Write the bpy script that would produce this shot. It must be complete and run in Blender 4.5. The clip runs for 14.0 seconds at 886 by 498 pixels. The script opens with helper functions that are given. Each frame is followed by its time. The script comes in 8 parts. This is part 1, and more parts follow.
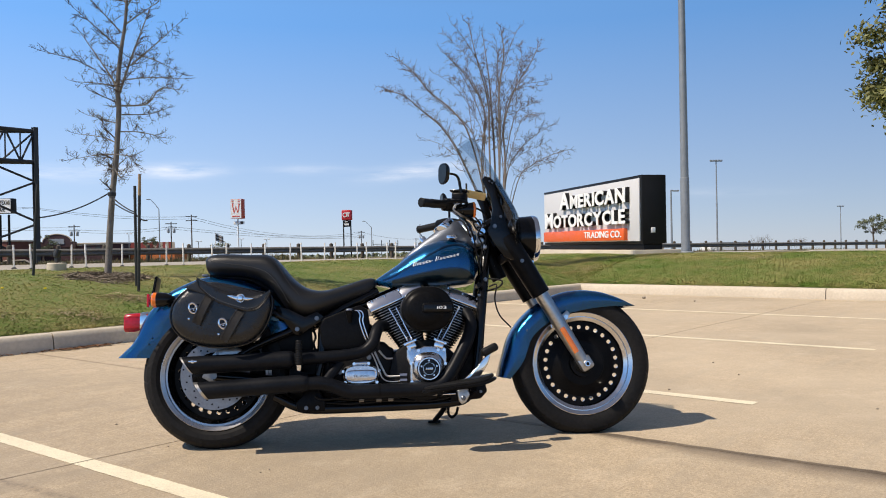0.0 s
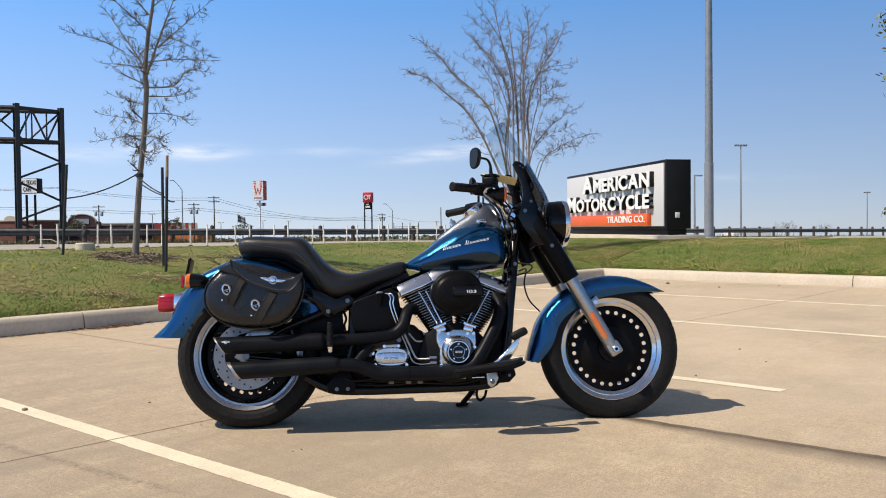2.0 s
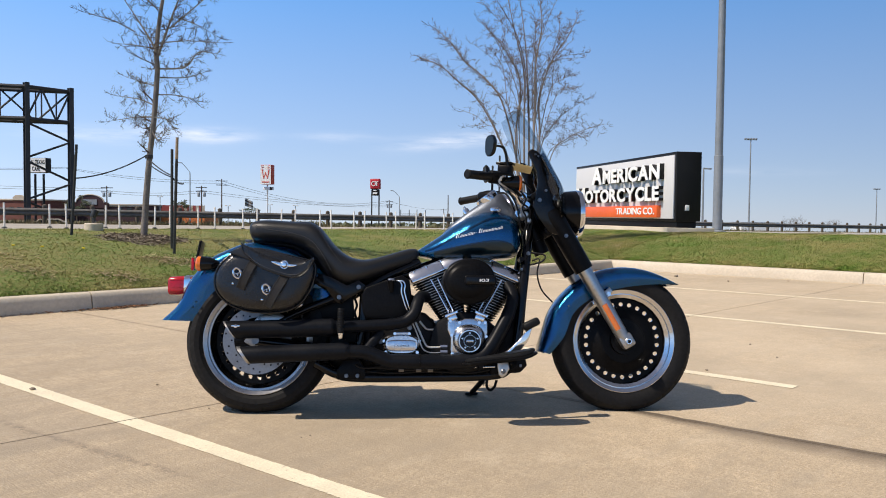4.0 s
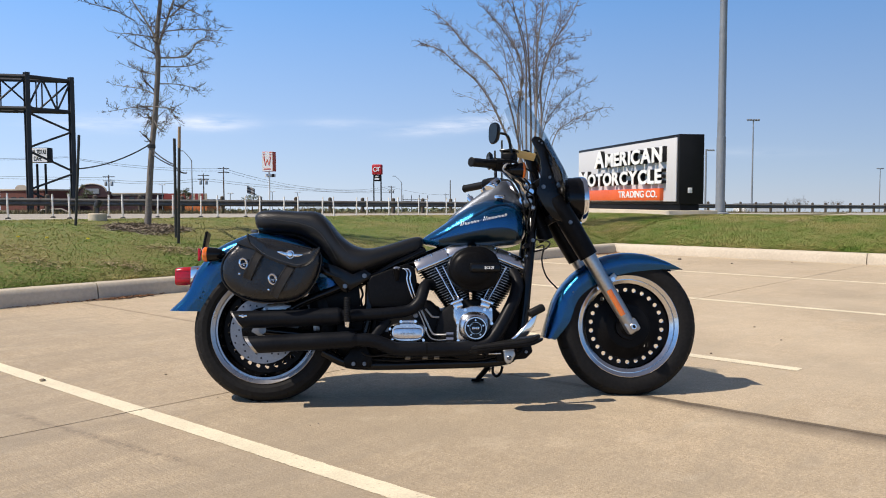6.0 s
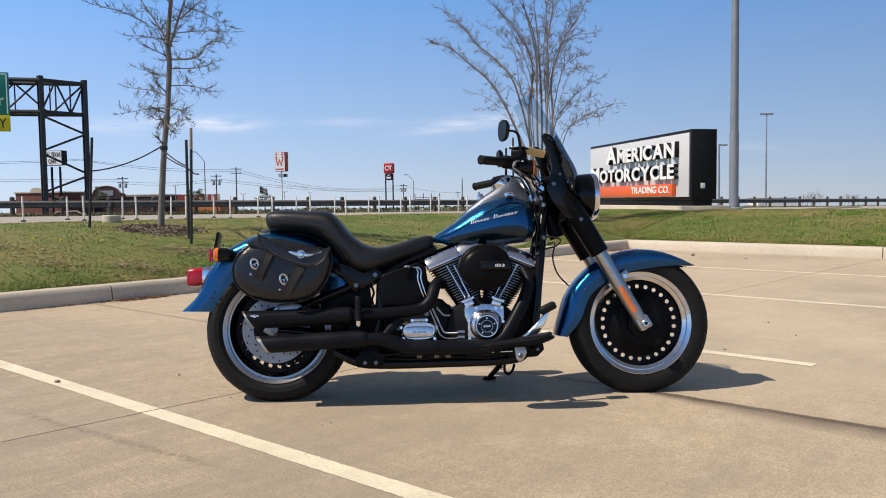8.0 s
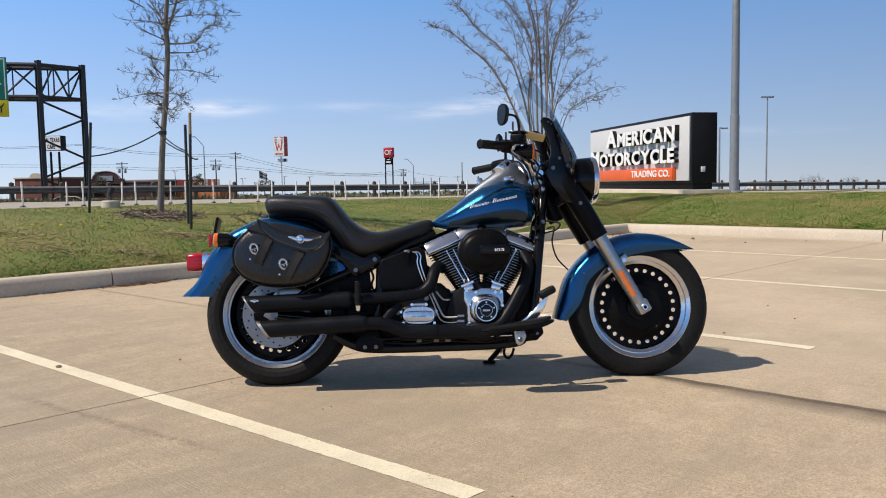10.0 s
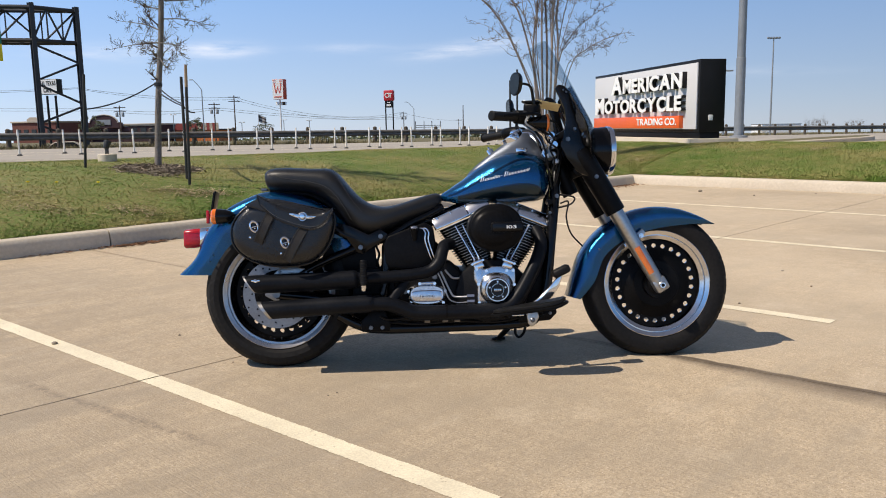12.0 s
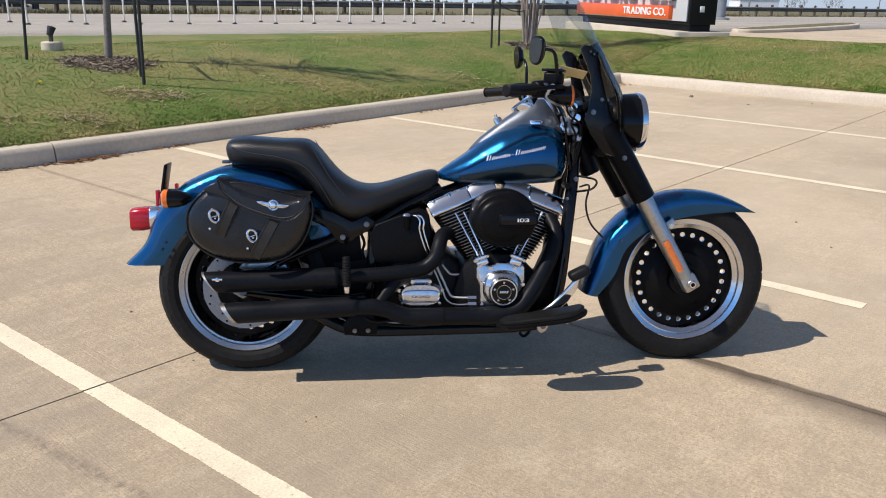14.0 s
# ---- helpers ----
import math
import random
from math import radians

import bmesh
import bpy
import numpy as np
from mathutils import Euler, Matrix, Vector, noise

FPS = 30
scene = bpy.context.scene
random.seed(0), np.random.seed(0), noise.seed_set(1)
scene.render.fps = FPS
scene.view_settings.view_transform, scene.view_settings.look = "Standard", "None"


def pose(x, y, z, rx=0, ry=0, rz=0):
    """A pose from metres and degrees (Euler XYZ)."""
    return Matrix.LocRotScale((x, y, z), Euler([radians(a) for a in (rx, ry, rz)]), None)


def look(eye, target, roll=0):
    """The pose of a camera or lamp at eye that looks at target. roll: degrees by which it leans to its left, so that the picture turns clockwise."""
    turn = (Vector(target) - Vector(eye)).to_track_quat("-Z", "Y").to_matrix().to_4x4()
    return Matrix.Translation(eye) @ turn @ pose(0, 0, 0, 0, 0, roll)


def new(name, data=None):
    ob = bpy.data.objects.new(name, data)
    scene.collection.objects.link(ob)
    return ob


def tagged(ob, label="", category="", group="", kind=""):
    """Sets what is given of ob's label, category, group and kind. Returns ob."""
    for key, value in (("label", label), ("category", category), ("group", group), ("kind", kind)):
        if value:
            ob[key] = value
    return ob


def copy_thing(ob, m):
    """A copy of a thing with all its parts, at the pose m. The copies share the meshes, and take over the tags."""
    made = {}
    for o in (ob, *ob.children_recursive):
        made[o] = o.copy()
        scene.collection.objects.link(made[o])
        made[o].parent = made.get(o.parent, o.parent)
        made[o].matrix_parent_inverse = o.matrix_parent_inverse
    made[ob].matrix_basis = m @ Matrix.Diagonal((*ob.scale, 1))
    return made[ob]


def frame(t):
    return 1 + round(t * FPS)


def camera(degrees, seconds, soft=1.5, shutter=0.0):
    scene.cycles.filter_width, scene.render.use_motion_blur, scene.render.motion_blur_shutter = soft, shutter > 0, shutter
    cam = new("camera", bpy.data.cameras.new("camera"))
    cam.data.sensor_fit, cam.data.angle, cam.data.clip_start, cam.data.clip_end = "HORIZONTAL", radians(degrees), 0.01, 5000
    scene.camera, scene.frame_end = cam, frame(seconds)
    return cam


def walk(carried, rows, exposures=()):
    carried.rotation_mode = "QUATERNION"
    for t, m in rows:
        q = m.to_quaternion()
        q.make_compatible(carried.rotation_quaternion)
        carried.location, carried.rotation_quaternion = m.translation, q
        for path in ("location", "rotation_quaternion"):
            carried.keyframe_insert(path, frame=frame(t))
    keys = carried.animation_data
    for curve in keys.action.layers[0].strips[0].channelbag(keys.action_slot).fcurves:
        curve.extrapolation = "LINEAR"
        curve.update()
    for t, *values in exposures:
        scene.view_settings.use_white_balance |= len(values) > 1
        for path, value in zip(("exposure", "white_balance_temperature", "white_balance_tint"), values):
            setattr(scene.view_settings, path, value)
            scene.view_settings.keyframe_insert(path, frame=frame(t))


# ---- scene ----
cam = camera(57.4, 14.0, 1.0)
PATH = [
    (0, (0.703, -3.606, 0.86), (0.884, -1.614, 0.849), -1.1),
    (0.5, (0.696, -3.606, 0.861), (0.867, -1.614, 0.847), -1.0),
    (1, (0.69, -3.607, 0.862), (0.849, -1.614, 0.847), -1.0),
    (1.5, (0.685, -3.613, 0.863), (0.83, -1.619, 0.834), -1.1),
    (2, (0.659, -3.619, 0.865), (0.789, -1.624, 0.813), -0.6),
    (2.5, (0.64, -3.604, 0.862), (0.768, -1.609, 0.786), 0.0),
    (5, (0.629, -3.577, 0.868), (0.741, -1.582, 0.78), 0.7),
    (5.5, (0.625, -3.575, 0.874), (0.74, -1.581, 0.765), 0.3),
    (6, (0.622, -3.595, 0.877), (0.73, -1.602, 0.758), -0.1),
    (6.5, (0.621, -3.591, 0.877), (0.711, -1.597, 0.755), -0.5),
    (7, (0.632, -3.59, 0.877), (0.71, -1.595, 0.759), -0.7),
    (9.5, (0.63, -3.598, 0.879), (0.707, -1.605, 0.728), -0.8),
    (10, (0.634, -3.595, 0.878), (0.71, -1.603, 0.716), -0.9),
    (10.5, (0.637, -3.585, 0.877), (0.713, -1.593, 0.711), -1.0),
    (11, (0.634, -3.571, 0.872), (0.701, -1.579, 0.698), -1.2),
    (11.5, (0.62, -3.516, 0.875), (0.676, -1.526, 0.674), -1.4),
    (12, (0.609, -3.419, 1.0), (0.68, -1.443, 0.7), -1.0),
    (12.5, (0.577, -3.313, 1.189), (0.674, -1.354, 0.801), -1.2),
    (13, (0.551, -3.228, 1.25), (0.669, -1.284, 0.795), -0.8),
    (13.5, (0.564, -3.047, 1.294), (0.716, -1.127, 0.755), 0.1),
    (14, (0.529, -2.811, 1.33), (0.675, -0.91, 0.725), 0.7),
]
EXPOSURE = [(0, 0.0, 7000), (5, 0.03, 6850), (7, -0.06, 6830), (9.5, -0.12, 6830), (11, -0.12, 6800), (12.3, -0.03, 6900), (13, 0.03, 6720), (14, 0.02, 6430)]     # the phone darkens a little midway
walk(cam, [(t, look(eye, target, roll)) for t, eye, target, roll in PATH], [(t, e, w, 14) for t, e, w in EXPOSURE])
# ---- light ----
SUN_EL, SUN_AZ = radians(51), radians(253)     # the sun stands behind the motorcycle's tail
world = bpy.data.worlds.new("sky")
scene.world = world
world.use_nodes = True
wn, wl = world.node_tree.nodes, world.node_tree.links
wn.clear()
sky = wn.new("ShaderNodeTexSky")
sky.sky_type, sky.sun_disc = "NISHITA", False
sky.sun_elevation, sky.sun_rotation = SUN_EL, SUN_AZ
sky.air_density, sky.dust_density, sky.ozone_density = 1.0, 0.0, 5.0
sky.altitude = 1500
bg = wn.new("ShaderNodeBackground")
bg.inputs["Strength"].default_value = 0.125
wout = wn.new("ShaderNodeOutputWorld")
# thin cirrus: faint shreds, and two low streaks frayed by noise
wtc, wmap, wnz, wramp, wmix = (wn.new("ShaderNode" + k) for k in ("TexCoord", "Mapping", "TexNoise", "MapRange", "Mix"))
wmix.data_type = "RGBA"
wmap.inputs["Scale"].default_value = (9.0, 9.0, 60.0)
wnz.inputs["Scale"].default_value, wnz.inputs["Detail"].default_value, wnz.inputs["Roughness"].default_value = 1.8, 6, 0.6
wramp.inputs["From Min"].default_value, wramp.inputs["From Max"].default_value = 0.30, 0.68
wl.new(wtc.outputs["Generated"], wmap.inputs["Vector"])
wl.new(wmap.outputs["Vector"], wnz.inputs["Vector"])
wl.new(wnz.outputs["Fac"], wramp.inputs["Value"])
csep = wn.new("ShaderNodeSeparateXYZ")
wl.new(wtc.outputs["Generated"], csep.inputs["Vector"])


def sky_op(kind, a, b):
    q = wn.new("ShaderNodeMath")
    q.operation = kind
    for k, v in enumerate((a, b)):
        if isinstance(v, (int, float)):
            q.inputs[k].default_value = v
        else:
            wl.new(v, q.inputs[k])
    return q.outputs[0]


ahead = sky_op("MAXIMUM", csep.outputs["Y"], 0.05)
aside, above = sky_op("DIVIDE", csep.outputs["X"], ahead), sky_op("DIVIDE", csep.outputs["Z"], ahead)
cloud = 0.0
for a0, e0, wide, tall, slope, much in ((0.062, 0.0915, 0.056, 0.0085, 0.10, 0.62), (0.105, 0.096, 0.022, 0.006, 0.12, 0.35), (-0.225, 0.0945, 0.040, 0.0080, 0.0, 0.60), (-0.33, 0.094, 0.095, 0.0095, 0.0, 0.42), (-0.075, 0.0945, 0.05, 0.006, 0.0, 0.22), (0.42, 0.06, 0.10, 0.006, 0.0, 0.12)):
    da = sky_op("SUBTRACT", aside, a0)
    de = sky_op("SUBTRACT", sky_op("SUBTRACT", above, e0), sky_op("MULTIPLY", da, slope))
    r2 = sky_op("ADD", sky_op("POWER", sky_op("ABSOLUTE", sky_op("DIVIDE", da, wide), 0), 2.0), sky_op("POWER", sky_op("ABSOLUTE", sky_op("DIVIDE", de, tall), 0), 2.0))
    cloud = sky_op("ADD", cloud, sky_op("MULTIPLY", sky_op("POWER", 2.718, sky_op("MULTIPLY", r2, -1.0)), much))
wl.new(sky_op("MULTIPLY", cloud, wramp.outputs["Result"]), wmix.inputs["Factor"])
tint = wn.new("ShaderNodeMix")
tint.data_type, tint.blend_type = "RGBA", "MULTIPLY"
tint.inputs["Factor"].default_value = 1.0
tint.inputs["B"].default_value = (1.0, 0.965, 1.05, 1)
wl.new(sky.outputs["Color"], tint.inputs["A"])
haze = wn.new("ShaderNodeMix")                  # thin even haze that evens out the gradient
haze.data_type = "RGBA"
haze.inputs["Factor"].default_value = 0.78
hsep, hmap, hcol = wn.new("ShaderNodeSeparateXYZ"), wn.new("ShaderNodeMapRange"), wn.new("ShaderNodeMix")
hcol.data_type = "RGBA"
hmap.inputs["From Min"].default_value, hmap.inputs["From Max"].default_value = -0.01, 0.26
hcol.inputs["A"].default_value, hcol.inputs["B"].default_value = (4.0, 5.3, 6.9, 1), (1.2, 3.52, 7.7, 1)
wl.new(wtc.outputs["Generated"], hsep.inputs["Vector"])
wl.new(hsep.outputs["Z"], hmap.inputs["Value"])
wl.new(hmap.outputs["Result"], hcol.inputs["Factor"])
hup, hcol2 = wn.new("ShaderNodeMapRange"), wn.new("ShaderNodeMix")     # above the view, darkened and greyed to weaken bluish fill in shadows
hcol2.data_type = "RGBA"
hup.inputs["From Min"].default_value, hup.inputs["From Max"].default_value = 0.28, 0.60
hcol2.inputs["B"].default_value = (1.35, 1.45, 1.75, 1)
wl.new(hsep.outputs["Z"], hup.inputs["Value"])
wl.new(hup.outputs["Result"], hcol2.inputs["Factor"])
wl.new(hcol.outputs["Result"], hcol2.inputs["A"])
wl.new(hcol2.outputs["Result"], haze.inputs["B"])
wl.new(tint.outputs["Result"], haze.inputs["A"])
# the side towards the sun is paler, the side away deeper
sdot, srng, smul = wn.new("ShaderNodeVectorMath"), wn.new("ShaderNodeMapRange"), wn.new("ShaderNodeMix")
sdot.operation, smul.data_type, smul.blend_type = "DOT_PRODUCT", "RGBA", "MULTIPLY"
sdot.inputs[1].default_value = (-0.962, -0.271, 0.0)
smul.inputs["Factor"].default_value = 1.0
srng.inputs["From Min"].default_value, srng.inputs["From Max"].default_value = -0.75, 0.45
srng.inputs["To Min"].default_value, srng.inputs["To Max"].default_value = 0.80, 1.30
wl.new(wtc.outputs["Generated"], sdot.inputs[0])
wl.new(sdot.outputs["Value"], srng.inputs["Value"])
wl.new(haze.outputs["Result"], smul.inputs["A"])
wl.new(srng.outputs["Result"], smul.inputs["B"])
wl.new(smul.outputs["Result"], wmix.inputs["A"])
wmix.inputs["B"].default_value = (8.5, 9.0, 9.8, 1)
wl.new(wmix.outputs["Result"], bg.inputs["Color"])
wl.new(bg.outputs["Background"], wout.inputs["Surface"])
sun = new("sun", bpy.data.lights.new("sun", "SUN"))
sun.data.energy, sun.data.angle, sun.data.color = 5.0, radians(0.53), (1.0, 0.94, 0.84)
sun.matrix_world = look((0, 0, 0), (0.604, 0.170, -0.775))

# ---- materials ----
def mat(name, a, b=None, rough=0.6, metal=0.0, scale=6.0, fine=60.0, bump=0.0, coat=0.0, spread=0.25, island=0.0, rough_var=0.0, spec=0.5, sheen=0.0):
    """Two-scale procedural surface: colour a to b by broad and fine noise, with fine relief."""
    m = bpy.data.materials.new(name)
    m.use_nodes = True
    n, l = m.node_tree.nodes, m.node_tree.links
    p = n["Principled BSDF"]
    p.inputs["Roughness"].default_value, p.inputs["Metallic"].default_value = rough, metal
    p.inputs["Coat Weight"].default_value, p.inputs["Coat Roughness"].default_value = coat, 0.03
    p.inputs["Specular IOR Level"].default_value = spec
    b = b or tuple(c * 0.8 for c in a)
    tc, n1, n2, add, ramp = (n.new("ShaderNode" + k) for k in ("TexCoord", "TexNoise", "TexNoise", "Math", "MapRange"))
    n1.inputs["Scale"].default_value, n1.inputs["Detail"].default_value = scale, 5
    n2.inputs["Scale"].default_value, n2.inputs["Detail"].default_value = fine, 4
    for q in (n1, n2):
        l.new(tc.outputs["Object"], q.inputs["Vector"])
    add.operation = "ADD"
    l.new(n1.outputs["Fac"], add.inputs[0])
    l.new(n2.outputs["Fac"], add.inputs[1])
    ramp.inputs["From Min"].default_value, ramp.inputs["From Max"].default_value = 1.0 - spread, 1.0 + spread
    l.new(add.outputs[0], ramp.inputs["Value"])
    mix = n.new("ShaderNodeMix")
    mix.data_type = "RGBA"
    mix.inputs["A"].default_value, mix.inputs["B"].default_value = (*a, 1), (*b, 1)
    l.new(ramp.outputs["Result"], mix.inputs["Factor"])
    out = mix.outputs["Result"]
    if island:
        geo, hsv, mr = n.new("ShaderNodeNewGeometry"), n.new("ShaderNodeHueSaturation"), n.new("ShaderNodeMapRange")
        mr.inputs["To Min"].default_value, mr.inputs["To Max"].default_value = 1 - island, 1 + island
        l.new(geo.outputs["Random Per Island"], mr.inputs["Value"])
        l.new(mr.outputs["Result"], hsv.inputs["Value"])
        l.new(out, hsv.inputs["Color"])
        out = hsv.outputs["Color"]
    l.new(out, p.inputs["Base Color"])
    if rough_var:
        rr = n.new("ShaderNodeMapRange")
        rr.inputs["From Min"].default_value, rr.inputs["From Max"].default_value = 0.3, 0.7
        rr.inputs["To Min"].default_value, rr.inputs["To Max"].default_value = rough - rough_var, rough + rough_var
        l.new(n1.outputs["Fac"], rr.inputs["Value"])
        l.new(rr.outputs["Result"], p.inputs["Roughness"])
    if bump:
        bm_ = n.new("ShaderNodeBump")
        bm_.inputs["Strength"].default_value, bm_.inputs["Distance"].default_value = bump, 0.01
        l.new(n2.outputs["Fac"], bm_.inputs["Height"])
        l.new(bm_.outputs["Normal"], p.inputs["Normal"])
    return m


def concrete_mat():
    """Broom-finished tan concrete: mottling, speckle, streaks along the stalls, soiled joints and one damp tar stain."""
    m = mat("lot_concrete", (0.625, 0.495, 0.330), (0.45, 0.352, 0.230), 0.85, scale=0.6, fine=7, spread=0.34)
    n, l = m.node_tree.nodes, m.node_tree.links
    p = n["Principled BSDF"]
    base = p.inputs["Base Color"].links[0].from_socket
    tc, mp, sep = n.new("ShaderNodeTexCoord"), n.new("ShaderNodeMapping"), n.new("ShaderNodeSeparateXYZ")
    mp.inputs["Rotation"].default_value = (0, 0, radians(-44.03))
    l.new(tc.outputs["Object"], mp.inputs["Vector"])
    l.new(mp.outputs["Vector"], sep.inputs["Vector"])

    def tex(scale, detail=5.0, stretch=None, rough=0.6):
        t = n.new("ShaderNodeTexNoise")
        t.inputs["Scale"].default_value, t.inputs["Detail"].default_value, t.inputs["Roughness"].default_value = scale, detail, rough
        if stretch:
            q = n.new("ShaderNodeMapping")
            q.inputs["Scale"].default_value = stretch
            l.new(mp.outputs["Vector"], q.inputs["Vector"])
            l.new(q.outputs["Vector"], t.inputs["Vector"])
        else:
            l.new(mp.outputs["Vector"], t.inputs["Vector"])
        return t.outputs["Fac"]

    def ranged(src, a, b, c=0.0, d=1.0):
        r = n.new("ShaderNodeMapRange")
        for k, v in (("From Min", a), ("From Max", b), ("To Min", c), ("To Max", d)):
            r.inputs[k].default_value = v
        l.new(src, r.inputs["Value"])
        return r.outputs["Result"]

    def op(kind, a, b=None):
        q = n.new("ShaderNodeMath")
        q.operation = kind
        for i, v in enumerate((a, b)):
            if v is None:
                continue
            if isinstance(v, (int, float)):
                q.inputs[i].default_value = v
            else:
                l.new(v, q.inputs[i])
        return q.outputs[0]

    def blend(colour, fac, tone):
        x = n.new("ShaderNodeMix")
        x.data_type = "RGBA"
        l.new(fac, x.inputs["Factor"])
        l.new(colour, x.inputs["A"])
        x.inputs["B"].default_value = (*tone, 1)
        return x.outputs["Result"]

    u, v = sep.outputs["X"], op("MULTIPLY", sep.outputs["Y"], -1.0)
    uj = op("SUBTRACT", u, op("MULTIPLY", v, 0.048))          # across the joint that runs askew
    warp = tex(5.0)
    col = blend(base, ranged(tex(85, 4.0, None, 0.75), 0.48, 0.62, 0, 0.85), (0.28, 0.208, 0.132))          # dark aggregate specks
    col = blend(col, ranged(tex(130, 2.0), 0.56, 0.70, 0, 0.65), (0.80, 0.69, 0.54))
    col = blend(col, ranged(tex(19, 5.0, None, 0.8), 0.48, 0.64, 0, 0.55), (0.33, 0.255, 0.17))           # pale specks
    col = blend(col, ranged(tex(1.0, 6.0, (60, 1.2, 1)), 0.42, 0.70, 0, 0.42), (0.33, 0.26, 0.18))   # broom streaks
    col = blend(col, ranged(tex(0.55, 6.0), 0.46, 0.66, 0, 0.66), (0.35, 0.287, 0.205))          # broad soiling
    col = blend(col, ranged(tex(1.7, 6.0, None, 0.7), 0.60, 0.74, 0, 0.30), (0.66, 0.55, 0.42))  # bleached blotches
    col = blend(col, ranged(tex(1.0, 5.0, (1.1, 7.0, 1), 0.65), 0.52, 0.64, 0, 0.40), (0.33, 0.275, 0.20))  # smears across the stalls
    col = blend(col, ranged(tex(2.3, 6.0, (1.0, 1.4, 1), 0.7), 0.54, 0.70, 0, 0.36), (0.67, 0.565, 0.42))
    col = blend(col, ranged(tex(6.5, 6.0, None, 0.75), 0.55, 0.70, 0, 0.35), (0.33, 0.27, 0.195))
    col = blend(col, ranged(tex(36, 5.0, None, 0.75), 0.50, 0.66, 0, 0.45), (0.30, 0.24, 0.17))
    col = blend(col, op("MULTIPLY", ranged(u, 0.2, 2.6, 0, 0.75), ranged(tex(0.8, 5.0), 0.32, 0.62, 0.1, 0.6)), (0.62, 0.51, 0.365))  # paler as u rises, broken by noise
    col = blend(col, op("MULTIPLY", ranged(u, 0.6, -1.3, 0, 0.8), ranged(tex(1.0, 6.0, (0.9, 4.5, 1), 0.72), 0.36, 0.62, 0.15, 1.0)), (0.265, 0.218, 0.158))  # darker streaks as u falls, broken by noise
    # faint curved tyre scuffs
    scuff = op("ABSOLUTE", op("SUBTRACT", u, op("ADD", op("MULTIPLY", op("SUBTRACT", warp, 0.5), 0.07), op("ADD", -0.765, op("MULTIPLY", v, 0.15)))))
    col = blend(col, op("MULTIPLY", op("MULTIPLY", ranged(scuff, 0.004, 0.035, 1, 0), ranged(op("ABSOLUTE", v), 0.45, 0.8, 1, 0)), ranged(tex(30, 5.0, None, 0.75), 0.42, 0.60, 0.1, 0.7)), (0.17, 0.135, 0.10))
    # soiled joints and the damp tar stain
    for dist, wide, deep in ((op("ABSOLUTE", op("SUBTRACT", uj, 1.12)), 0.05, 0.5), (op("ABSOLUTE", op("ADD", v, 0.205)), 0.025, 0.35)):
        col = blend(col, op("MULTIPLY", ranged(op("ADD", dist, op("MULTIPLY", warp, 0.03)), 0.01, wide, 1, 0), deep), (0.20, 0.15, 0.10))
    # the damp stain hangs on one side of the joint, darkest at its edge
    side = op("ADD", op("SUBTRACT", 1.145, uj), op("MULTIPLY", op("SUBTRACT", warp, 0.5), 0.05))
    wide = ranged(v, 1.0, 1.9, 0.02, 0.17)
    tarf = op("MULTIPLY", op("MULTIPLY", ranged(op("DIVIDE", side, wide), 0.1, 1.2, 1, 0), ranged(side, -0.016, -0.004, 0, 1)), op("MULTIPLY", ranged(v, 0.70, 1.05, 0, 0.95), ranged(tex(2.6), 0.30, 0.55, 0.65, 1.0)))
    col = blend(col, tarf, (0.095, 0.070, 0.047))
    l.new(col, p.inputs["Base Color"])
    bmp = n.new("ShaderNodeBump")
    bmp.inputs["Strength"].default_value, bmp.inputs["Distance"].default_value = 0.32, 0.006
    l.new(op("ADD", tex(120, 3.0), op("MULTIPLY", tex(1.0, 4.0, (160, 3, 1)), 0.8)), bmp.inputs["Height"])
    l.new(bmp.outputs["Normal"], p.inputs["Normal"])
    return m


M = {}
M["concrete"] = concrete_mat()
M["kerb"] = mat("kerb_concrete", (0.60, 0.525, 0.415), (0.49, 0.425, 0.330), 0.88, scale=1.6, fine=34, bump=0.10)
M["joint"] = mat("joint_filler", (0.10, 0.08, 0.06), (0.05, 0.042, 0.034), 0.9)
M["line_paint"] = mat("line_paint", (0.83, 0.745, 0.54), (0.64, 0.565, 0.41), 0.8, scale=5, fine=130, bump=0.12, spread=0.26)


def worn_paint(m):
    """Small chips in the paint that show the concrete."""
    n, l = m.node_tree.nodes, m.node_tree.links
    p = n["Principled BSDF"]
    tc, t, r, x = (n.new("ShaderNode" + k) for k in ("TexCoord", "TexNoise", "MapRange", "Mix"))
    x.data_type = "RGBA"
    t.inputs["Scale"].default_value, t.inputs["Detail"].default_value, t.inputs["Roughness"].default_value = 42, 6, 0.72
    r.inputs["From Min"].default_value, r.inputs["From Max"].default_value, r.inputs["To Max"].default_value = 0.60, 0.66, 0.7
    l.new(tc.outputs["Object"], t.inputs["Vector"])
    l.new(t.outputs["Fac"], r.inputs["Value"])
    l.new(r.outputs["Result"], x.inputs["Factor"])
    l.new(p.inputs["Base Color"].links[0].from_socket, x.inputs["A"])
    x.inputs["B"].default_value = (0.42, 0.34, 0.235, 1)
    l.new(x.outputs["Result"], p.inputs["Base Color"])


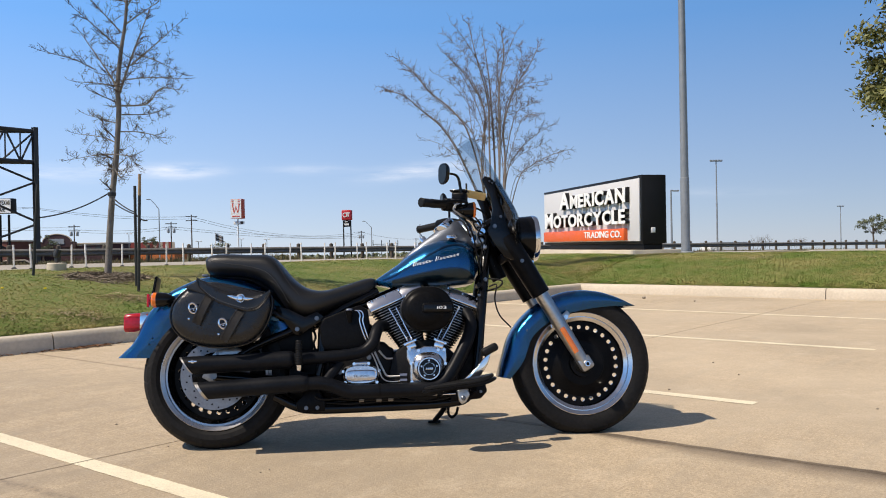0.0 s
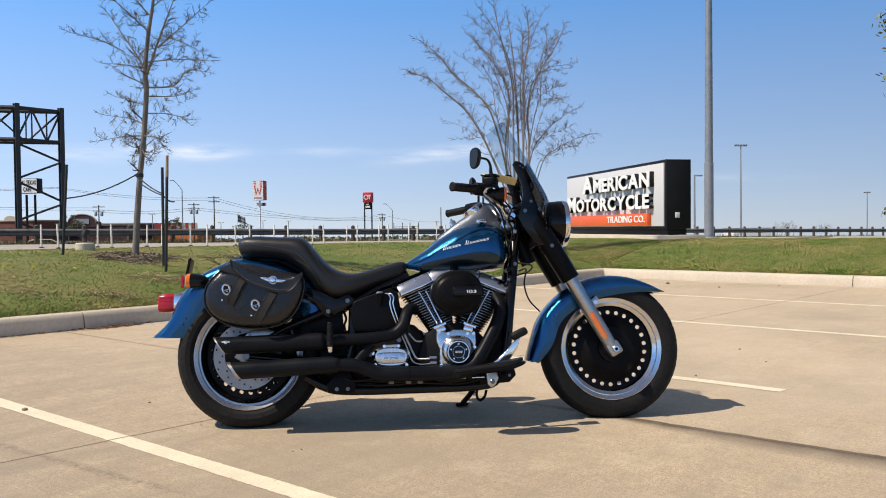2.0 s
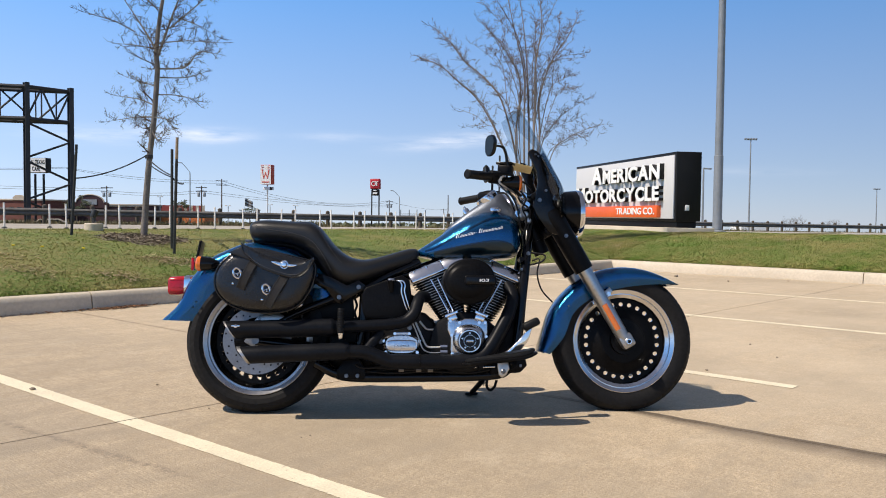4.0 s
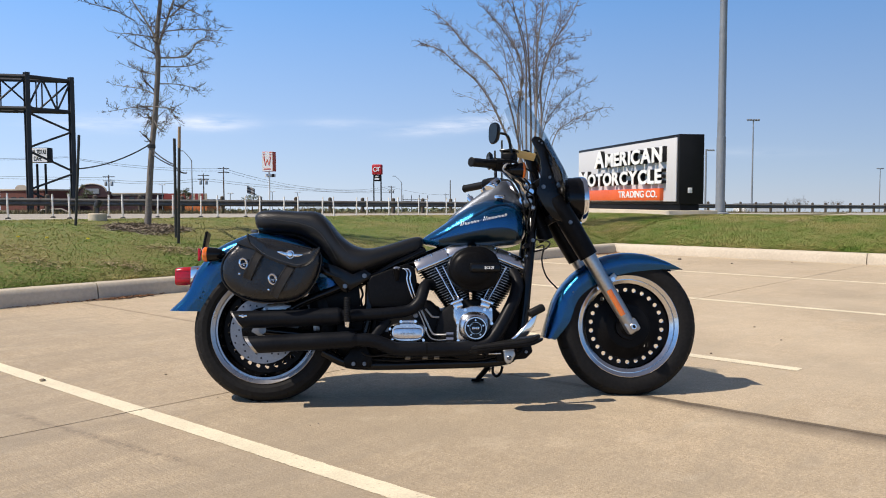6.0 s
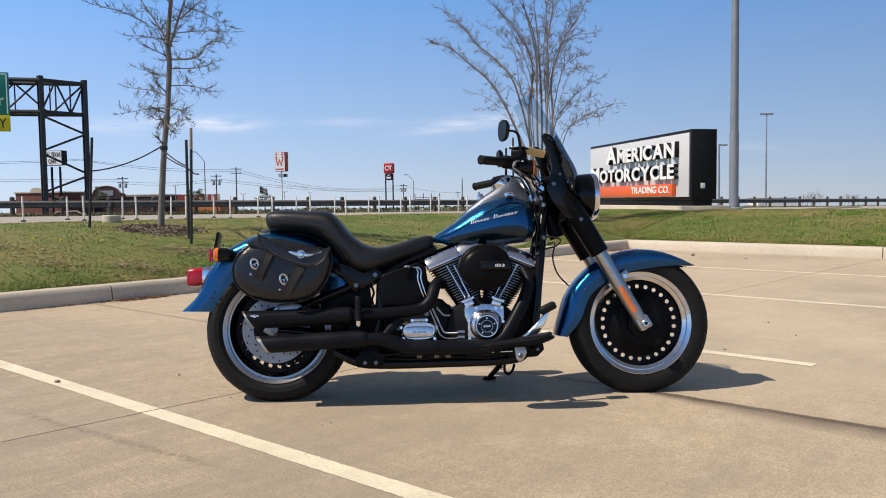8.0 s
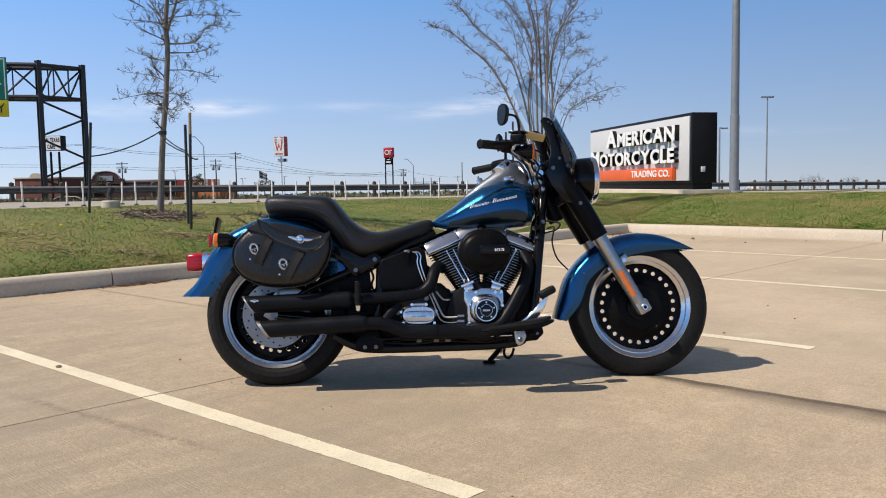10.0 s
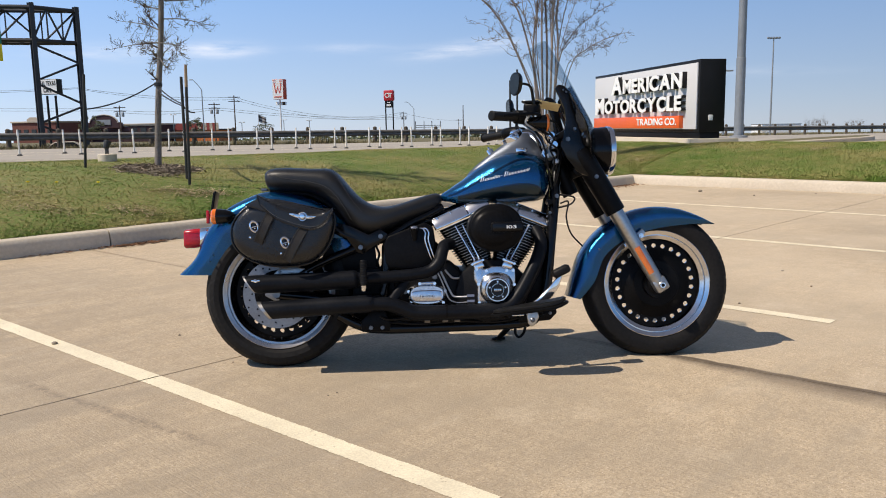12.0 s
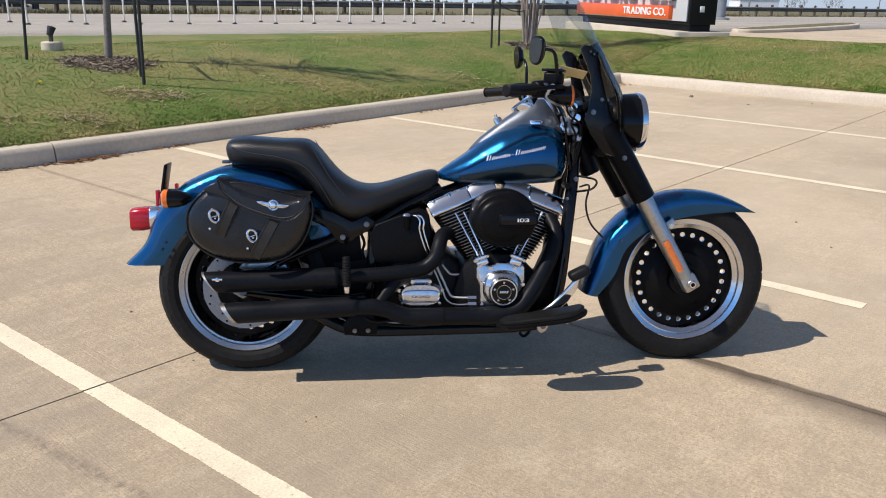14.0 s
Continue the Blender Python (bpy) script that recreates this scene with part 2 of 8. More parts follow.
worn_paint(M["line_paint"])
M["grass"] = mat("grass_ground", (0.090, 0.148, 0.021), (0.205, 0.182, 0.062), 0.95, scale=0.9, fine=26, bump=0.9, spread=0.15)
M["blade"] = mat("grass_blades", (0.120, 0.200, 0.022), (0.355, 0.300, 0.108), 0.8, scale=0.9, fine=4.5, spread=0.24, island=0.20)
M["straw"] = mat("dead_straw", (0.46, 0.37, 0.22), (0.28, 0.21, 0.12), 0.9, scale=4, island=0.35)
M["mulch"] = mat("mulch", (0.14, 0.11, 0.08), (0.30, 0.25, 0.185), 0.95, scale=8, island=0.5)
M["dead_leaf"] = mat("dead_leaf", (0.22, 0.10, 0.04), (0.12, 0.055, 0.025), 0.8, scale=12, island=0.4)
M["road"] = mat("road_surface", (0.40, 0.365, 0.31), (0.32, 0.29, 0.245), 0.9, scale=0.25, fine=6, bump=0.1)
M["dry_verge"] = mat("dry_verge", (0.17, 0.135, 0.07), (0.10, 0.10, 0.04), 0.95, scale=1.0, fine=6, bump=0.6)
M["weed"] = mat("dry_weeds", (0.20, 0.155, 0.075), (0.085, 0.085, 0.035), 0.9, scale=0.8, fine=5, island=0.45)
M["bark"] = mat("pale_bark", (0.21, 0.188, 0.168), (0.13, 0.115, 0.10), 0.9, scale=7, fine=45, bump=0.5)
# haze of distance is put into this lighter twig colour
M["far_twig"] = mat("haze_paled_twigs", (0.24, 0.215, 0.19), (0.18, 0.16, 0.14), 0.9, scale=2)
M["twig"] = mat("twig_bark", (0.085, 0.056, 0.045), (0.050, 0.034, 0.028), 0.9, scale=9)
M["crape_stem"] = mat("pale_smooth_stem", (0.30, 0.25, 0.215), (0.20, 0.16, 0.135), 0.75, scale=5, fine=18)
M["crape_bark"] = mat("smooth_bark", (0.20, 0.155, 0.13), (0.12, 0.09, 0.075), 0.8, scale=5, fine=20)
M["bud"] = mat("leaf_buds", (0.26, 0.24, 0.07), (0.15, 0.15, 0.05), 0.8, island=0.3)
M["oak_leaf"] = mat("oak_leaves", (0.10, 0.12, 0.035), (0.19, 0.17, 0.05), 0.6, scale=2, island=0.4)
M["far_leaf"] = mat("far_leaves", (0.085, 0.105, 0.055), (0.14, 0.15, 0.08), 0.8, scale=0.6, island=0.4)
M["galv"] = mat("galvanised_steel", (0.36, 0.38, 0.39), (0.27, 0.285, 0.30), 0.55, 0.5, scale=1.5, fine=12)
M["weathered_rail"] = mat("weathered_rail", (0.20, 0.19, 0.175), (0.13, 0.125, 0.115), 0.7, 0.3, scale=1.2, fine=8)
M["rail_post"] = mat("weathered_timber", (0.13, 0.105, 0.08), (0.08, 0.065, 0.05), 0.95, scale=3)
M["gantry"] = mat("dark_gantry_steel", (0.055, 0.058, 0.065), (0.035, 0.037, 0.042), 0.6, 0.3, scale=1.0)
M["white_plastic"] = mat("white_post_plastic", (0.80, 0.77, 0.68), (0.62, 0.58, 0.50), 0.5, scale=3, fine=20)
M["black_plastic"] = mat("black_plastic", (0.018, 0.018, 0.018), (0.03, 0.03, 0.03), 0.5, scale=5)
M["sign_face"] = mat("sign_silver", (0.580, 0.580, 0.585), (0.572, 0.572, 0.577), 0.6, 0.0, scale=1.5)
M["sign_black"] = mat("sign_black", (0.008, 0.008, 0.0085), (0.012, 0.012, 0.0125), 0.5, scale=2, spec=0.2)
M["sign_white"] = mat("sign_white", (0.85, 0.85, 0.84), (0.78, 0.78, 0.76), 0.4, scale=2)
M["sign_orange"] = mat("sign_orange", (0.80, 0.13, 0.02), (0.70, 0.10, 0.015), 0.45, scale=2)
M["sign_red"] = mat("sign_red", (0.55, 0.02, 0.03), (0.45, 0.015, 0.025), 0.5, scale=0.5)
M["sign_green"] = mat("sign_green", (0.0, 0.24, 0.17), (0.0, 0.20, 0.14), 0.5, scale=0.5)
M["sign_yellow"] = mat("sign_yellow", (0.85, 0.68, 0.01), (0.78, 0.60, 0.01), 0.5, scale=0.5)
M["maroon"] = mat("maroon_paint", (0.055, 0.020, 0.024), (0.036, 0.014, 0.018), 0.7, scale=0.4)
M["brick_red"] = mat("striped_roof_red", (0.33, 0.055, 0.045), (0.26, 0.045, 0.035), 0.6, scale=0.5)
M["mast"] = mat("mast_steel", (0.25, 0.27, 0.285), (0.20, 0.22, 0.235), 0.5, 0.3, scale=0.4, fine=3)
M["brick"] = mat("brick_wall", (0.20, 0.075, 0.055), (0.14, 0.05, 0.04), 0.9, scale=0.6, fine=4)
M["pale_wall"] = mat("pale_wall", (0.55, 0.47, 0.38), (0.45, 0.38, 0.30), 0.9, scale=0.4, fine=2)
M["dark_roof"] = mat("dark_roof", (0.05, 0.04, 0.04), (0.08, 0.06, 0.055), 0.8, scale=0.5)
M["stripe_red"] = mat("sign_stripe_red", (0.68, 0.085, 0.045), (0.56, 0.07, 0.04), 0.6, scale=0.5)
M["orange_wall"] = mat("orange_wall", (0.75, 0.22, 0.06), (0.62, 0.17, 0.05), 0.8, scale=0.5)
M["timber_pole"] = mat("timber_pole", (0.11, 0.08, 0.06), (0.07, 0.05, 0.04), 0.9, scale=1)
M["wire"] = mat("wire", (0.03, 0.03, 0.035), (0.05, 0.05, 0.055), 0.7)
M["dark_glass"] = mat("dark_window", (0.02, 0.025, 0.03), (0.03, 0.035, 0.04), 0.1)
M["stake"] = mat("stake_steel", (0.02, 0.022, 0.02), (0.035, 0.035, 0.03), 0.6, 0.2)
M["tan_wood"] = mat("tan_wood", (0.38, 0.27, 0.16), (0.28, 0.19, 0.11), 0.8, scale=8)

# ---- builders ----
def part(name, bm, material, parent=None, label="", smooth=40):
    """Link a bmesh as one mesh object, under a thing or part if given."""
    me = bpy.data.meshes.new(name)
    bmesh.ops.recalc_face_normals(bm, faces=bm.faces)
    bm.to_mesh(me)
    bm.free()
    for m in (material if isinstance(material, (list, tuple)) else [material]):
        me.materials.append(m)
    if smooth:
        me.polygons.foreach_set("use_smooth", [True] * len(me.polygons))
        me.set_sharp_from_angle(angle=radians(smooth))
    ob = new(name, me)
    if parent:
        ob.parent = parent
    if label:
        ob["label"] = label
    return ob


def mesh_part(name, verts, faces, material, parent=None, smooth=False):
    me = bpy.data.meshes.new(name)
    me.from_pydata([tuple(v) for v in verts], [], faces)
    me.materials.append(material)
    if smooth:
        me.polygons.foreach_set("use_smooth", [True] * len(me.polygons))
    me.update()
    ob = new(name, me)
    if parent:
        ob.parent = parent
    return ob


def thing(name, label, category, m=None, group="", kind=""):
    ob = new(name)
    if m is not None:
        ob.matrix_world = m
    return tagged(ob, label, category, group, kind)


def box(sx, sy, sz, at=(0, 0, 0), bevel=0.0, rot=None, segs=2):
    bm = bmesh.new()
    bmesh.ops.create_cube(bm, size=1.0)
    bmesh.ops.scale(bm, vec=(sx, sy, sz), verts=bm.verts)
    if bevel:
        bmesh.ops.bevel(bm, geom=list(bm.edges), offset=bevel, segments=segs, profile=0.5, affect="EDGES")
    if rot:
        bmesh.ops.transform(bm, matrix=pose(0, 0, 0, *rot), verts=bm.verts)
    bmesh.ops.translate(bm, vec=at, verts=bm.verts)
    return bm


def join(*bms):
    out = bms[0]
    for b in bms[1:]:
        me = bpy.data.meshes.new("tmp")
        b.to_mesh(me)
        b.free()
        out.from_mesh(me)
        bpy.data.meshes.remove(me)
    return out


def loft(rings, close=True, cap=True):
    """Skin through rings of equal length."""
    bm = bmesh.new()
    rows = [[bm.verts.new(p) for p in r] for r in rings]
    n = len(rows[0])
    for a, b in zip(rows, rows[1:]):
        for i in range(n if close else n - 1):
            j = (i + 1) % n
            bm.faces.new((a[i], a[j], b[j], b[i]))
    if cap and close:
        bm.faces.new(rows[0])
        bm.faces.new(rows[-1])
    return bm


def curve_pts(pts, n=6):
    """Catmull-Rom through the points, n steps a span."""
    p = [Vector(q) for q in pts]
    p = [2 * p[0] - p[1]] + p + [2 * p[-1] - p[-2]]
    out = []
    for i in range(1, len(p) - 2):
        for k in range(n):
            t = k / n
            out.append(0.5 * (2 * p[i] + (p[i + 1] - p[i - 1]) * t + (2 * p[i - 1] - 5 * p[i] + 4 * p[i + 1] - p[i + 2]) * t * t
                              + (3 * p[i] - p[i - 1] - 3 * p[i + 1] + p[i + 2]) * t ** 3))
    return out + [p[-2]]


def tube(pts, radius, seg=14, smooth=6, flat=1.0, cap=True):
    """A round bar along a smooth path; radius a number or one a point."""
    path = curve_pts(pts, smooth) if smooth > 1 and len(pts) > 2 else [Vector(q) for q in pts]
    if isinstance(radius, (int, float)):
        rad = [radius] * len(path)
    else:
        k = (len(path) - 1) / (len(radius) - 1)
        rad = [float(np.interp(i / k, range(len(radius)), radius)) for i in range(len(path))]
    t = (path[1] - path[0]).normalized()
    u = t.orthogonal().normalized() if abs(t.y) > 0.95 else (Vector((0, 1, 0)) - t * t.y).normalized()
    rings = []
    for i, p in enumerate(path):
        t = (path[min(i + 1, len(path) - 1)] - path[max(i - 1, 0)]).normalized()
        u = (u - t * u.dot(t)).normalized()
        w = t.cross(u)
        rings.append([p + rad[i] * (math.cos(a) * u * flat + math.sin(a) * w) for a in (2 * math.pi * k / seg for k in range(seg))])
    return loft(rings, cap=cap)


def lathe(profile, at=(0, 0, 0), axis="y", seg=64):
    """Turn a profile of (radius, along) round an axis through at."""
    rings = []
    for k in range(seg):
        a = 2 * math.pi * k / seg
        c, s = math.cos(a), math.sin(a)
        rings.append([Vector({"y": (r * c, h, r * s), "z": (r * c, r * s, h), "x": (h, r * c, r * s)}[axis]) + Vector(at) for r, h in profile])
    bm = loft(rings + [rings[0]], close=False, cap=False)
    bmesh.ops.remove_doubles(bm, verts=bm.verts, dist=1e-5)
    return bm


def rod(p0, p1, r0, r1=None, seg=14, bevel=0.0):
    p0, p1 = Vector(p0), Vector(p1)
    r1 = r0 if r1 is None else r1
    d = (p1 - p0)
    prof = [(0, 0), (r0 - bevel, 0), (r0, bevel), (r1, d.length - bevel), (r1 - bevel, d.length), (0, d.length)]
    if not bevel:
        prof = [(0, 0), (r0, 0), (r1, d.length), (0, d.length)]
    bm = lathe(prof, axis="z", seg=seg)
    bmesh.ops.transform(bm, matrix=Matrix.Translation(p0) @ d.to_track_quat("Z", "Y").to_matrix().to_4x4(), verts=bm.verts)
    return bm


def plate(outline, y0, y1, bevel=0.0, segs=2):
    """An outline in x and z, drawn out from y0 to y1, with rounded edges."""
    bm = bmesh.new()
    vs = [bm.verts.new((x, y0, z)) for x, z in outline]
    f = bm.faces.new(vs)
    got = bmesh.ops.extrude_face_region(bm, geom=[f])
    bmesh.ops.translate(bm, vec=(0, y1 - y0, 0), verts=[g for g in got["geom"] if isinstance(g, bmesh.types.BMVert)])
    bmesh.ops.recalc_face_normals(bm, faces=bm.faces)
    if bevel:
        bmesh.ops.bevel(bm, geom=list(bm.edges), offset=bevel, segments=segs, profile=0.5, affect="EDGES", clamp_overlap=True)
    return bm


def text_mesh(body, size, extrude, bold=0.0):
    cu = bpy.data.curves.new("txt", "FONT")
    cu.body, cu.size, cu.extrude, cu.offset, cu.align_x = body, size, extrude, bold * size, "LEFT"
    tmp = new("txt", cu)
    bpy.context.view_layer.update()
    me = bpy.data.meshes.new_from_object(tmp.evaluated_get(bpy.context.evaluated_depsgraph_get()))
    bpy.data.objects.remove(tmp)
    bpy.data.curves.remove(cu)
    return me


def lettering(words, parent, m, material, width, height, name="letter", deep=0.02, bold=0.0):
    """A line of raised letters filling width by height, each letter a part, in the local x-y plane of m. words: (text, relative size) runs."""
    run, x = [], 0.0
    for body, size in words:
        for ch in body:
            if ch == " ":
                x += 0.28 * size
                continue
            me = text_mesh(ch, size, 0.5, bold)
            co = np.empty(len(me.vertices) * 3)
            me.vertices.foreach_get("co", co)
            co = co.reshape(-1, 3)
            co[:, 0] -= co[:, 0].min()
            w = co[:, 0].max()
            run.append((me, co, x, w))
            x += w + 0.06 * size
    total = x - 0.06 * words[-1][1]
    top = max(c[:, 1].max() for _, c, _, _ in run)
    sx, sy = width / total, height / top
    for me, co, x0, w in run:
        c = co.copy()
        c[:, 0] = (c[:, 0] + x0) * sx
        c[:, 1] *= sy
        c[:, 2] = c[:, 2] / 0.5 * deep / 2 + deep / 2
        me.vertices.foreach_set("co", c.reshape(-1))
        me.materials.append(material)
        me.update()
        ob = new(name, me)
        ob.parent = parent
        ob.matrix_local = m


# ---- the plan: stall grid (u along the long kerb, v across it) and the road ----
UX, UY, VX, VY = 0.719, 0.695, 0.695, -0.719
KU, KV = 9.92, -4.12          # the two kerb faces
RX, RY, NX, NY = 0.857, 0.515, -0.515, 0.857
W_NEAR, W_FAR, W_RAIL = 15.1, 33.0, 34.6


def uv(u, v, z=0.0):
    return Vector((u * UX + v * VX, u * UY + v * VY, z))


def road_z(s):
    return 0.38 - 0.0088 * (max(-20.0, min(90.0, s)) - 2.5)


def sw(s, w, z=0.0):
    return Vector((s * RX + w * NX, s * RY + w * NY, z))


def smoothstep(a, b, x):
    t = max(0.0, min(1.0, (x - a) / (b - a)))
    return t * t * (3 - 2 * t)


def ground_z(x, y):
    """Height of the turf: a low bank behind the kerb, falling to the road."""
    u, v = x * UX + y * UY, x * VX + y * VY
    d = max(u - KU, KV - v)
    s, w = x * RX + y * RY, x * NX + y * NY
    if d < 0.1:
        return -0.25
    bank = 0.145 + 0.42 * (1 - (1 - min(1.0, (d - 0.1) / 3.1)) ** 2) + 0.02 * noise.noise((x * 0.5, y * 0.5, 0))
    bank += (0.04 + 0.05 * (1 - smoothstep(-2, 8, s))) * smoothstep(2.2, 4.2, d)
    rz = road_z(s)
    z = bank + (rz - bank) * smoothstep(3.3, 8.2, d)
    if w > W_NEAR - 1.5:
        z = z + (rz + 0.045 - z) * smoothstep(W_NEAR - 1.5, W_NEAR, w) - 0.13 * smoothstep(W_NEAR + 0.05, W_NEAR + 0.5, w)
    if w > W_FAR - 0.5:
        z = rz - 0.05 - 0.17 * smoothstep(W_FAR, W_FAR + 2.5, w) - 0.9 * smoothstep(42, 75, w)
        z -= 0.016 * max(0.0, math.hypot(x, y) - 190)          # beyond the highway the land falls away
    if s > 19 and w > 4:
        z -= 0.12 * smoothstep(19, 20.5, s) * smoothstep(4, 6, w)
    return z

# ---- ground, road, lot ----
def graded(lo, hi, step, far):
    mid = list(np.arange(lo, hi + 1e-6, step))
    k, out, d = step, [], 0.0
    while d < far:
        k *= 1.35
        d += k
        out.append(d)
    return [lo - q for q in reversed(out)] + mid + [hi + q for q in out]


gx, gy = graded(-20, 26, 0.3, 2500), graded(-1, 36, 0.3, 2500)
verts = [(x, y, ground_z(x, y)) for y in gy for x in gx]
nx_ = len(gx)
faces = [(j * nx_ + i, j * nx_ + i + 1, (j + 1) * nx_ + i + 1, (j + 1) * nx_ + i) for j in range(len(gy) - 1) for i in range(nx_ - 1)]
gr = mesh_part("ground", verts, faces, M["grass"], smooth=True)
gr.data.materials.append(M["dry_verge"])
gr.data.polygons.foreach_set("material_index", [1 if (verts[f[0]][0] * NX + verts[f[0]][1] * NY) > W_FAR - 0.4 else 0 for f in faces])
tagged(gr, "mown spring turf with dry patches, reaching the horizon", "ground", kind="structure")

# grass blades on the bank, thinning towards the road
rng = np.random.default_rng(5)
bv, bf = [], []
for k in range(640000):
    a, b = rng.random(2)
    if rng.random() < 0.62:
        u, v = rng.uniform(-6, KU + 9), KV - 0.14 - 7.5 * a ** 1.5
    else:
        u, v = KU + 0.14 + 8.0 * a ** 1.5, rng.uniform(KV - 2, 3.0)
    p = uv(u, v)
    if p.x * NX + p.y * NY > W_NEAR - 0.1 or p.x * RX + p.y * RY > 19:
        continue
    if noise.noise((p.x * 0.45, p.y * 0.45, 3.0)) + 0.5 * noise.noise((p.x * 1.9, p.y * 1.9, 7.0)) < rng.uniform(-0.9, 0.25) - 0.25:
        continue
    z = ground_z(p.x, p.y)
    h, w_, ang = rng.uniform(0.004, 0.019), rng.uniform(0.003, 0.0065), rng.uniform(0, 6.283)
    c, s = math.cos(ang), math.sin(ang)
    far = rng.uniform(0.010, 0.045)
    lx, ly = -s * far, c * far
    n = len(bv)
    bv += [(p.x - c * w_, p.y - s * w_, z - 0.005), (p.x + c * w_, p.y + s * w_, z - 0.005), (p.x + lx, p.y + ly, z + h)]
    bf.append((n, n + 1, n + 2))
tagged(mesh_part("grass", bv, bf, M["blade"]), "short green and straw-coloured grass blades on the bank", "grass", kind="stuff")

# road strip with a paler far shoulder
ss = list(np.arange(-140, 300, 4.0))
rv, rf = [], []
for s in ss:
    for w in (W_NEAR - 0.01, W_NEAR, 19.0, 24.0, 27.0, W_FAR):
        q = sw(s, w, road_z(s) - (0.15 if w < W_NEAR else 0.0))
        rv.append(q)
for i in range(len(ss) - 1):
    for j in range(5):
        rf.append((i * 6 + j, i * 6 + j + 1, i * 6 + 7 + j, i * 6 + 6 + j))
tagged(mesh_part("road", rv, rf, M["road"], smooth=True), "pale grey worn frontage road beyond the grass", "road", kind="structure")
for w_, wd, nm in ((W_FAR - 0.5, 0.12, "edge_line"), (22.1, 0.14, "edge_line"), (25.5, 0.14, "edge_line")):
    lv = [sw(s, w_ + k * wd, road_z(s) + 0.006) for s in ss for k in (0, 1)]
    lf = [(2 * i, 2 * i + 1, 2 * i + 3, 2 * i + 2) for i in range(len(ss) - 1)]
    tagged(mesh_part(nm, lv, lf, M["line_paint"]), "worn white painted edge line on the road", "road marking", kind="structure")

lane = tagged(thing("lane_line", "broken white painted lane line on the road", "road marking"), kind="structure")
for k in range(-4, 12):
    s = 0.1 + 8.7 * k
    mesh_part("dash", [sw(s + a, 17.1 + b, road_z(s + a) + 0.006) for a, b in ((0, 0), (2.3, 0), (2.3, 0.11), (0, 0.11))], [(0, 1, 2, 3)], M["line_paint"], lane)

# driveway mouth beyond the sign, with a raised island
bm = bmesh.new()
for q in ((20.2, 9.4), (21.5, 6.5), (60, 2.0), (60, 15.2), (24, 15.2), (20.2, 13.2)):
    p = sw(*q)
    bm.verts.new((p.x, p.y, road_z(q[0]) - 0.02))
bm.faces.new(bm.verts)
tagged(part("driveway", bm, M["concrete"], smooth=0), "pale concrete driveway mouth joining the road", "driveway", kind="structure")
def island_ring(grow, z):
    ring = []
    for k in range(32):
        a = 2 * math.pi * k / 32
        c, q = math.cos(a), math.sin(a)
        ax, bx = (5.5 + grow) * math.copysign(abs(c) ** 0.7, c), (0.75 + grow) * math.copysign(abs(q) ** 0.8, q)
        p = sw(28.2 + ax - 0.2 * bx, 15.25 + 0.2 * ax + bx)
        ring.append(Vector((p.x, p.y, road_z(28) + z)))
    return ring
isl = tagged(part("traffic_island", loft([island_ring(0, -0.08), island_ring(0, 0.10), island_ring(-0.04, 0.13), island_ring(-0.18, 0.13), island_ring(-0.20, 0.10)]), M["kerb"]), "low kerbed traffic island with dry turf at the driveway", "traffic island", kind="structure")
part("turf", loft([island_ring(-0.20, 0.06), island_ring(-0.20, 0.125), island_ring(-0.45, 0.16)]), M["dry_verge"], isl)

# the lot: slabs with open joints over a dark bed
pave = tagged(thing("pavement", "tan broom-finished concrete parking lot with dark joints", "pavement"), kind="structure")
bm = bmesh.new()
for u, v in ((-40, KV), (KU, KV), (KU, 40), (-40, 40)):
    bm.verts.new(uv(u, v, -0.012))
bm.faces.new(bm.verts)
part("joint_bed", bm, M["joint"], pave, smooth=0)
ucuts, vcuts, G = [-40, -7.5, 1.12, KU], [KV, -0.205, 4.6, 9.4, 40], 0.0036
LEAN = {1.12: 0.048}          # this joint runs a little askew, like the lines
for a, b in zip(ucuts, ucuts[1:]):
    for c, d in zip(vcuts, vcuts[1:]):
        bm = bmesh.new()
        top = [bm.verts.new(uv(u + LEAN.get(e, 0) * v, v, 0)) for e, u, v in ((a, a + G, c + G), (b, b - G, c + G), (b, b - G, d - G), (a, a + G, d - G))]
        low = [bm.verts.new(uv(u + LEAN.get(e, 0) * v, v, -0.1)) for e, u, v in ((a, a + G, c + G), (b, b - G, c + G), (b, b - G, d - G), (a, a + G, d - G))]
        bm.faces.new(top)
        for i in range(4):
            bm.faces.new((top[i], top[(i + 1) % 4], low[(i + 1) % 4], low[i]))
        part("slab", bm, M["concrete"], pave, smooth=0)

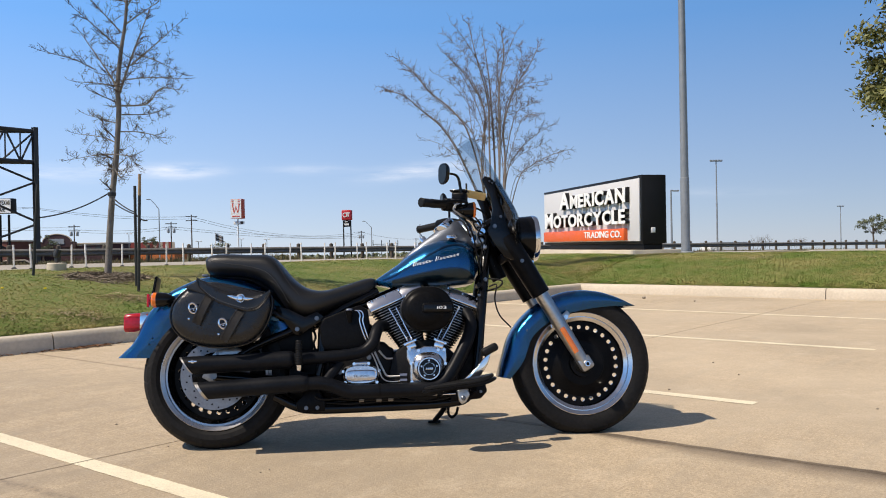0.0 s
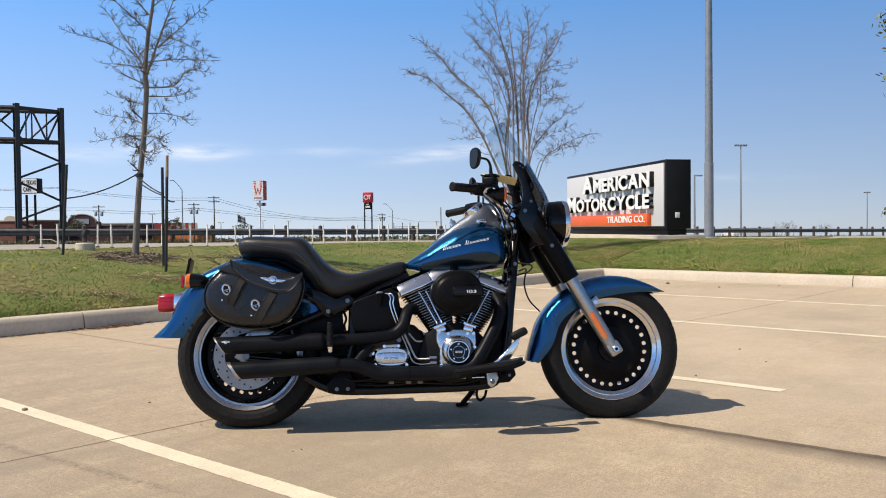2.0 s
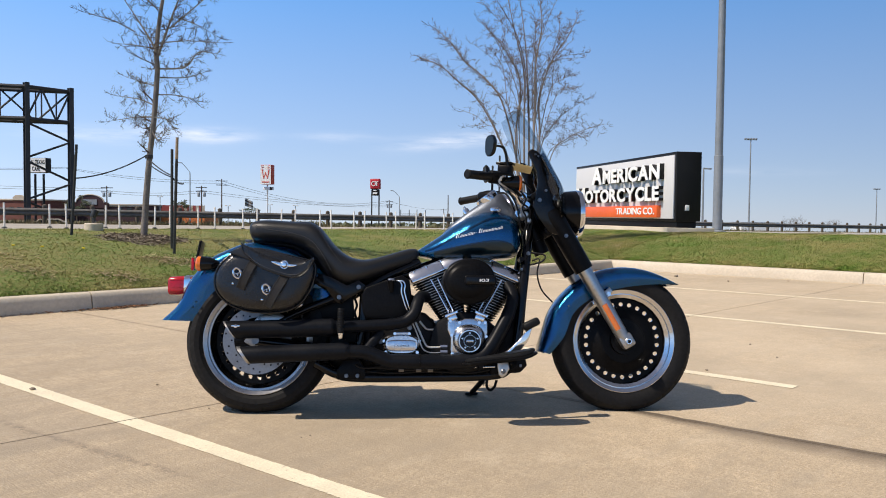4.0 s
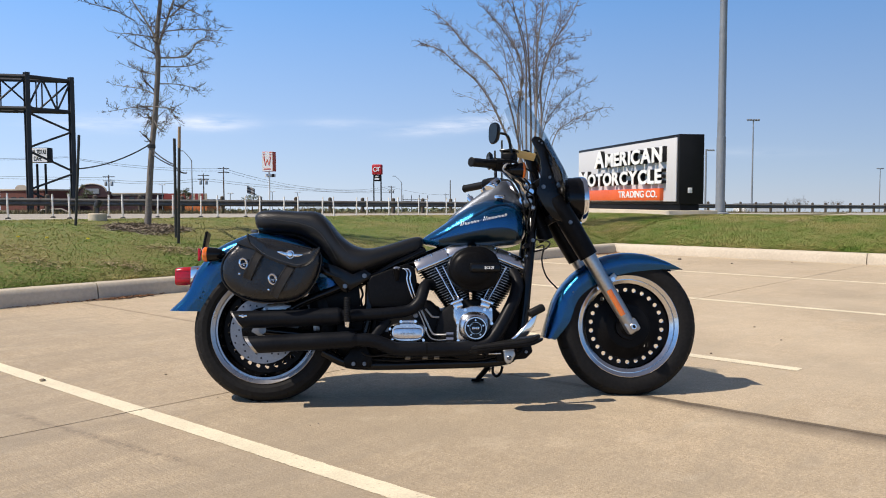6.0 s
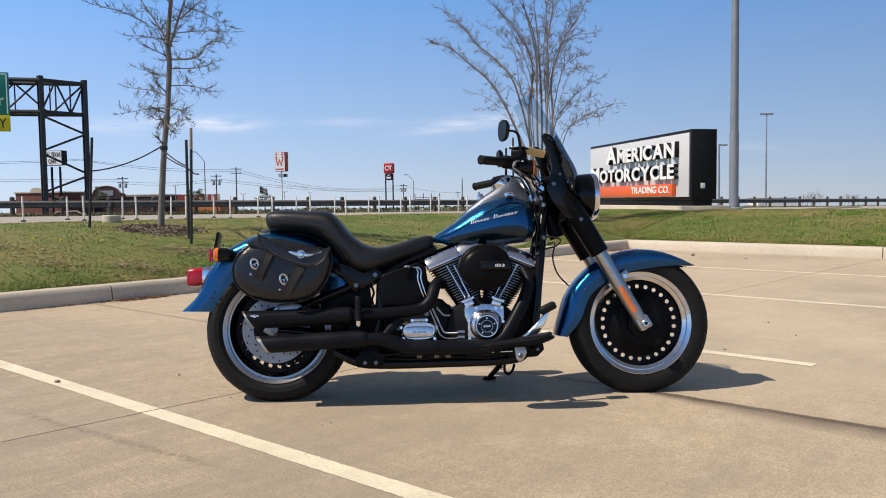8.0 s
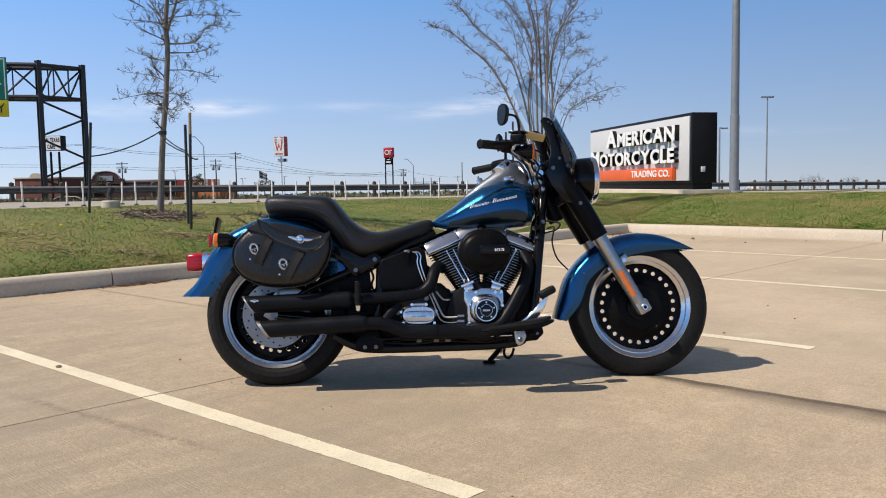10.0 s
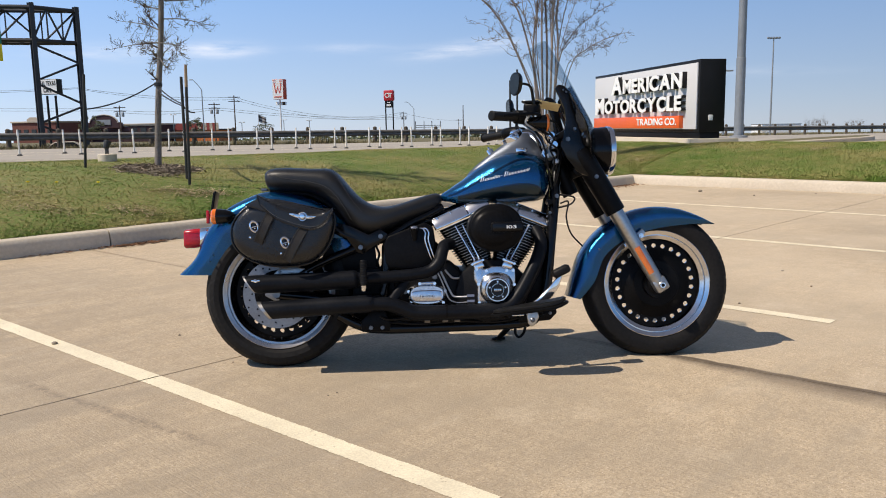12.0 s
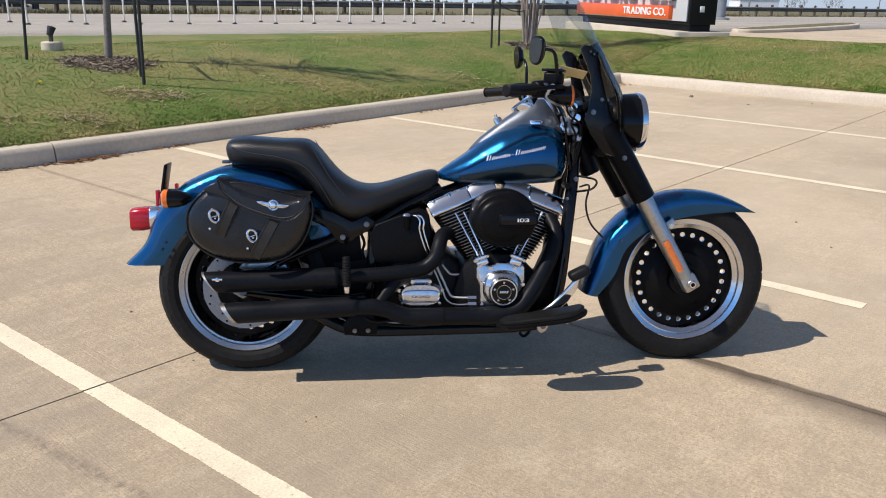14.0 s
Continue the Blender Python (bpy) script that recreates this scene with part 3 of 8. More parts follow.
# painted stall lines
for u, skew in ((-3.0, 0.03), (-0.462, 0.048), (2.215, 0.018), (4.76, 0.0), (7.30, 0.0)):
    v0, v1 = KV + 0.1, 1.55
    bm = bmesh.new()
    n = 900
    cuts = sorted([q for q in (v0 + (v1 - v0) * i / n for i in range(n + 1)) if abs(q + 0.205) > 0.006] + [-0.2095, -0.2005])
    n = len(cuts) - 1
    left, right = [], []
    for v in cuts:
        e = 0.0022 * noise.noise((u, v * 17, 0)) + 0.0030 * noise.noise((u, v * 190, 0))
        left.append(bm.verts.new(uv(u + skew * v - 0.044 + e, v, 0.0018)))
        right.append(bm.verts.new(uv(u + skew * v + 0.044 + 0.0022 * noise.noise((u, v * 17, 5)) + 0.0030 * noise.noise((u, v * 190, 5)), v, 0.0018)))
    for i in range(n):
        if cuts[i] != -0.2095:  # the joint runs open through the paint
            bm.faces.new((left[i], right[i], right[i + 1], left[i + 1]))
    tagged(part("stall_line", bm, M["line_paint"], smooth=0), "cream-white painted parking stall line on concrete", "parking line", "stall lines", "structure")

# kerbs in cast lengths
kerb = tagged(thing("kerb", "pale concrete kerb with rounded top edge round the grass", "kerb"), kind="structure")
PROF = [(0.0, -0.1), (0.0, 0.012), (0.012, 0.10), (0.03, 0.138), (0.05, 0.148), (0.155, 0.15), (0.165, 0.145), (0.165, -0.1)]
def kerb_run(a, b, along):
    rings = []
    for q in (a, b):
        ring = []
        for d, z in PROF:
            if along == "u":
                ring.append(uv(q + (d if abs(q - KU) < 1e-6 else 0), KV - d, z))
            else:
                ring.append(uv(KU + d, q - (d if abs(q - KV) < 1e-6 else 0), z))
        rings.append(ring)
    return loft(rings)
cu = [-26, -17, -7.4, 1.12, KU]
for a, b in zip(cu, cu[1:]):
    part("kerb_length", kerb_run(a + 0.006, b - (0.006 if b < KU else 0), "u"), M["kerb"], kerb)
cv = [KV, -0.23, 4.3, 9, 20]
for a, b in zip(cv, cv[1:]):
    part("kerb_length", kerb_run(a + (0.006 if a > KV else 0), b - 0.006, "v"), M["kerb"], kerb)

# litter of dead leaves along the kerb foot and in the corner, and loose bits on the lot
def leaf_bits(spots, seed):
    r = np.random.default_rng(seed)
    v, f = [], []
    for cx, cy, sx, sy, n in spots:
        for _ in range(n):
            u, w = cx + r.normal(0, sx), cy + abs(r.normal(0, sy))
            p, a, l = uv(u, w), r.uniform(0, 6.28), r.uniform(0.012, 0.035)
            c, s = math.cos(a) * l, math.sin(a) * l
            k = len(v)
            z = 0.006
            v += [(p.x - c, p.y - s, z), (p.x + s * 0.4, p.y - c * 0.4, z + r.uniform(0, 0.012)), (p.x + c, p.y + s, z + r.uniform(0, 0.016)), (p.x - s * 0.4, p.y + c * 0.4, z + r.uniform(0, 0.01))]
            f += [(k, k + 1, k + 2), (k, k + 2, k + 3)]
    return v, f
v, f = leaf_bits([(1.35, KV + 0.02, 0.16, 0.05, 190), (0.55, KV + 0.02, 0.2, 0.03, 30), (2.1, KV + 0.02, 0.12, 0.03, 25), (3.65, KV + 0.02, 0.12, 0.06, 70), (9.4, KV + 0.03, 0.3, 0.12, 160), (8.6, KV + 0.3, 0.2, 0.1, 6), (6.3, KV + 0.05, 1.2, 0.06, 20)], 3)
tagged(mesh_part("leaf_litter", v, f, M["dead_leaf"]), "brown dead leaf litter along the kerb foot", "leaf litter", kind="stuff")
def crumb(x, y, r, name, label, material):
    bm = bmesh.new()
    bmesh.ops.create_icosphere(bm, subdivisions=2, radius=r)
    for q in bm.verts:
        q.co *= 1 + 0.35 * noise.noise(q.co * (1.6 / r) + Vector((x * 7, y, 0)))
        q.co.z *= 0.6
    bmesh.ops.translate(bm, vec=(x, y, r * 0.45), verts=bm.verts)
    tagged(part(name, bm, material), label, "debris")
for x, y, r in ((-1.12, 0.41, 0.014), (-0.55, 1.6, 0.006), (4.75, 8.1, 0.03), (5.2, 7.3, 0.016), (6.1, 7.4, 0.012), (2.9, 5.3, 0.012), (2.4, 0.9, 0.008), (3.2, 0.2, 0.007), (-2.0, 1.0, 0.006), (0.9, -1.4, 0.004), (1.9, -1.5, 0.004), (-0.56, 0.52, 0.006), (0.27, -0.46, 0.004), (0.30, -0.43, 0.004), (-0.19, 0.02, 0.004), (3.07, 1.83, 0.008), (3.01, 1.31, 0.007)):
    crumb(x, y, r, "dirt_clod", "small dark clod of dirt on the concrete", M["mulch"])

# ---- roadside and distance ----
def bearing(tan, dist, z=0.0):
    """A point dist ahead of the camera's stand, at that slope to the side."""
    return Vector((0.63 + tan * dist, -3.6 + dist, z))


# delineator posts in two rows
def delineator():
    t = thing("delineator_post", "white plastic delineator post on a black base on the road", "delineator post", group="delineator posts")
    part("base", lathe([(0, 0), (0.075, 0), (0.075, 0.02), (0.05, 0.04), (0.030, 0.05), (0, 0.05)], axis="z", seg=16), M["black_plastic"], t, "black rubber base")
    part("post", lathe([(0, 0.045), (0.028, 0.045), (0.025, 0.3), (0.025, 0.70), (0.019, 0.72), (0, 0.72)], axis="z", seg=12), M["white_plastic"], t)
    part("band", lathe([(0.0255, 0.56), (0.0268, 0.565), (0.0268, 0.64), (0.0255, 0.645)], axis="z", seg=12), M["sign_white"], t)
    return t
dl = delineator()
first = True
rd = random.Random(4)
for w, places in ((22.0, (-3.3, -1.75, -0.2, 1.29, 2.87, 4.33, 5.80, 7.21, 8.62, 9.97, 11.31, 12.62, 13.92, 15.17, 16.45, 17.75)),
                  (23.7, (-4.2, -2.7, -1.2, 0.32, 2.68, 4.28, 5.79, 7.21, 8.77, 10.19, 11.69, 13.1, 14.52, 15.87, 17.2, 18.6))):
    for s in places:
        p = sw(s, w, road_z(s))
        m = Matrix.Translation(p) @ pose(0, 0, 0, rd.uniform(-1.5, 1.5), rd.uniform(-1.5, 1.5), rd.uniform(0, 360))
        if first:
            dl.matrix_world = m
            first = False
        else:
            copy_thing(dl, m)

# guard rail: W-beam in lengths on timber posts
rail = thing("guard_rail", "weathered grey steel W-beam guard rail on timber posts", "guard rail")
WB = [(-0.155, 0.0), (-0.12, -0.05), (-0.08, -0.075), (-0.045, -0.05), (0.0, 0.0), (0.045, -0.05), (0.08, -0.075), (0.12, -0.05), (0.155, 0.0)]
SEG = 3.81
pb = None
for k in range(-9, 55):
    s = k * SEG
    rings = []
    for s_ in (s, s + SEG + 0.03):
        z = road_z(s_) + 0.485
        rings.append([sw(s_, W_RAIL + d * 1.0, z + h) for h, d in WB] + [sw(s_, W_RAIL + d + 0.012, z + h) for h, d in reversed(WB)])
    part("beam", loft(rings), M["weathered_rail"], rail)
    for s_ in (s + 0.3, s + 0.3 + SEG / 2):
        z = road_z(s_)
        at = sw(s_, W_RAIL + 0.16, z)
        if pb is None:
            pb = part("post", join(rod((0, 0, -0.4), (0, 0, 0.78), 0.10, 0.10, 10, 0.01), rod((0, 0, 0.78), (0, 0, 0.82), 0.085, 0.03, 10)), M["rail_post"], rail)
            ob = pb
        else:
            ob = new("post", pb.data)
            ob.parent = rail
        ob.location = at

# dry weeds under the rail
rng2 = np.random.default_rng(9)
v, f = [], []
for _ in range(60000):
    s, w = rng2.uniform(-25, 70), W_FAR + 0.25 + abs(rng2.normal(0, 3.2))
    p = sw(s, w)
    z, h, a = ground_z(p.x, p.y), rng2.uniform(0.06, 0.40) * (0.55 + 0.9 * max(0.0, noise.noise((s * 0.35, w * 0.5, 2.0)) + 0.35)), rng2.uniform(0, 6.28)
    c, q = math.cos(a) * 0.025, math.sin(a) * 0.025
    k = len(v)
    v += [(p.x - c, p.y - q, z), (p.x + c, p.y + q, z), (p.x + rng2.normal(0, 0.1), p.y + rng2.normal(0, 0.1), z + h)]
    f.append((k, k + 1, k + 2))
tagged(mesh_part("verge_weeds", v, f, M["weed"]), "dry brown weeds along the road verge", "weeds", kind="stuff")

# overhead sign gantry
gan = thing("sign_gantry", "dark steel box-truss highway sign gantry on lattice legs", "sign gantry")
P1, P2 = bearing(-0.4428, 50, 0.1), bearing(-0.3912, 52, 0.1)
TOPZ, LOWZ = 8.57, 6.42
ACROSS = Vector((-0.985, -0.17, 0))
def leg(p, name="leg"):
    d = (P2 - P1).normalized()
    b = join(box(0.27, 0.05, TOPZ - p.z, (0, -0.135, (TOPZ + p.z) / 2 - p.z)), box(0.27, 0.05, TOPZ - p.z, (0, 0.135, (TOPZ + p.z) / 2 - p.z)), box(0.05, 0.27, TOPZ - p.z, (0, 0, (TOPZ + p.z) / 2 - p.z)))
    ob = part(name, b, M["gantry"], gan)
    ob.matrix_world = Matrix.Translation(p) @ pose(0, 0, 0, 0, 0, math.degrees(math.atan2(d.y, d.x)))
leg(P1), leg(P2)
def at(p, z):
    return Vector((p.x, p.y, z))
def brace(a, b, r=0.07):
    part("brace", rod(a, b, r, r, 6), M["gantry"], gan)
for a, za, b, zb in ((P1, 6.2, P2, 5.2), (P2, 5.2, P1, 4.1), (P1, 3.9, P2, 2.75), (P2, 2.6, P1, 1.6), (P1, 1.45, P2, 0.4)):
    brace(at(a, za), at(b, zb))
for q in (P1, P2):
    for z in (TOPZ - 0.25, LOWZ):
        part("chord", rod(at(q, z), at(q, z) + ACROSS * 22, 0.12, 0.12, 8), M["gantry"], gan)
    for k in range(11):
        a, b = at(q, TOPZ - 0.25) + ACROSS * 2.0 * k, at(q, LOWZ) + ACROSS * 2.0 * (k + 1)
        if k % 2:
            a, b = at(q, LOWZ) + ACROSS * 2.0 * k, at(q, TOPZ - 0.25) + ACROSS * 2.0 * (k + 1)
        brace(a, b, 0.06)
        brace(at(q, LOWZ) + ACROSS * 2.0 * (k + 1), at(q, TOPZ - 0.25) + ACROSS * 2.0 * (k + 1), 0.045)
for z in (TOPZ - 0.25, LOWZ):
    part("chord", rod(at(P1, z), at(P2, z), 0.12, 0.12, 8), M["gantry"], gan)
    for k in range(11):
        a, b = (P1, P2) if k % 2 else (P2, P1)
        brace(at(a, z) + ACROSS * 2.0 * k, at(b, z) + ACROSS * 2.0 * (k + 1), 0.05)
d12 = P2 - P1
for i in range(3):
    brace(at(P1 + d12 * (i / 3), LOWZ if i % 2 == 0 else TOPZ - 0.25), at(P1 + d12 * ((i + 1) / 3), TOPZ - 0.25 if i % 2 == 0 else LOWZ), 0.06)
    brace(at(P1 + d12 * ((i + 1) / 3), LOWZ), at(P1 + d12 * ((i + 1) / 3), TOPZ - 0.25), 0.05)

# green guide sign on the gantry
hs = thing("highway_sign", "green highway guide sign with yellow lane panel on the gantry", "highway sign")
e = bearing(-0.4797, 48.3, 0)
face = pose(e.x, e.y, 0, 90, 0, 9.8)
hs.matrix_world = face
part("panel", box(5.0, 2.45, 0.06, (-2.5, 7.28, 0), 0.02), M["sign_green"], hs)
part("border", join(box(0.06, 2.3, 0.02, (-0.12, 7.28, 0.035)), box(4.8, 0.06, 0.02, (-2.5, 8.40, 0.035))), M["sign_white"], hs, "white border line")
part("lane_panel", box(5.0, 0.95, 0.06, (-2.5, 5.58, 0), 0.02), M["sign_yellow"], hs, "yellow lane panel")
lettering([("Dr", 1)], hs, pose(-1.05, 6.62, 0.035), M["sign_white"], 0.75, 0.62, "letter", 0.02)
lettering([("ONLY", 1)], hs, pose(-1.85, 5.32, 0.035), M["sign_black"], 1.65, 0.55, "letter", 0.02)

# tall light mast and lamp standards
mast = thing("light_mast", "tall tapered galvanised steel light mast beyond the road", "light mast")
p = bearing(0.4035, 46, 0)
part("shaft", lathe([(0, -0.2), (0.265, -0.2), (0.26, 4.5), (0.235, 4.52), (0.15, 26), (0, 26)], axis="z", seg=12), M["mast"], mast).location = p
part("base_flange", lathe([(0, -0.1), (0.5, -0.1), (0.5, 0.15), (0.3, 0.2)], axis="z", seg=16), M["galv"], mast).location = p
def lamp_ring(tan, dist, h, name="light_mast"):
    t = thing(name, "distant slim light mast with a ring of lamps on top", "light mast")
    p = bearing(tan, dist, -0.2)
    part("shaft", rod((0, 0, -4), (0, 0, h), 0.2, 0.11, 8), M["galv"], t).location = p
    for k in range(5):
        x = (k - 2) * 0.52
        part("lamp", box(0.36, 0.4, 0.26, (x, 0, h), 0.05), M["galv"], t).location = p
    part("arm", box(2.4, 0.1, 0.1, (0, 0, h - 0.2)), M["galv"], t).location = p
lamp_ring(0.4443, 150, 16.2)
lamp_ring(0.6104, 260, 11.5)
def street_lamp(tan, dist, h, arm, rise):
    """A slim pole with a straight raking arm that reaches arm aside and rise up."""
    t = thing("street_lamp", "grey steel street lamp with a raking arm", "street lamp")
    p = bearing(tan, dist, -0.6)
    part("pole", rod((0, 0, -2), (0, 0, h), 0.13, 0.09, 8), M["galv"], t).location = p
    part("arm", tube([(0, 0, h - 0.05), (arm * 0.4, 0, h + rise * 0.5), (arm * 0.8, 0, h + rise * 0.92), (arm, 0, h + rise)], 0.06, 6), M["galv"], t).location = p
    part("lamp_head", box(0.7, 0.3, 0.16, (arm * 1.05, 0, h + rise), 0.05), M["galv"], t).location = p
street_lamp(-0.2507, 150, 8.9, -1.7, 1.7)
street_lamp(0.0033, 200, 6.0, -1.8, 1.55)
street_lamp(0.3845, 85, 6.9, 0.5, -0.1)

# pole signs, their logos as plain shapes
def pole_sign(name, label, tan, dist, ztop, w, h, deep, poles, yaw=-14):
    t = thing(name, label, "pole sign")
    p = bearing(tan, dist, 0)
    t.matrix_world = pose(p.x, p.y, 0, 0, 0, yaw)
    for x in poles:
        part("pole", rod((x, 0, -4.0), (x, 0, ztop - h), 0.22, 0.2, 10), M["sign_white"] if len(poles) == 1 else M["sign_black"], t)
    return t
ws = pole_sign("restaurant_sign", "red-and-white striped pole sign on a white mast", -0.1578, 220, 8.9, 4.6, 0.2, 1.2, (0,), -14)
part("cabinet", box(3.0, 2.4, 5.2, (0, 0, 11.4), 0.06), M["stripe_red"], ws)
part("face", box(2.95, 0.05, 5.1, (0, -1.22, 11.4)), M["sign_white"], ws, "white face")
for sx in (-1, 1):
    part("emblem_stroke", plate([(sx * 0.45, 10.3), (sx * 0.62, 10.3), (sx * 1.10, 12.7), (sx * 0.82, 12.7)], -1.30, -1.25), M["stripe_red"], ws)
    part("emblem_stroke", plate([(sx * 0.0, 11.6), (sx * 0.0, 12.2), (sx * 0.62, 10.3), (sx * 0.45, 10.3)], -1.29, -1.25), M["stripe_red"], ws)
part("name_bar", box(2.1, 0.05, 0.28, (0, -1.27, 9.4)), M["stripe_red"], ws)
for k in range(4):
    for sx in (-1, 1):
        part("stripe", box(0.75 - 0.13 * k, 0.05, 0.13, (sx * (0.93 - 0.04 * k), -1.27, 13.75 - 0.42 * k)), M["stripe_red"], ws)
part("sub_sign", box(2.8, 0.6, 0.85, (0.3, 0, 7.7), 0.05), M["sign_white"], ws)
part("sub_panel", box(0.7, 0.05, 0.8, (1.2, -0.33, 7.7)), M["dark_roof"], ws)
qs = pole_sign("fuel_sign", "red square pole sign over a black price board", -0.0264, 250, 8.9, 4.4, 0.2, 1.0, (-1.15, 1.15), -14)
part("cabinet", box(3.1, 1.6, 3.15, (0, 0, 10.45), 0.3, segs=3), M["sign_red"], qs)
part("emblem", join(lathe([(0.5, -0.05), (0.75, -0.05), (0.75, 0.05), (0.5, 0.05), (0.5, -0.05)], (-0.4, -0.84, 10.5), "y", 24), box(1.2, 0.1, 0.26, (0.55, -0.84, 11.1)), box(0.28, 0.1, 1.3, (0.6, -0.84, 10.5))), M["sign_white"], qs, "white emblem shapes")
part("price_board", box(2.3, 1.0, 1.95, (0, 0, 7.85), 0.05), M["sign_black"], qs)
part("price_bar", box(1.4, 0.05, 0.55, (0, -0.53, 7.6)), M["sign_white"], qs)
part("price_bar", box(1.0, 0.05, 0.25, (0, -0.53, 8.4)), M["sign_white"], qs)
cs = pole_sign("cafe_sign", "white cafe pole sign with black letters on two posts", -0.4290, 150, 7.8, 4.4, 0.2, 1.2, (-0.75, 0.95), -14)
part("cabinet", box(3.9, 1.5, 2.65, (0, 0, 9.15), 0.05), M["sign_black"], cs)
part("face", box(3.78, 0.05, 2.5, (0, -0.77, 9.15)), M["sign_white"], cs)
lettering([("REAL TEXAS", 1)], cs, pose(-1.75, -0.80, 9.38, 90), M["sign_black"], 3.5, 0.75, "letter", 0.03, 0.03)
lettering([("CAFE", 1)], cs, pose(-0.75, -0.80, 8.18, 90), M["sign_black"], 1.55, 0.75, "letter", 0.03, 0.03)

# buildings across the highway
def building(name, label, tan, dist, w, deep, h, yaw, wall, roof, base=-0.4):
    t = thing(name, label, "building")
    p = bearing(tan, dist, base)
    t.matrix_world = pose(p.x, p.y, base, 0, 0, yaw)
    part("wall", box(w, deep, h + 2.5, (0, 0, h / 2 - 1.25)), M[wall], t)
    part("roof", box(w + 0.5, deep + 0.5, 0.35, (0, 0, h + 0.17), 0.05), M[roof], t)
    return t
b1 = building("restaurant", "long dark-red brick restaurant with an arched parapet", -0.3415, 200, 20, 12, 3.5, -8, "maroon", "pale_wall", -1.0)
arch = [(-4.4, 2.9), (4.4, 2.9), (4.4, 4.1)] + [(3.4 * math.cos(a), 4.1 + 1.85 * math.sin(a)) for a in np.linspace(0.1, math.pi - 0.1, 12)] + [(-4.4, 4.1)]
arch = [(x - 2.4, z) for x, z in arch]
part("parapet", plate(arch, -6.6, -6.1), M["maroon"], b1)
part("arch_trim", tube([(-2.4 + 3.45 * math.cos(a), -6.62, 4.1 + 1.87 * math.sin(a)) for a in np.linspace(0.0, math.pi, 14)], 0.13, 6, 1), M["pale_wall"], b1, "pale trim")
part("sign_board", box(3.4, 0.1, 1.2, (-2.4, -6.68, 4.25)), M["galv"], b1)
for k in range(-4, 5):
    if abs(k) > 1:
        part("window", box(1.3, 0.1, 1.4, (k * 2.3, -6.03, 2.2)), M["dark_glass"], b1)
part("wall_band", box(20.1, 0.08, 0.2, (0, -6.06, 3.35)), M["pale_wall"], b1)
b0 = building("restaurant", "red brick building with pale trim and a small gable", -0.4345, 190, 11, 10, 4.3, -14, "brick", "pale_wall", -1.0)
part("gable", plate([(-1.4, 4.4), (1.4, 4.4), (1.4, 5.0), (0.7, 5.5), (-0.7, 5.5), (-1.4, 5.0)], -5.3, -4.9), M["pale_wall"], b0)
for k in range(-3, 4):
    part("window", box(1.2, 0.1, 1.3, (k * 2.0, -5.03, 2.2)), M["dark_glass"], b0)
b2 = building("burger_restaurant", "low orange restaurant with a red-and-white striped roof", -0.2505, 205, 10.6, 10, 2.0, -6, "orange_wall", "dark_roof", -1.0)
part("roof_slope", plate([(-5.5, 2.1), (0.4, 2.1), (0.4, 3.75), (-4.9, 3.75)], -5.3, -5.1), M["brick_red"], b2, "dark red roof slope")
for k in range(7):
    x = 0.4 + k * 0.73
    part("roof_stripe", plate([(x, 2.1), (x + 0.73, 2.1), (x + 0.65, 3.75), (x - 0.02, 3.75)], -5.3, -5.1), M["pale_wall" if k % 2 == 0 else "brick_red"], b2)
building("shed", "low pale roadside shed", -0.300, 215, 12, 6, 3.4, -6, "pale_wall", "pale_wall", -1.0)
building("silo_building", "distant pale industrial building", 0.36, 620, 12, 12, 7, 0, "pale_wall", "galv", -6.6)
building("warehouse", "distant low white warehouse", 0.452, 620, 30, 20, 4.5, 0, "sign_white", "galv", -6.4)

# parked cars beyond the guard rail
def car(tan, dist, z, yaw, paint, label):
    t = thing("car", label, "car", bearing_pose(tan, dist, z, yaw))
    side = [(-2.2, 0.35), (-2.25, 0.75), (-2.05, 0.92), (-1.55, 0.98), (-0.95, 1.40), (0.55, 1.43), (1.25, 1.0), (2.0, 0.86), (2.25, 0.62), (2.22, 0.33)]
    part("body", plate(side, -0.86, 0.86, 0.06, 2), paint, t)
    for sy in (-1, 1):
        part("window", plate([(-1.35, 1.0), (-0.9, 1.33), (-0.25, 1.36), (-0.25, 1.0)], sy * 0.865, sy * 0.872), M["dark_glass"], t)
        part("window", plate([(-0.17, 1.0), (-0.17, 1.36), (0.5, 1.36), (1.05, 1.0)], sy * 0.865, sy * 0.872), M["dark_glass"], t)
        for x in (-1.38, 1.42):
            w = part("wheel", lathe([(0, -0.11), (0.28, -0.11), (0.33, -0.08), (0.33, 0.08), (0.28, 0.11), (0, 0.11)], (x, sy * 0.78, 0.33), "y", 20), M["black_plastic"], t)
            part("rim", lathe([(0, sy * 0.01), (0.2, sy * 0.01), (0.21, 0)], (x, sy * 0.895, 0.33), "y", 16), M["galv"], w)


def bearing_pose(tan, dist, z, yaw):
    p = bearing(tan, dist)
    return pose(p.x, p.y, z, 0, 0, yaw)


car(-0.414, 70, -1.15, 20, M["pale_wall"], "pale parked car beyond the guard rail")
car(-0.108, 80, -1.75, 170, M["sign_white"], "white parked car beyond the guard rail")

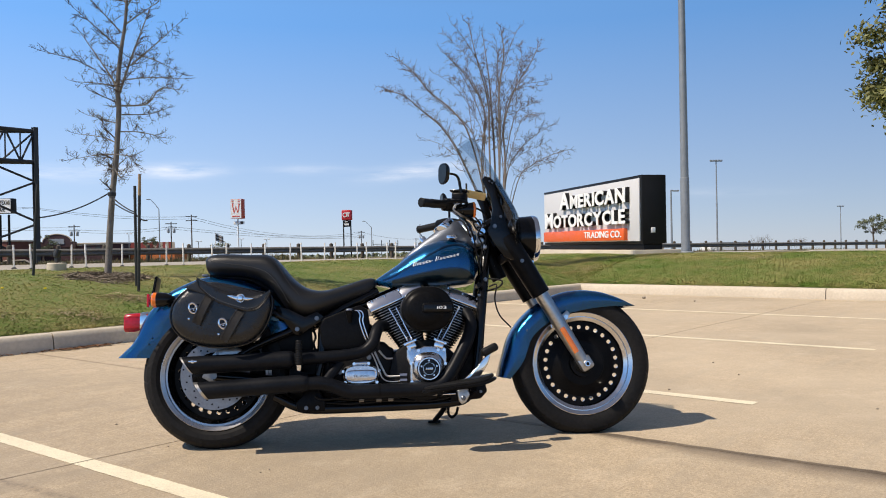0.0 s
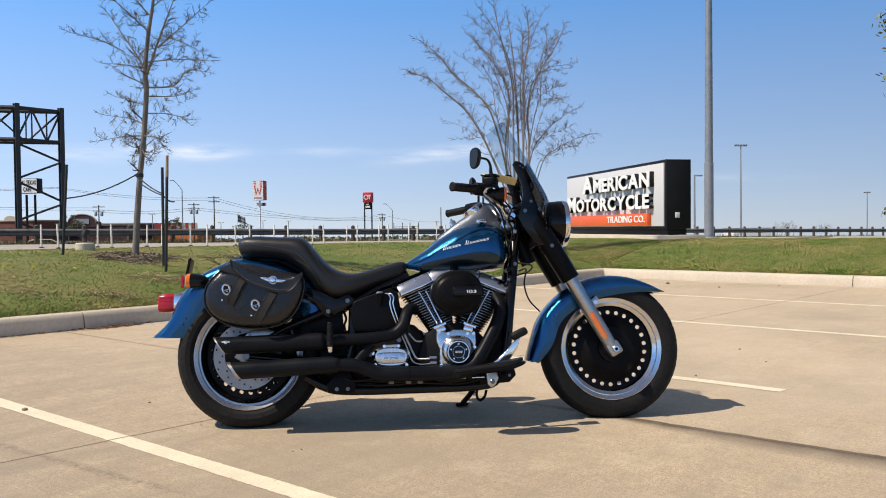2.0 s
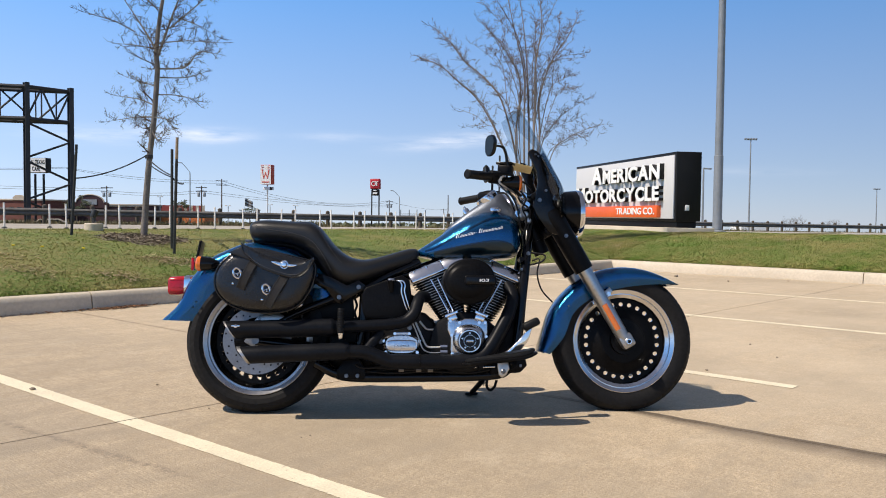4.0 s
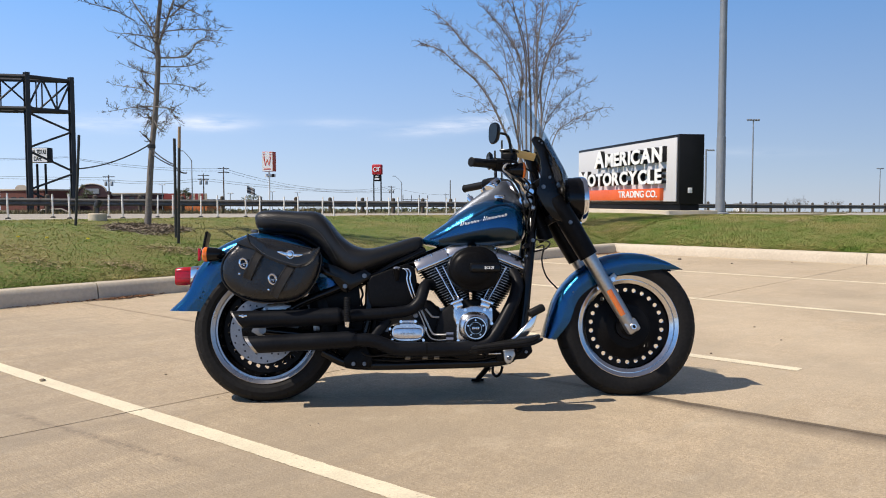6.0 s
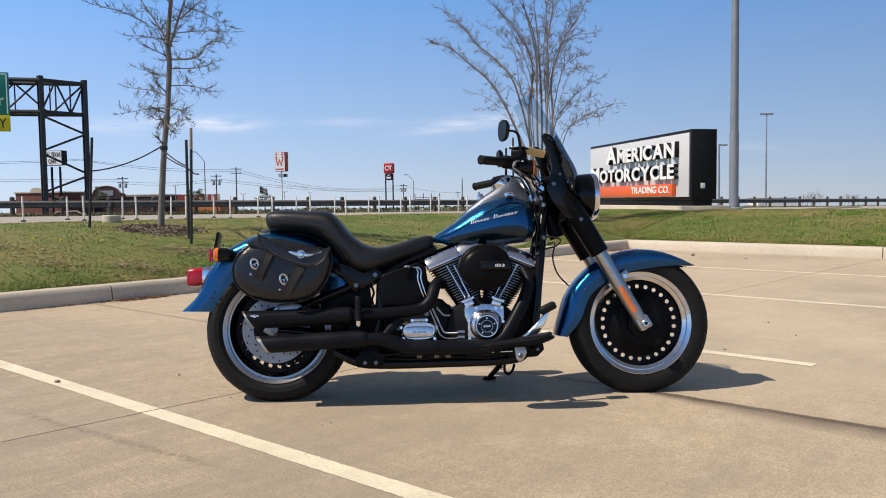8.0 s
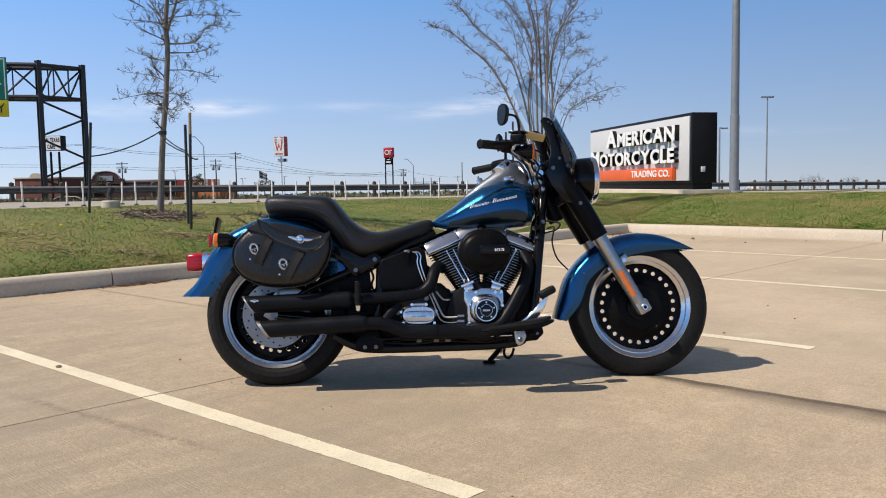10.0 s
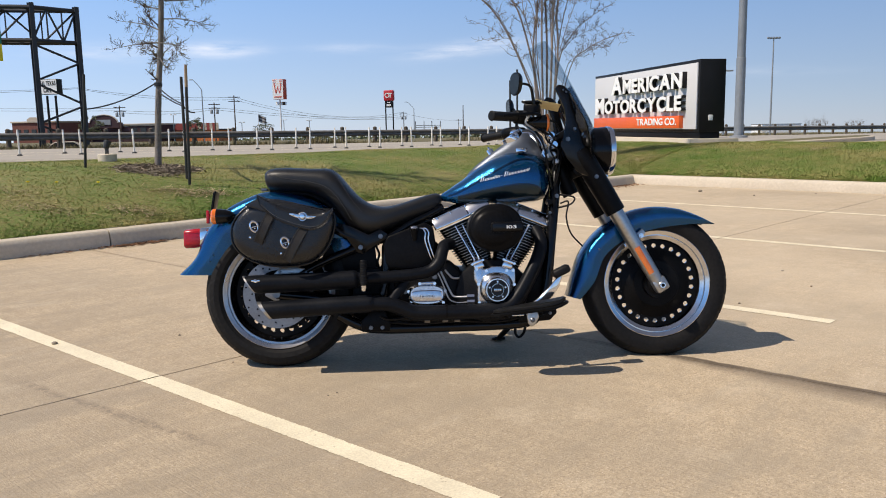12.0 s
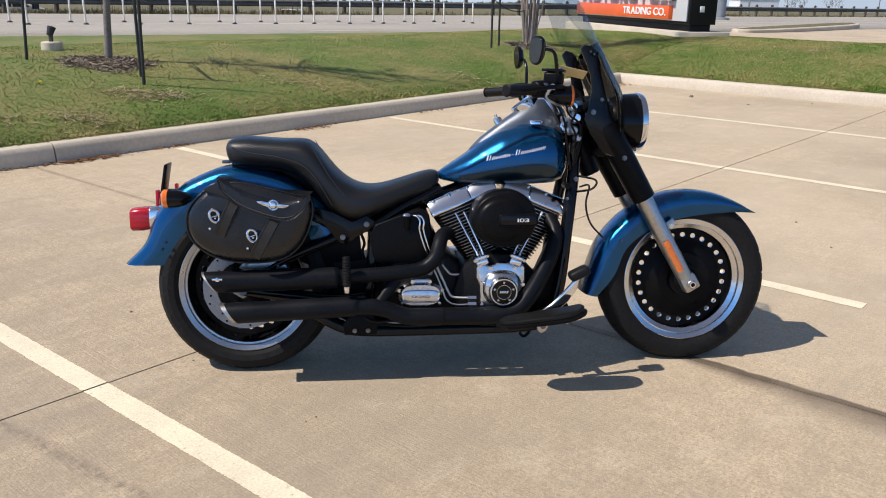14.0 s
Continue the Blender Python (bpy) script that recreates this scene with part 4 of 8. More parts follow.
# utility poles and wires
def utility_pole(tan, dist, h, arms=2, boxy=True):
    t = thing("utility_pole", "dark timber utility pole with cross-arms", "utility pole", group="utility poles")
    p = bearing(tan, dist, -2.0)
    t.matrix_world = pose(p.x, p.y, -2.0, 0, 0, 15)
    part("pole", rod((0, 0, -3), (0, 0, h), 0.17, 0.11, 8), M["timber_pole"], t)
    for k in range(arms):
        part("cross_arm", box(2.4, 0.14, 0.16, (0, 0, h - 0.4 - 0.9 * k)), M["timber_pole"], t)
    if boxy:
        for x in (-0.6, 0.6):
            part("transformer", lathe([(0, 0), (0.28, 0), (0.3, 0.1), (0.3, 0.8), (0.2, 0.95), (0, 0.95)], (x, 0, h - 2.4), "z", 10), M["galv"], t)
    return Vector((p.x, p.y, h - 2.4))
tops = [utility_pole(-0.3495, 180, 8.6), utility_pole(-0.2369, 180, 8.9), utility_pole(-0.2128, 180, 10.4, 2, False), utility_pole(-0.0092, 260, 7.7), utility_pole(0.0578, 300, 5.5, 1, False), utility_pole(0.0632, 200, 8.0, 0, False)]
def cable(a, b, sag, r=0.032):
    pts = [a + (b - a) * (k / 16) - Vector((0, 0, sag * 4 * (k / 16) * (1 - k / 16))) for k in range(17)]
    tagged(part("overhead_wire", tube(pts, r, 5, 1), M["wire"]), "thin dark overhead wire between utility poles", "wire", "overhead wires")
for dz, sag in ((0.0, 0.8), (-0.5, 0.9)):
    cable(bearing(-0.62, 170, 10.2 + dz), bearing(-0.3984, 172, 10.1 + 0.4 * dz), 0.5)
    cable(bearing(-0.3984, 172, 10.1 + 0.4 * dz), tops[2] + Vector((0, 0, dz)), sag)
    cable(tops[2] + Vector((0, 0, dz)), tops[3] + Vector((0, 0, 0.3 + dz)), 1.9 + sag)
    cable(bearing(-0.62, 180, 7.1 + dz), tops[0] + Vector((0, 0, -0.2 + dz)), 0.2)
    cable(tops[0] + Vector((0, 0, -0.6 + dz)), tops[1] + Vector((0, 0, -0.6 + dz)), 0.6)
    cable(tops[1] + Vector((0, 0, -0.6 + dz)), tops[3] + Vector((0, 0, -1.2 + dz)), 1.0)
cable(tops[3], tops[4], 0.7)

def flood(tan, dist, h):
    t = thing("flood_light", "small white lot light on a thin pole", "flood light", group="lot lights")
    p = bearing(tan, dist, -0.3)
    t.matrix_world = pose(p.x, p.y, -0.3)
    part("pole", rod((0, 0, -2), (0, 0, h), 0.08, 0.08, 6), M["galv"], t)
    for x in (-0.45, 0.45):
        part("lamp", box(0.5, 0.35, 0.22, (x, 0, h), 0.04), M["sign_white"], t)
for q in ((-0.205, 190, 3.0), (-0.1238, 200, 3.3), (-0.1545, 200, 3.5), (-0.2864, 190, 5.0)):
    flood(*q)
fl = thing("flag_pole", "striped flag blowing on a thin white pole", "flag")
p = bearing(-0.1849, 160, -2.0)
fl.matrix_world = pose(p.x, p.y, -2.0)
part("pole", rod((0, 0, 0), (0, 0, 6.0), 0.06, 0.05, 6), M["sign_white"], fl)
for z in range(5):
    strip = [(x * 0.22, 0.25 * math.sin(x * 0.8), 5.9 - q * 0.29 - x * 0.09) for x in range(8) for q in (z, z + 1)]
    mesh_part("flag_stripe", strip, [(2 * i, 2 * i + 1, 2 * i + 3, 2 * i + 2) for i in range(7)], M["dark_roof" if z % 2 else "galv"], fl)
frame_ = thing("billboard", "empty steel billboard frame far across the highway", "billboard frame")
p = bearing(0.0201, 230, -0.9)
frame_.matrix_world = pose(p.x, p.y, -0.9)
for x in (-3.5, -1.1, 1.1, 3.5):
    part("upright", rod((x, 0, -3), (x, 0, 3.4), 0.10, 0.10, 6), M["gantry"], frame_)
for z in (1.7, 2.2):
    part("crossbar", box(7.2, 0.12, 0.14, (0, 0, z)), M["gantry"], frame_)

# ---- on the bank: sign, trees, stakes, lights ----
sg = thing("monument_sign", "black cabinet dealer sign with white letters on concrete plinth", "sign")
SR, SL = Vector((6.30, 12.6, 0)), Vector((5.49, 18.2, 0))     # its two front corners
sx_ = (SR - SL).normalized()
sy_ = Vector((-sx_.y, sx_.x, 0))
SLEN, SD = (SR - SL).length, 0.55
sg.matrix_world = Matrix(((sx_.x, sy_.x, 0, SL.x), (sx_.y, sy_.y, 0, SL.y), (0, 0, 1, 0), (0, 0, 0, 1)))
part("plinth", box(SLEN + 0.30, 1.05, 0.34, (SLEN / 2 - 0.02, SD / 2, 0.50), 0.015), M["kerb"], sg, "pale concrete plinth")
part("base", box(SLEN - 0.25, SD - 0.12, 0.18, (SLEN / 2, SD / 2 + 0.03, 0.73), 0.01), M["sign_black"], sg)
part("cabinet", box(SLEN, SD, 1.42, (SLEN / 2, SD / 2, 1.51), 0.008), M["sign_black"], sg)
part("face", box(SLEN - 0.14, 0.03, 1.30, (SLEN / 2, -0.012, 1.505), 0.004), M["sign_face"], sg, "silver-grey front face")
part("name_band", box(4.80, 0.10, 0.255, (2.64, -0.07, 1.005), 0.006), M["sign_orange"], sg, "orange band")
part("service_box", box(0.02, 0.09, 0.11, (SLEN + 0.012, 0.24, 1.08), 0.004), M["sign_white"], sg, "small white service box")
lettering([("A", 1.28), ("MERICAN", 1.0)], sg, Matrix.Translation((1.45, -0.13, 1.695)) @ pose(0, 0, 0, 90), M["sign_white"], 3.72, 0.40, "letter", 0.015, 0.034)
lettering([("A", 1.28), ("MERICAN", 1.0)], sg, Matrix.Translation((1.45, -0.022, 1.695)) @ pose(0, 0, 0, 90), M["sign_black"], 3.72, 0.40, "letter_return", 0.092, 0.034)
lettering([("M", 1.28), ("OTORCYCLE", 1.0)], sg, Matrix.Translation((0.40, -0.13, 1.245)) @ pose(0, 0, 0, 90), M["sign_white"], 4.75, 0.38, "letter", 0.015, 0.034)
lettering([("M", 1.28), ("OTORCYCLE", 1.0)], sg, Matrix.Translation((0.40, -0.022, 1.245)) @ pose(0, 0, 0, 90), M["sign_black"], 4.75, 0.38, "letter_return", 0.092, 0.034)
lettering([("TRADING CO.", 1.0)], sg, Matrix.Translation((2.96, -0.122, 0.945)) @ pose(0, 0, 0, 90), M["sign_white"], 1.97, 0.145, "letter", 0.01, 0.02)


def branch_tree(name, label, base, stems, seed, material, twig_mat, levels, bud=None, spread=0.5, gap=0.12, kid=(0.42, 0.62), thin=0.0020, wob=0.16, leafy=99.0, lift=(0.25, 0.9), limbs=(), sprout=(7, 0.2, 0.75), side_twig=0.2):
    """A bare tree: tapered limbs that fork into fine twigs. stems: lists of points with radii."""
    r = random.Random(seed)
    t = thing(name, label, "tree")
    t.location = base
    tv, tf, bvv, bff = [], [], [], []
    def limb(pts, r0, r1, seg, store):
        vs, fs = store
        path = [Vector(p) for p in pts]
        u = Vector((0.3, 1, 0.1)).normalized()
        n0 = len(vs)
        for i, p in enumerate(path):
            tg = (path[min(i + 1, len(path) - 1)] - path[max(i - 1, 0)]).normalized()
            u = (u - tg * u.dot(tg)).normalized()
            w = tg.cross(u)
            q = r0 + (r1 - r0) * i / (len(path) - 1)
            for k in range(seg):
                a = 2 * math.pi * k / seg
                vs.append(p + q * (math.cos(a) * u + math.sin(a) * w))
        for i in range(len(path) - 1):
            for k in range(seg):
                j = (k + 1) % seg
                fs.append((n0 + i * seg + k, n0 + i * seg + j, n0 + (i + 1) * seg + j, n0 + (i + 1) * seg + k))
    def grow(p, d, length, rad, level):
        n = 4 if level < 2 else 3
        pts, q, dd = [p], p, d
        for i in range(n):
            dd = (dd + Vector((r.gauss(0, wob), r.gauss(0, wob), r.gauss(0.05, wob * 0.8)))).normalized()
            q = q + dd * length / n
            pts.append(q)
        limb(pts, rad, rad * 0.5, 6 if level < 1 else 4 if level < 2 else 3, (tv, tf))
        if bud and level >= levels - 2:
            for _ in range(bud if pts[-1].z < leafy else 1):
                c = pts[r.randint(1, n)] + Vector((r.gauss(0, 0.02), r.gauss(0, 0.02), r.gauss(0, 0.02)))
                k, s = len(bvv), r.uniform(0.005, 0.011) if pts[-1].z < leafy else 0.007
                a = Vector((r.gauss(0, 1), r.gauss(0, 1), r.gauss(0, 1))).normalized() * s
                b = Vector((r.gauss(0, 1), r.gauss(0, 1), r.gauss(0, 1))).normalized() * s
                bvv.extend((c, c + a, c + a + b, c + b))
                bff.append((k, k + 1, k + 2, k + 3))
        if level >= levels:
            return
        for i in range(1, n + 1):
            for _ in range(2 if level else 1 + (r.random() < 0.6)):
                if r.random() < gap:
                    continue
                side = Vector((r.gauss(0, 1), r.gauss(0, 1), r.gauss(0.1, 0.6)))
                nd = (dd + side.normalized() * r.uniform(spread, spread + 0.5)).normalized()
                grow(pts[i], nd, length * r.uniform(*kid), max(rad * 0.55, thin), level + 1)
    for pts, r0, r1, side_from, side_n, side_len, reach in stems:
        path = curve_pts(pts, 5)
        part("trunk", tube([tuple(p) for p in path], [r0, (r0 * 2 + r1) / 3, (r0 + r1) / 2, r1], 10, 1), material, t)
        for k in range(side_n):
            f = side_from + (1 - side_from) * (k + r.random()) / side_n
            i = min(int(f * (len(path) - 1)), len(path) - 2)
            a = r.uniform(0, 6.283)
            up = r.uniform(*lift) if reach is None else reach
            d = Vector((math.cos(a), math.sin(a), up)).normalized()
            lim = 0.65 + 0.75 * math.sin(math.pi * min(1.0, max(0.0, (f - side_from) / (1 - side_from)) * 0.9 + 0.08))
            grow(path[i], d, side_len * r.uniform(0.75, 1.25) * lim, max(0.004, (r0 + (r1 - r0) * f) * 0.34), 0)
    for pts, r0, deep in limbs:          # main limbs in their own bend: (aside, up), thinning to the tip, with short twigs all along
        n, m = len(pts), r.uniform(-deep, deep)
        path = curve_pts([(x + r.gauss(0, 0.012), m * (i / (n - 1)) ** 0.8, z - t.location.z) for i, (x, z) in enumerate(pts)], 5)
        part("limb", tube([tuple(q) for q in path], [r0, r0 * 0.7, max(thin, r0 * 0.25)], 7, 1), material, t)
        count, low, ahead = sprout
        span = sum((b - a).length for a, b in zip(path, path[1:]))
        for k in range(int(count * span / 0.5)):
            f = low + (1 - low) * (k + r.random()) / (count * span / 0.5)
            i = min(int(f * (len(path) - 1)), len(path) - 2)
            tg = (path[i + 1] - path[i]).normalized()
            side = Vector((r.gauss(0, 1), r.gauss(0, 1), r.gauss(0.25, 0.9))).normalized()
            grow(path[i].lerp(path[i + 1], r.random()), (tg * ahead + side).normalized(), side_twig * r.uniform(0.5, 1.3) * (1.15 - 0.4 * f), max(thin, r0 * 0.30 * (1 - 0.5 * f)), 1)
        grow(path[-1], (path[-1] - path[-2]).normalized(), side_twig * 0.9, max(thin, r0 * 0.25), 1)
    tagged(mesh_part("twig_mass", tv, tf, twig_mat, t, smooth=True), kind="stuff")
    if bvv:
        tagged(mesh_part("bud_scatter", bvv, bff, M["bud"], t), kind="stuff")
    return t


TB = Vector((-2.555, 6.784, ground_z(-2.555, 6.784) - 0.02))
YOUNG = [([(0.18, 2.87), (-0.01, 3.12), (-0.37, 3.66)], 0.016), ([(-0.07, 3.11), (-0.27, 3.18), (-0.54, 3.24)], 0.008), ([(0.16, 2.90), (-0.01, 2.93), (-0.24, 2.94)], 0.008),
         ([(0.20, 2.78), (0.40, 3.26), (0.65, 3.80)], 0.017), ([(0.34, 3.17), (0.64, 3.44), (0.92, 3.71)], 0.010), ([(0.31, 2.99), (0.63, 2.99), (0.97, 2.96)], 0.008),
         ([(0.46, 3.29), (0.69, 3.20), (0.95, 3.05)], 0.008), ([(0.21, 2.66), (0.55, 2.66), (0.80, 2.82), (1.01, 2.79)], 0.012), ([(0.23, 2.55), (0.50, 2.58), (0.68, 2.66)], 0.009),
         ([(0.21, 2.34), (0.44, 2.33), (0.67, 2.27)], 0.008), ([(0.16, 2.21), (-0.08, 2.30), (-0.42, 2.36)], 0.009), ([(0.13, 2.06), (-0.12, 2.06), (-0.42, 2.02)], 0.009)]
YOUNG += [([(0.14, 2.06), (0.37, 2.01), (0.45, 1.91)], 0.007), ([(0.11, 1.91), (0.22, 1.76), (0.33, 1.82)], 0.010), ([(0.23, 3.59), (0.03, 3.80), (-0.12, 3.98)], 0.009),
          ([(0.29, 3.68), (0.50, 3.80), (0.71, 3.94)], 0.009), ([(0.21, 3.38), (0.0, 3.59), (-0.28, 3.84)], 0.010), ([(0.15, 2.45), (-0.02, 2.51), (-0.28, 2.59)], 0.007),
          ([(0.31, 3.85), (0.18, 4.15), (0.02, 4.45)], 0.008), ([(0.32, 3.9), (0.5, 4.2), (0.62, 4.5)], 0.008), ([(0.14, 1.98), (0.02, 1.93), (-0.10, 1.83)], 0.006)]
branch_tree("young_tree", "bare young tree with pale trunk, budding twigs, in mulch ring", TB,
            [([(0.0, 0, -0.05), (0.02, 0, 0.1), (0.05, 0, 0.55), (0.095, 0, 1.06), (0.14, 0.01, 1.45), (0.19, 0, 2.08), (0.18, 0, 2.34), (0.22, 0.02, 2.78), (0.30, 0, 3.26), (0.34, 0, 4.1)], 0.046, 0.012, 0.33, 16, 0.18, None)],
            21, M["bark"], M["twig"], 2, bud=2, spread=0.9, gap=0.25, kid=(0.35, 0.6), thin=0.0030, wob=0.10, leafy=2.3, lift=(-0.1, 0.75),
            limbs=[(pts, r0, 0.45) for pts, r0 in YOUNG], sprout=(15, 0.10, 0.45), side_twig=0.15)
CB = Vector((3.05, 11.35, ground_z(3.05, 11.35) - 0.05))
CRAPE = [([(-0.05, 0.5), (-0.16, 1.36), (-0.55, 2.30), (-0.90, 2.98), (-1.34, 3.38), (-1.65, 3.65), (-1.96, 3.77)], 0.015), ([(-0.05, 0.5), (-0.11, 1.58), (-0.41, 2.89), (-0.71, 3.38), (-1.16, 3.79), (-1.42, 4.14), (-1.75, 4.45)], 0.016),
         ([(-0.08, 0.5), (-0.21, 2.26), (-0.15, 3.29), (-0.43, 3.92), (-0.83, 4.43)], 0.015), ([(-0.04, 0.5), (-0.10, 2.48), (-0.12, 3.47), (-0.29, 4.28), (-0.46, 4.91)], 0.016), ([(0.0, 0.5), (0.04, 2.30), (0.01, 3.38), (-0.02, 4.05), (-0.10, 4.82)], 0.017),
         ([(0.03, 0.5), (0.09, 2.52), (0.08, 3.60), (0.17, 4.28), (0.13, 4.73)], 0.017), ([(0.06, 0.5), (0.19, 2.25), (0.19, 3.02), (0.38, 3.69), (0.67, 4.15), (0.86, 4.51)], 0.016), ([(0.08, 0.5), (0.22, 2.16), (0.47, 3.24), (0.70, 3.47), (0.93, 3.60)], 0.012)]
CRAPE += [([(0.08, 0.5), (0.24, 2.07), (0.50, 2.61), (0.82, 2.88), (1.15, 3.10)], 0.012), ([(0.1, 0.5), (0.40, 1.98), (0.68, 2.29), (1.0, 2.47), (1.33, 2.56)], 0.012), ([(0.14, 2.70), (0.29, 3.51), (0.57, 3.83), (1.03, 3.94)], 0.010),
          ([(-0.14, 2.71), (-0.26, 3.25), (-0.61, 3.92), (-0.92, 4.32)], 0.010), ([(-0.77, 2.53), (-0.95, 2.71), (-1.24, 2.83)], 0.006), ([(0.01, 3.15), (-0.20, 4.05), (-0.55, 4.64), (-0.75, 4.88)], 0.010), ([(0.17, 4.0), (0.30, 4.45), (0.42, 4.75)], 0.007),
          ([(0.35, 3.7), (0.55, 4.3), (0.55, 4.6)], 0.007), ([(0.42, 3.1), (0.40, 3.7), (0.62, 3.95)], 0.007), ([(-0.4, 2.9), (-0.5, 3.6), (-0.75, 3.95)], 0.007)]
rs = random.Random(8)
FINE = []
for pts, r0 in CRAPE:
    dx, dz = rs.uniform(-0.2, 0.2), rs.uniform(-0.45, -0.1)
    FINE.append(([(x * 0.94 + dx * i / (len(pts) - 1) + rs.gauss(0, 0.03), max(0.5, z + dz * i / (len(pts) - 1))) for i, (x, z) in enumerate(pts)], r0 * 0.55, 0.7))
branch_tree("crape_myrtle", "bare multi-stemmed tree with fine grey-brown twigs, staked in mulch", CB, [], 5, M["crape_stem"], M["crape_bark"], 2, spread=0.85, gap=0.22, kid=(0.35, 0.65), thin=0.0028, wob=0.34,
            limbs=[(pts, r0 * (1.35 if pts[0][1] < 0.6 and r0 > 0.0145 else 0.95), 0.7) for pts, r0 in CRAPE] + FINE, sprout=(5, 0.30, 0.55), side_twig=0.20)


def clump_tree(name, label, base, h_trunk, centre, radii, n, leaf, seed, mat_leaf, clumps=60):
    r = np.random.default_rng(seed)
    t = thing(name, label, "tree")
    t.location = base
    part("trunk", tube([(0, 0, -0.1), (0.05, 0, h_trunk * 0.5), (0, 0.05, h_trunk), tuple(centre)], [0.16 * radii[0] / 2, 0.12 * radii[0] / 2, 0.09 * radii[0] / 2, 0.03], 9), M["timber_pole"], t)
    v, f, lv, lf = [], [], [], []
    for c in range(clumps):
        d = r.normal(0, 1, 3)
        d /= np.linalg.norm(d)
        q = np.array(centre) + d * np.array(radii) * r.uniform(0.45, 1.0)
        a = np.array((0, 0, h_trunk * 0.9))
        k = len(lv)
        for p, w in ((a, 0.035), (q, 0.008)):
            for e in range(3):
                lv.append(tuple(p + w * np.array((math.cos(e * 2.1), math.sin(e * 2.1), 0))))
        lf += [(k + e, k + (e + 1) % 3, k + 3 + (e + 1) % 3, k + 3 + e) for e in range(3)]
        size = r.uniform(0.13, 0.26) * radii[0]
        for _ in range(n // clumps):
            p = q + r.normal(0, 1, 3) * size * np.array((0.5, 0.5, 0.32))
            x, y = r.normal(0, 1, 3), r.normal(0, 1, 3)
            x *= leaf / np.linalg.norm(x)
            y *= leaf * 0.5 / np.linalg.norm(y)
            k = len(v)
            v += [tuple(p - x), tuple(p + y), tuple(p + x), tuple(p - y)]
            f.append((k, k + 1, k + 2, k + 3))
    tagged(mesh_part("limbwork", lv, lf, M["timber_pole"], t), kind="stuff")
    mesh_part("crown", v, f, mat_leaf, t)
    return t


clump_tree("live_oak", "leafy live oak with drooping olive-green foliage", Vector((11.95, 10.2, ground_z(11.95, 10.2))), 1.5, (0.0, 0, 3.5), (1.95, 1.95, 2.6), 90000, 0.06, 4, M["oak_leaf"], 220)
for tan, dist, rad, hh, sd in ((0.655, 120, 2.2, 1.8, 1), (-0.3854, 170, 2.7, 2.6, 2), (-0.2609, 188, 2.5, 2.6, 6), (-0.179, 240, 3.0, 1.5, 7)):
    p = bearing(tan, dist, -0.4 if tan > 0 else -2.0)
    clump_tree("roadside_tree", "distant leafy roadside tree", p, hh, (0, 0, hh + rad * 0.6), (rad, rad, rad * 0.8), 1500, 0.16, sd, M["far_leaf"], 30)
for tan, dist, sd in ((0.5023, 190, 3), (0.5502, 260, 4)):
    p = bearing(tan, dist, -1.7 if dist < 200 else -2.4)
    branch_tree("bare_tree", "distant leafless roadside tree", p, [([(k, 0, 0), (k + 0.2, 0, 1.2), (k + 0.1, 0, 2.3)], 0.06, 0.02, 0.2, 9, 0.95, 1.1) for k in (-2.0, -0.9, 0, 1.0, 2.1)], sd, M["far_twig"], M["far_twig"], 2, spread=0.5)

# far tree line on the horizon
rw = np.random.default_rng(12)
v, f = [], []
for k in range(5000):
    tan, dist = rw.uniform(-0.9, 0.22), rw.uniform(420, 520)
    p = bearing(tan, dist)
    z = ground_z(p.x, p.y) + 1.2 + rw.uniform(-1.5, 1.5) * (0.6 + 0.5 * noise.noise((tan * 14, 0, 0)))
    a, s = rw.normal(0, 1, 3), rw.uniform(0.5, 1.3)
    a *= s / np.linalg.norm(a)
    b = rw.normal(0, 1, 3)
    b *= s / np.linalg.norm(b)
    c = np.array((p.x, p.y, z))
    n = len(v)
    v += [tuple(c - a), tuple(c + b), tuple(c + a), tuple(c - b)]
    f.append((n, n + 1, n + 2, n + 3))
tagged(mesh_part("far_woods", v, f, M["far_leaf"]), "low line of far woods on the horizon", "woods", kind="stuff")


# stakes with straps
def stake(x, y, top, lean, wooden=0.0):
    z = ground_z(x, y)
    t = thing("tree_stake", "black steel tree stake driven into the turf" if not wooden else "steel tree stake with a bare tan top", "tree stake", group="tree stakes")
    a, b = Vector((x, y, z - 0.1)), Vector((x + lean[0], y + lean[1], top))
    c = a + (b - a) * (1 - wooden)
    part("post", rod(a, c, 0.017, 0.017, 8), M["stake"], t)
    if wooden:
        part("post_top", rod(c, b, 0.018, 0.016, 8), M["tan_wood"], t, "bare tan wooden top")
    return b
s1 = stake(-3.30, 6.444, 1.677, (0.075, 0.0))
stake(-1.877, 5.705, 1.713, (0.04, 0.0), 0.17)
stake(-1.985, 6.02, 1.604, (0.005, 0.0))
s4 = stake(2.30, 10.55, 1.75, (0.0, 0.0))
stake(2.46, 10.85, 1.95, (0.0, 0.0))
knot = TB + Vector((0.085, 0, 1.06))
def strap(a, b, sag, name="tree_strap"):
    a, b = Vector(a), Vector(b)
    pts = [a + (b - a) * (k / 10) - Vector((0, 0, sag * 4 * (k / 10) * (1 - k / 10))) for k in range(11)]
    tagged(part(name, tube(pts, 0.009, 6, 1, flat=0.4), M["black_plastic"]), "slack black strap tying the tree to a stake", "strap", "tree straps")
strap(knot, (-3.24, 6.444, 1.27), 0.06)
strap(knot - Vector((0, 0, 0.07)), (-1.985, 6.02, 1.30), 0.02)
strap(knot - Vector((0, 0, 0.13)), (-1.985, 6.02, 1.28), 0.015)
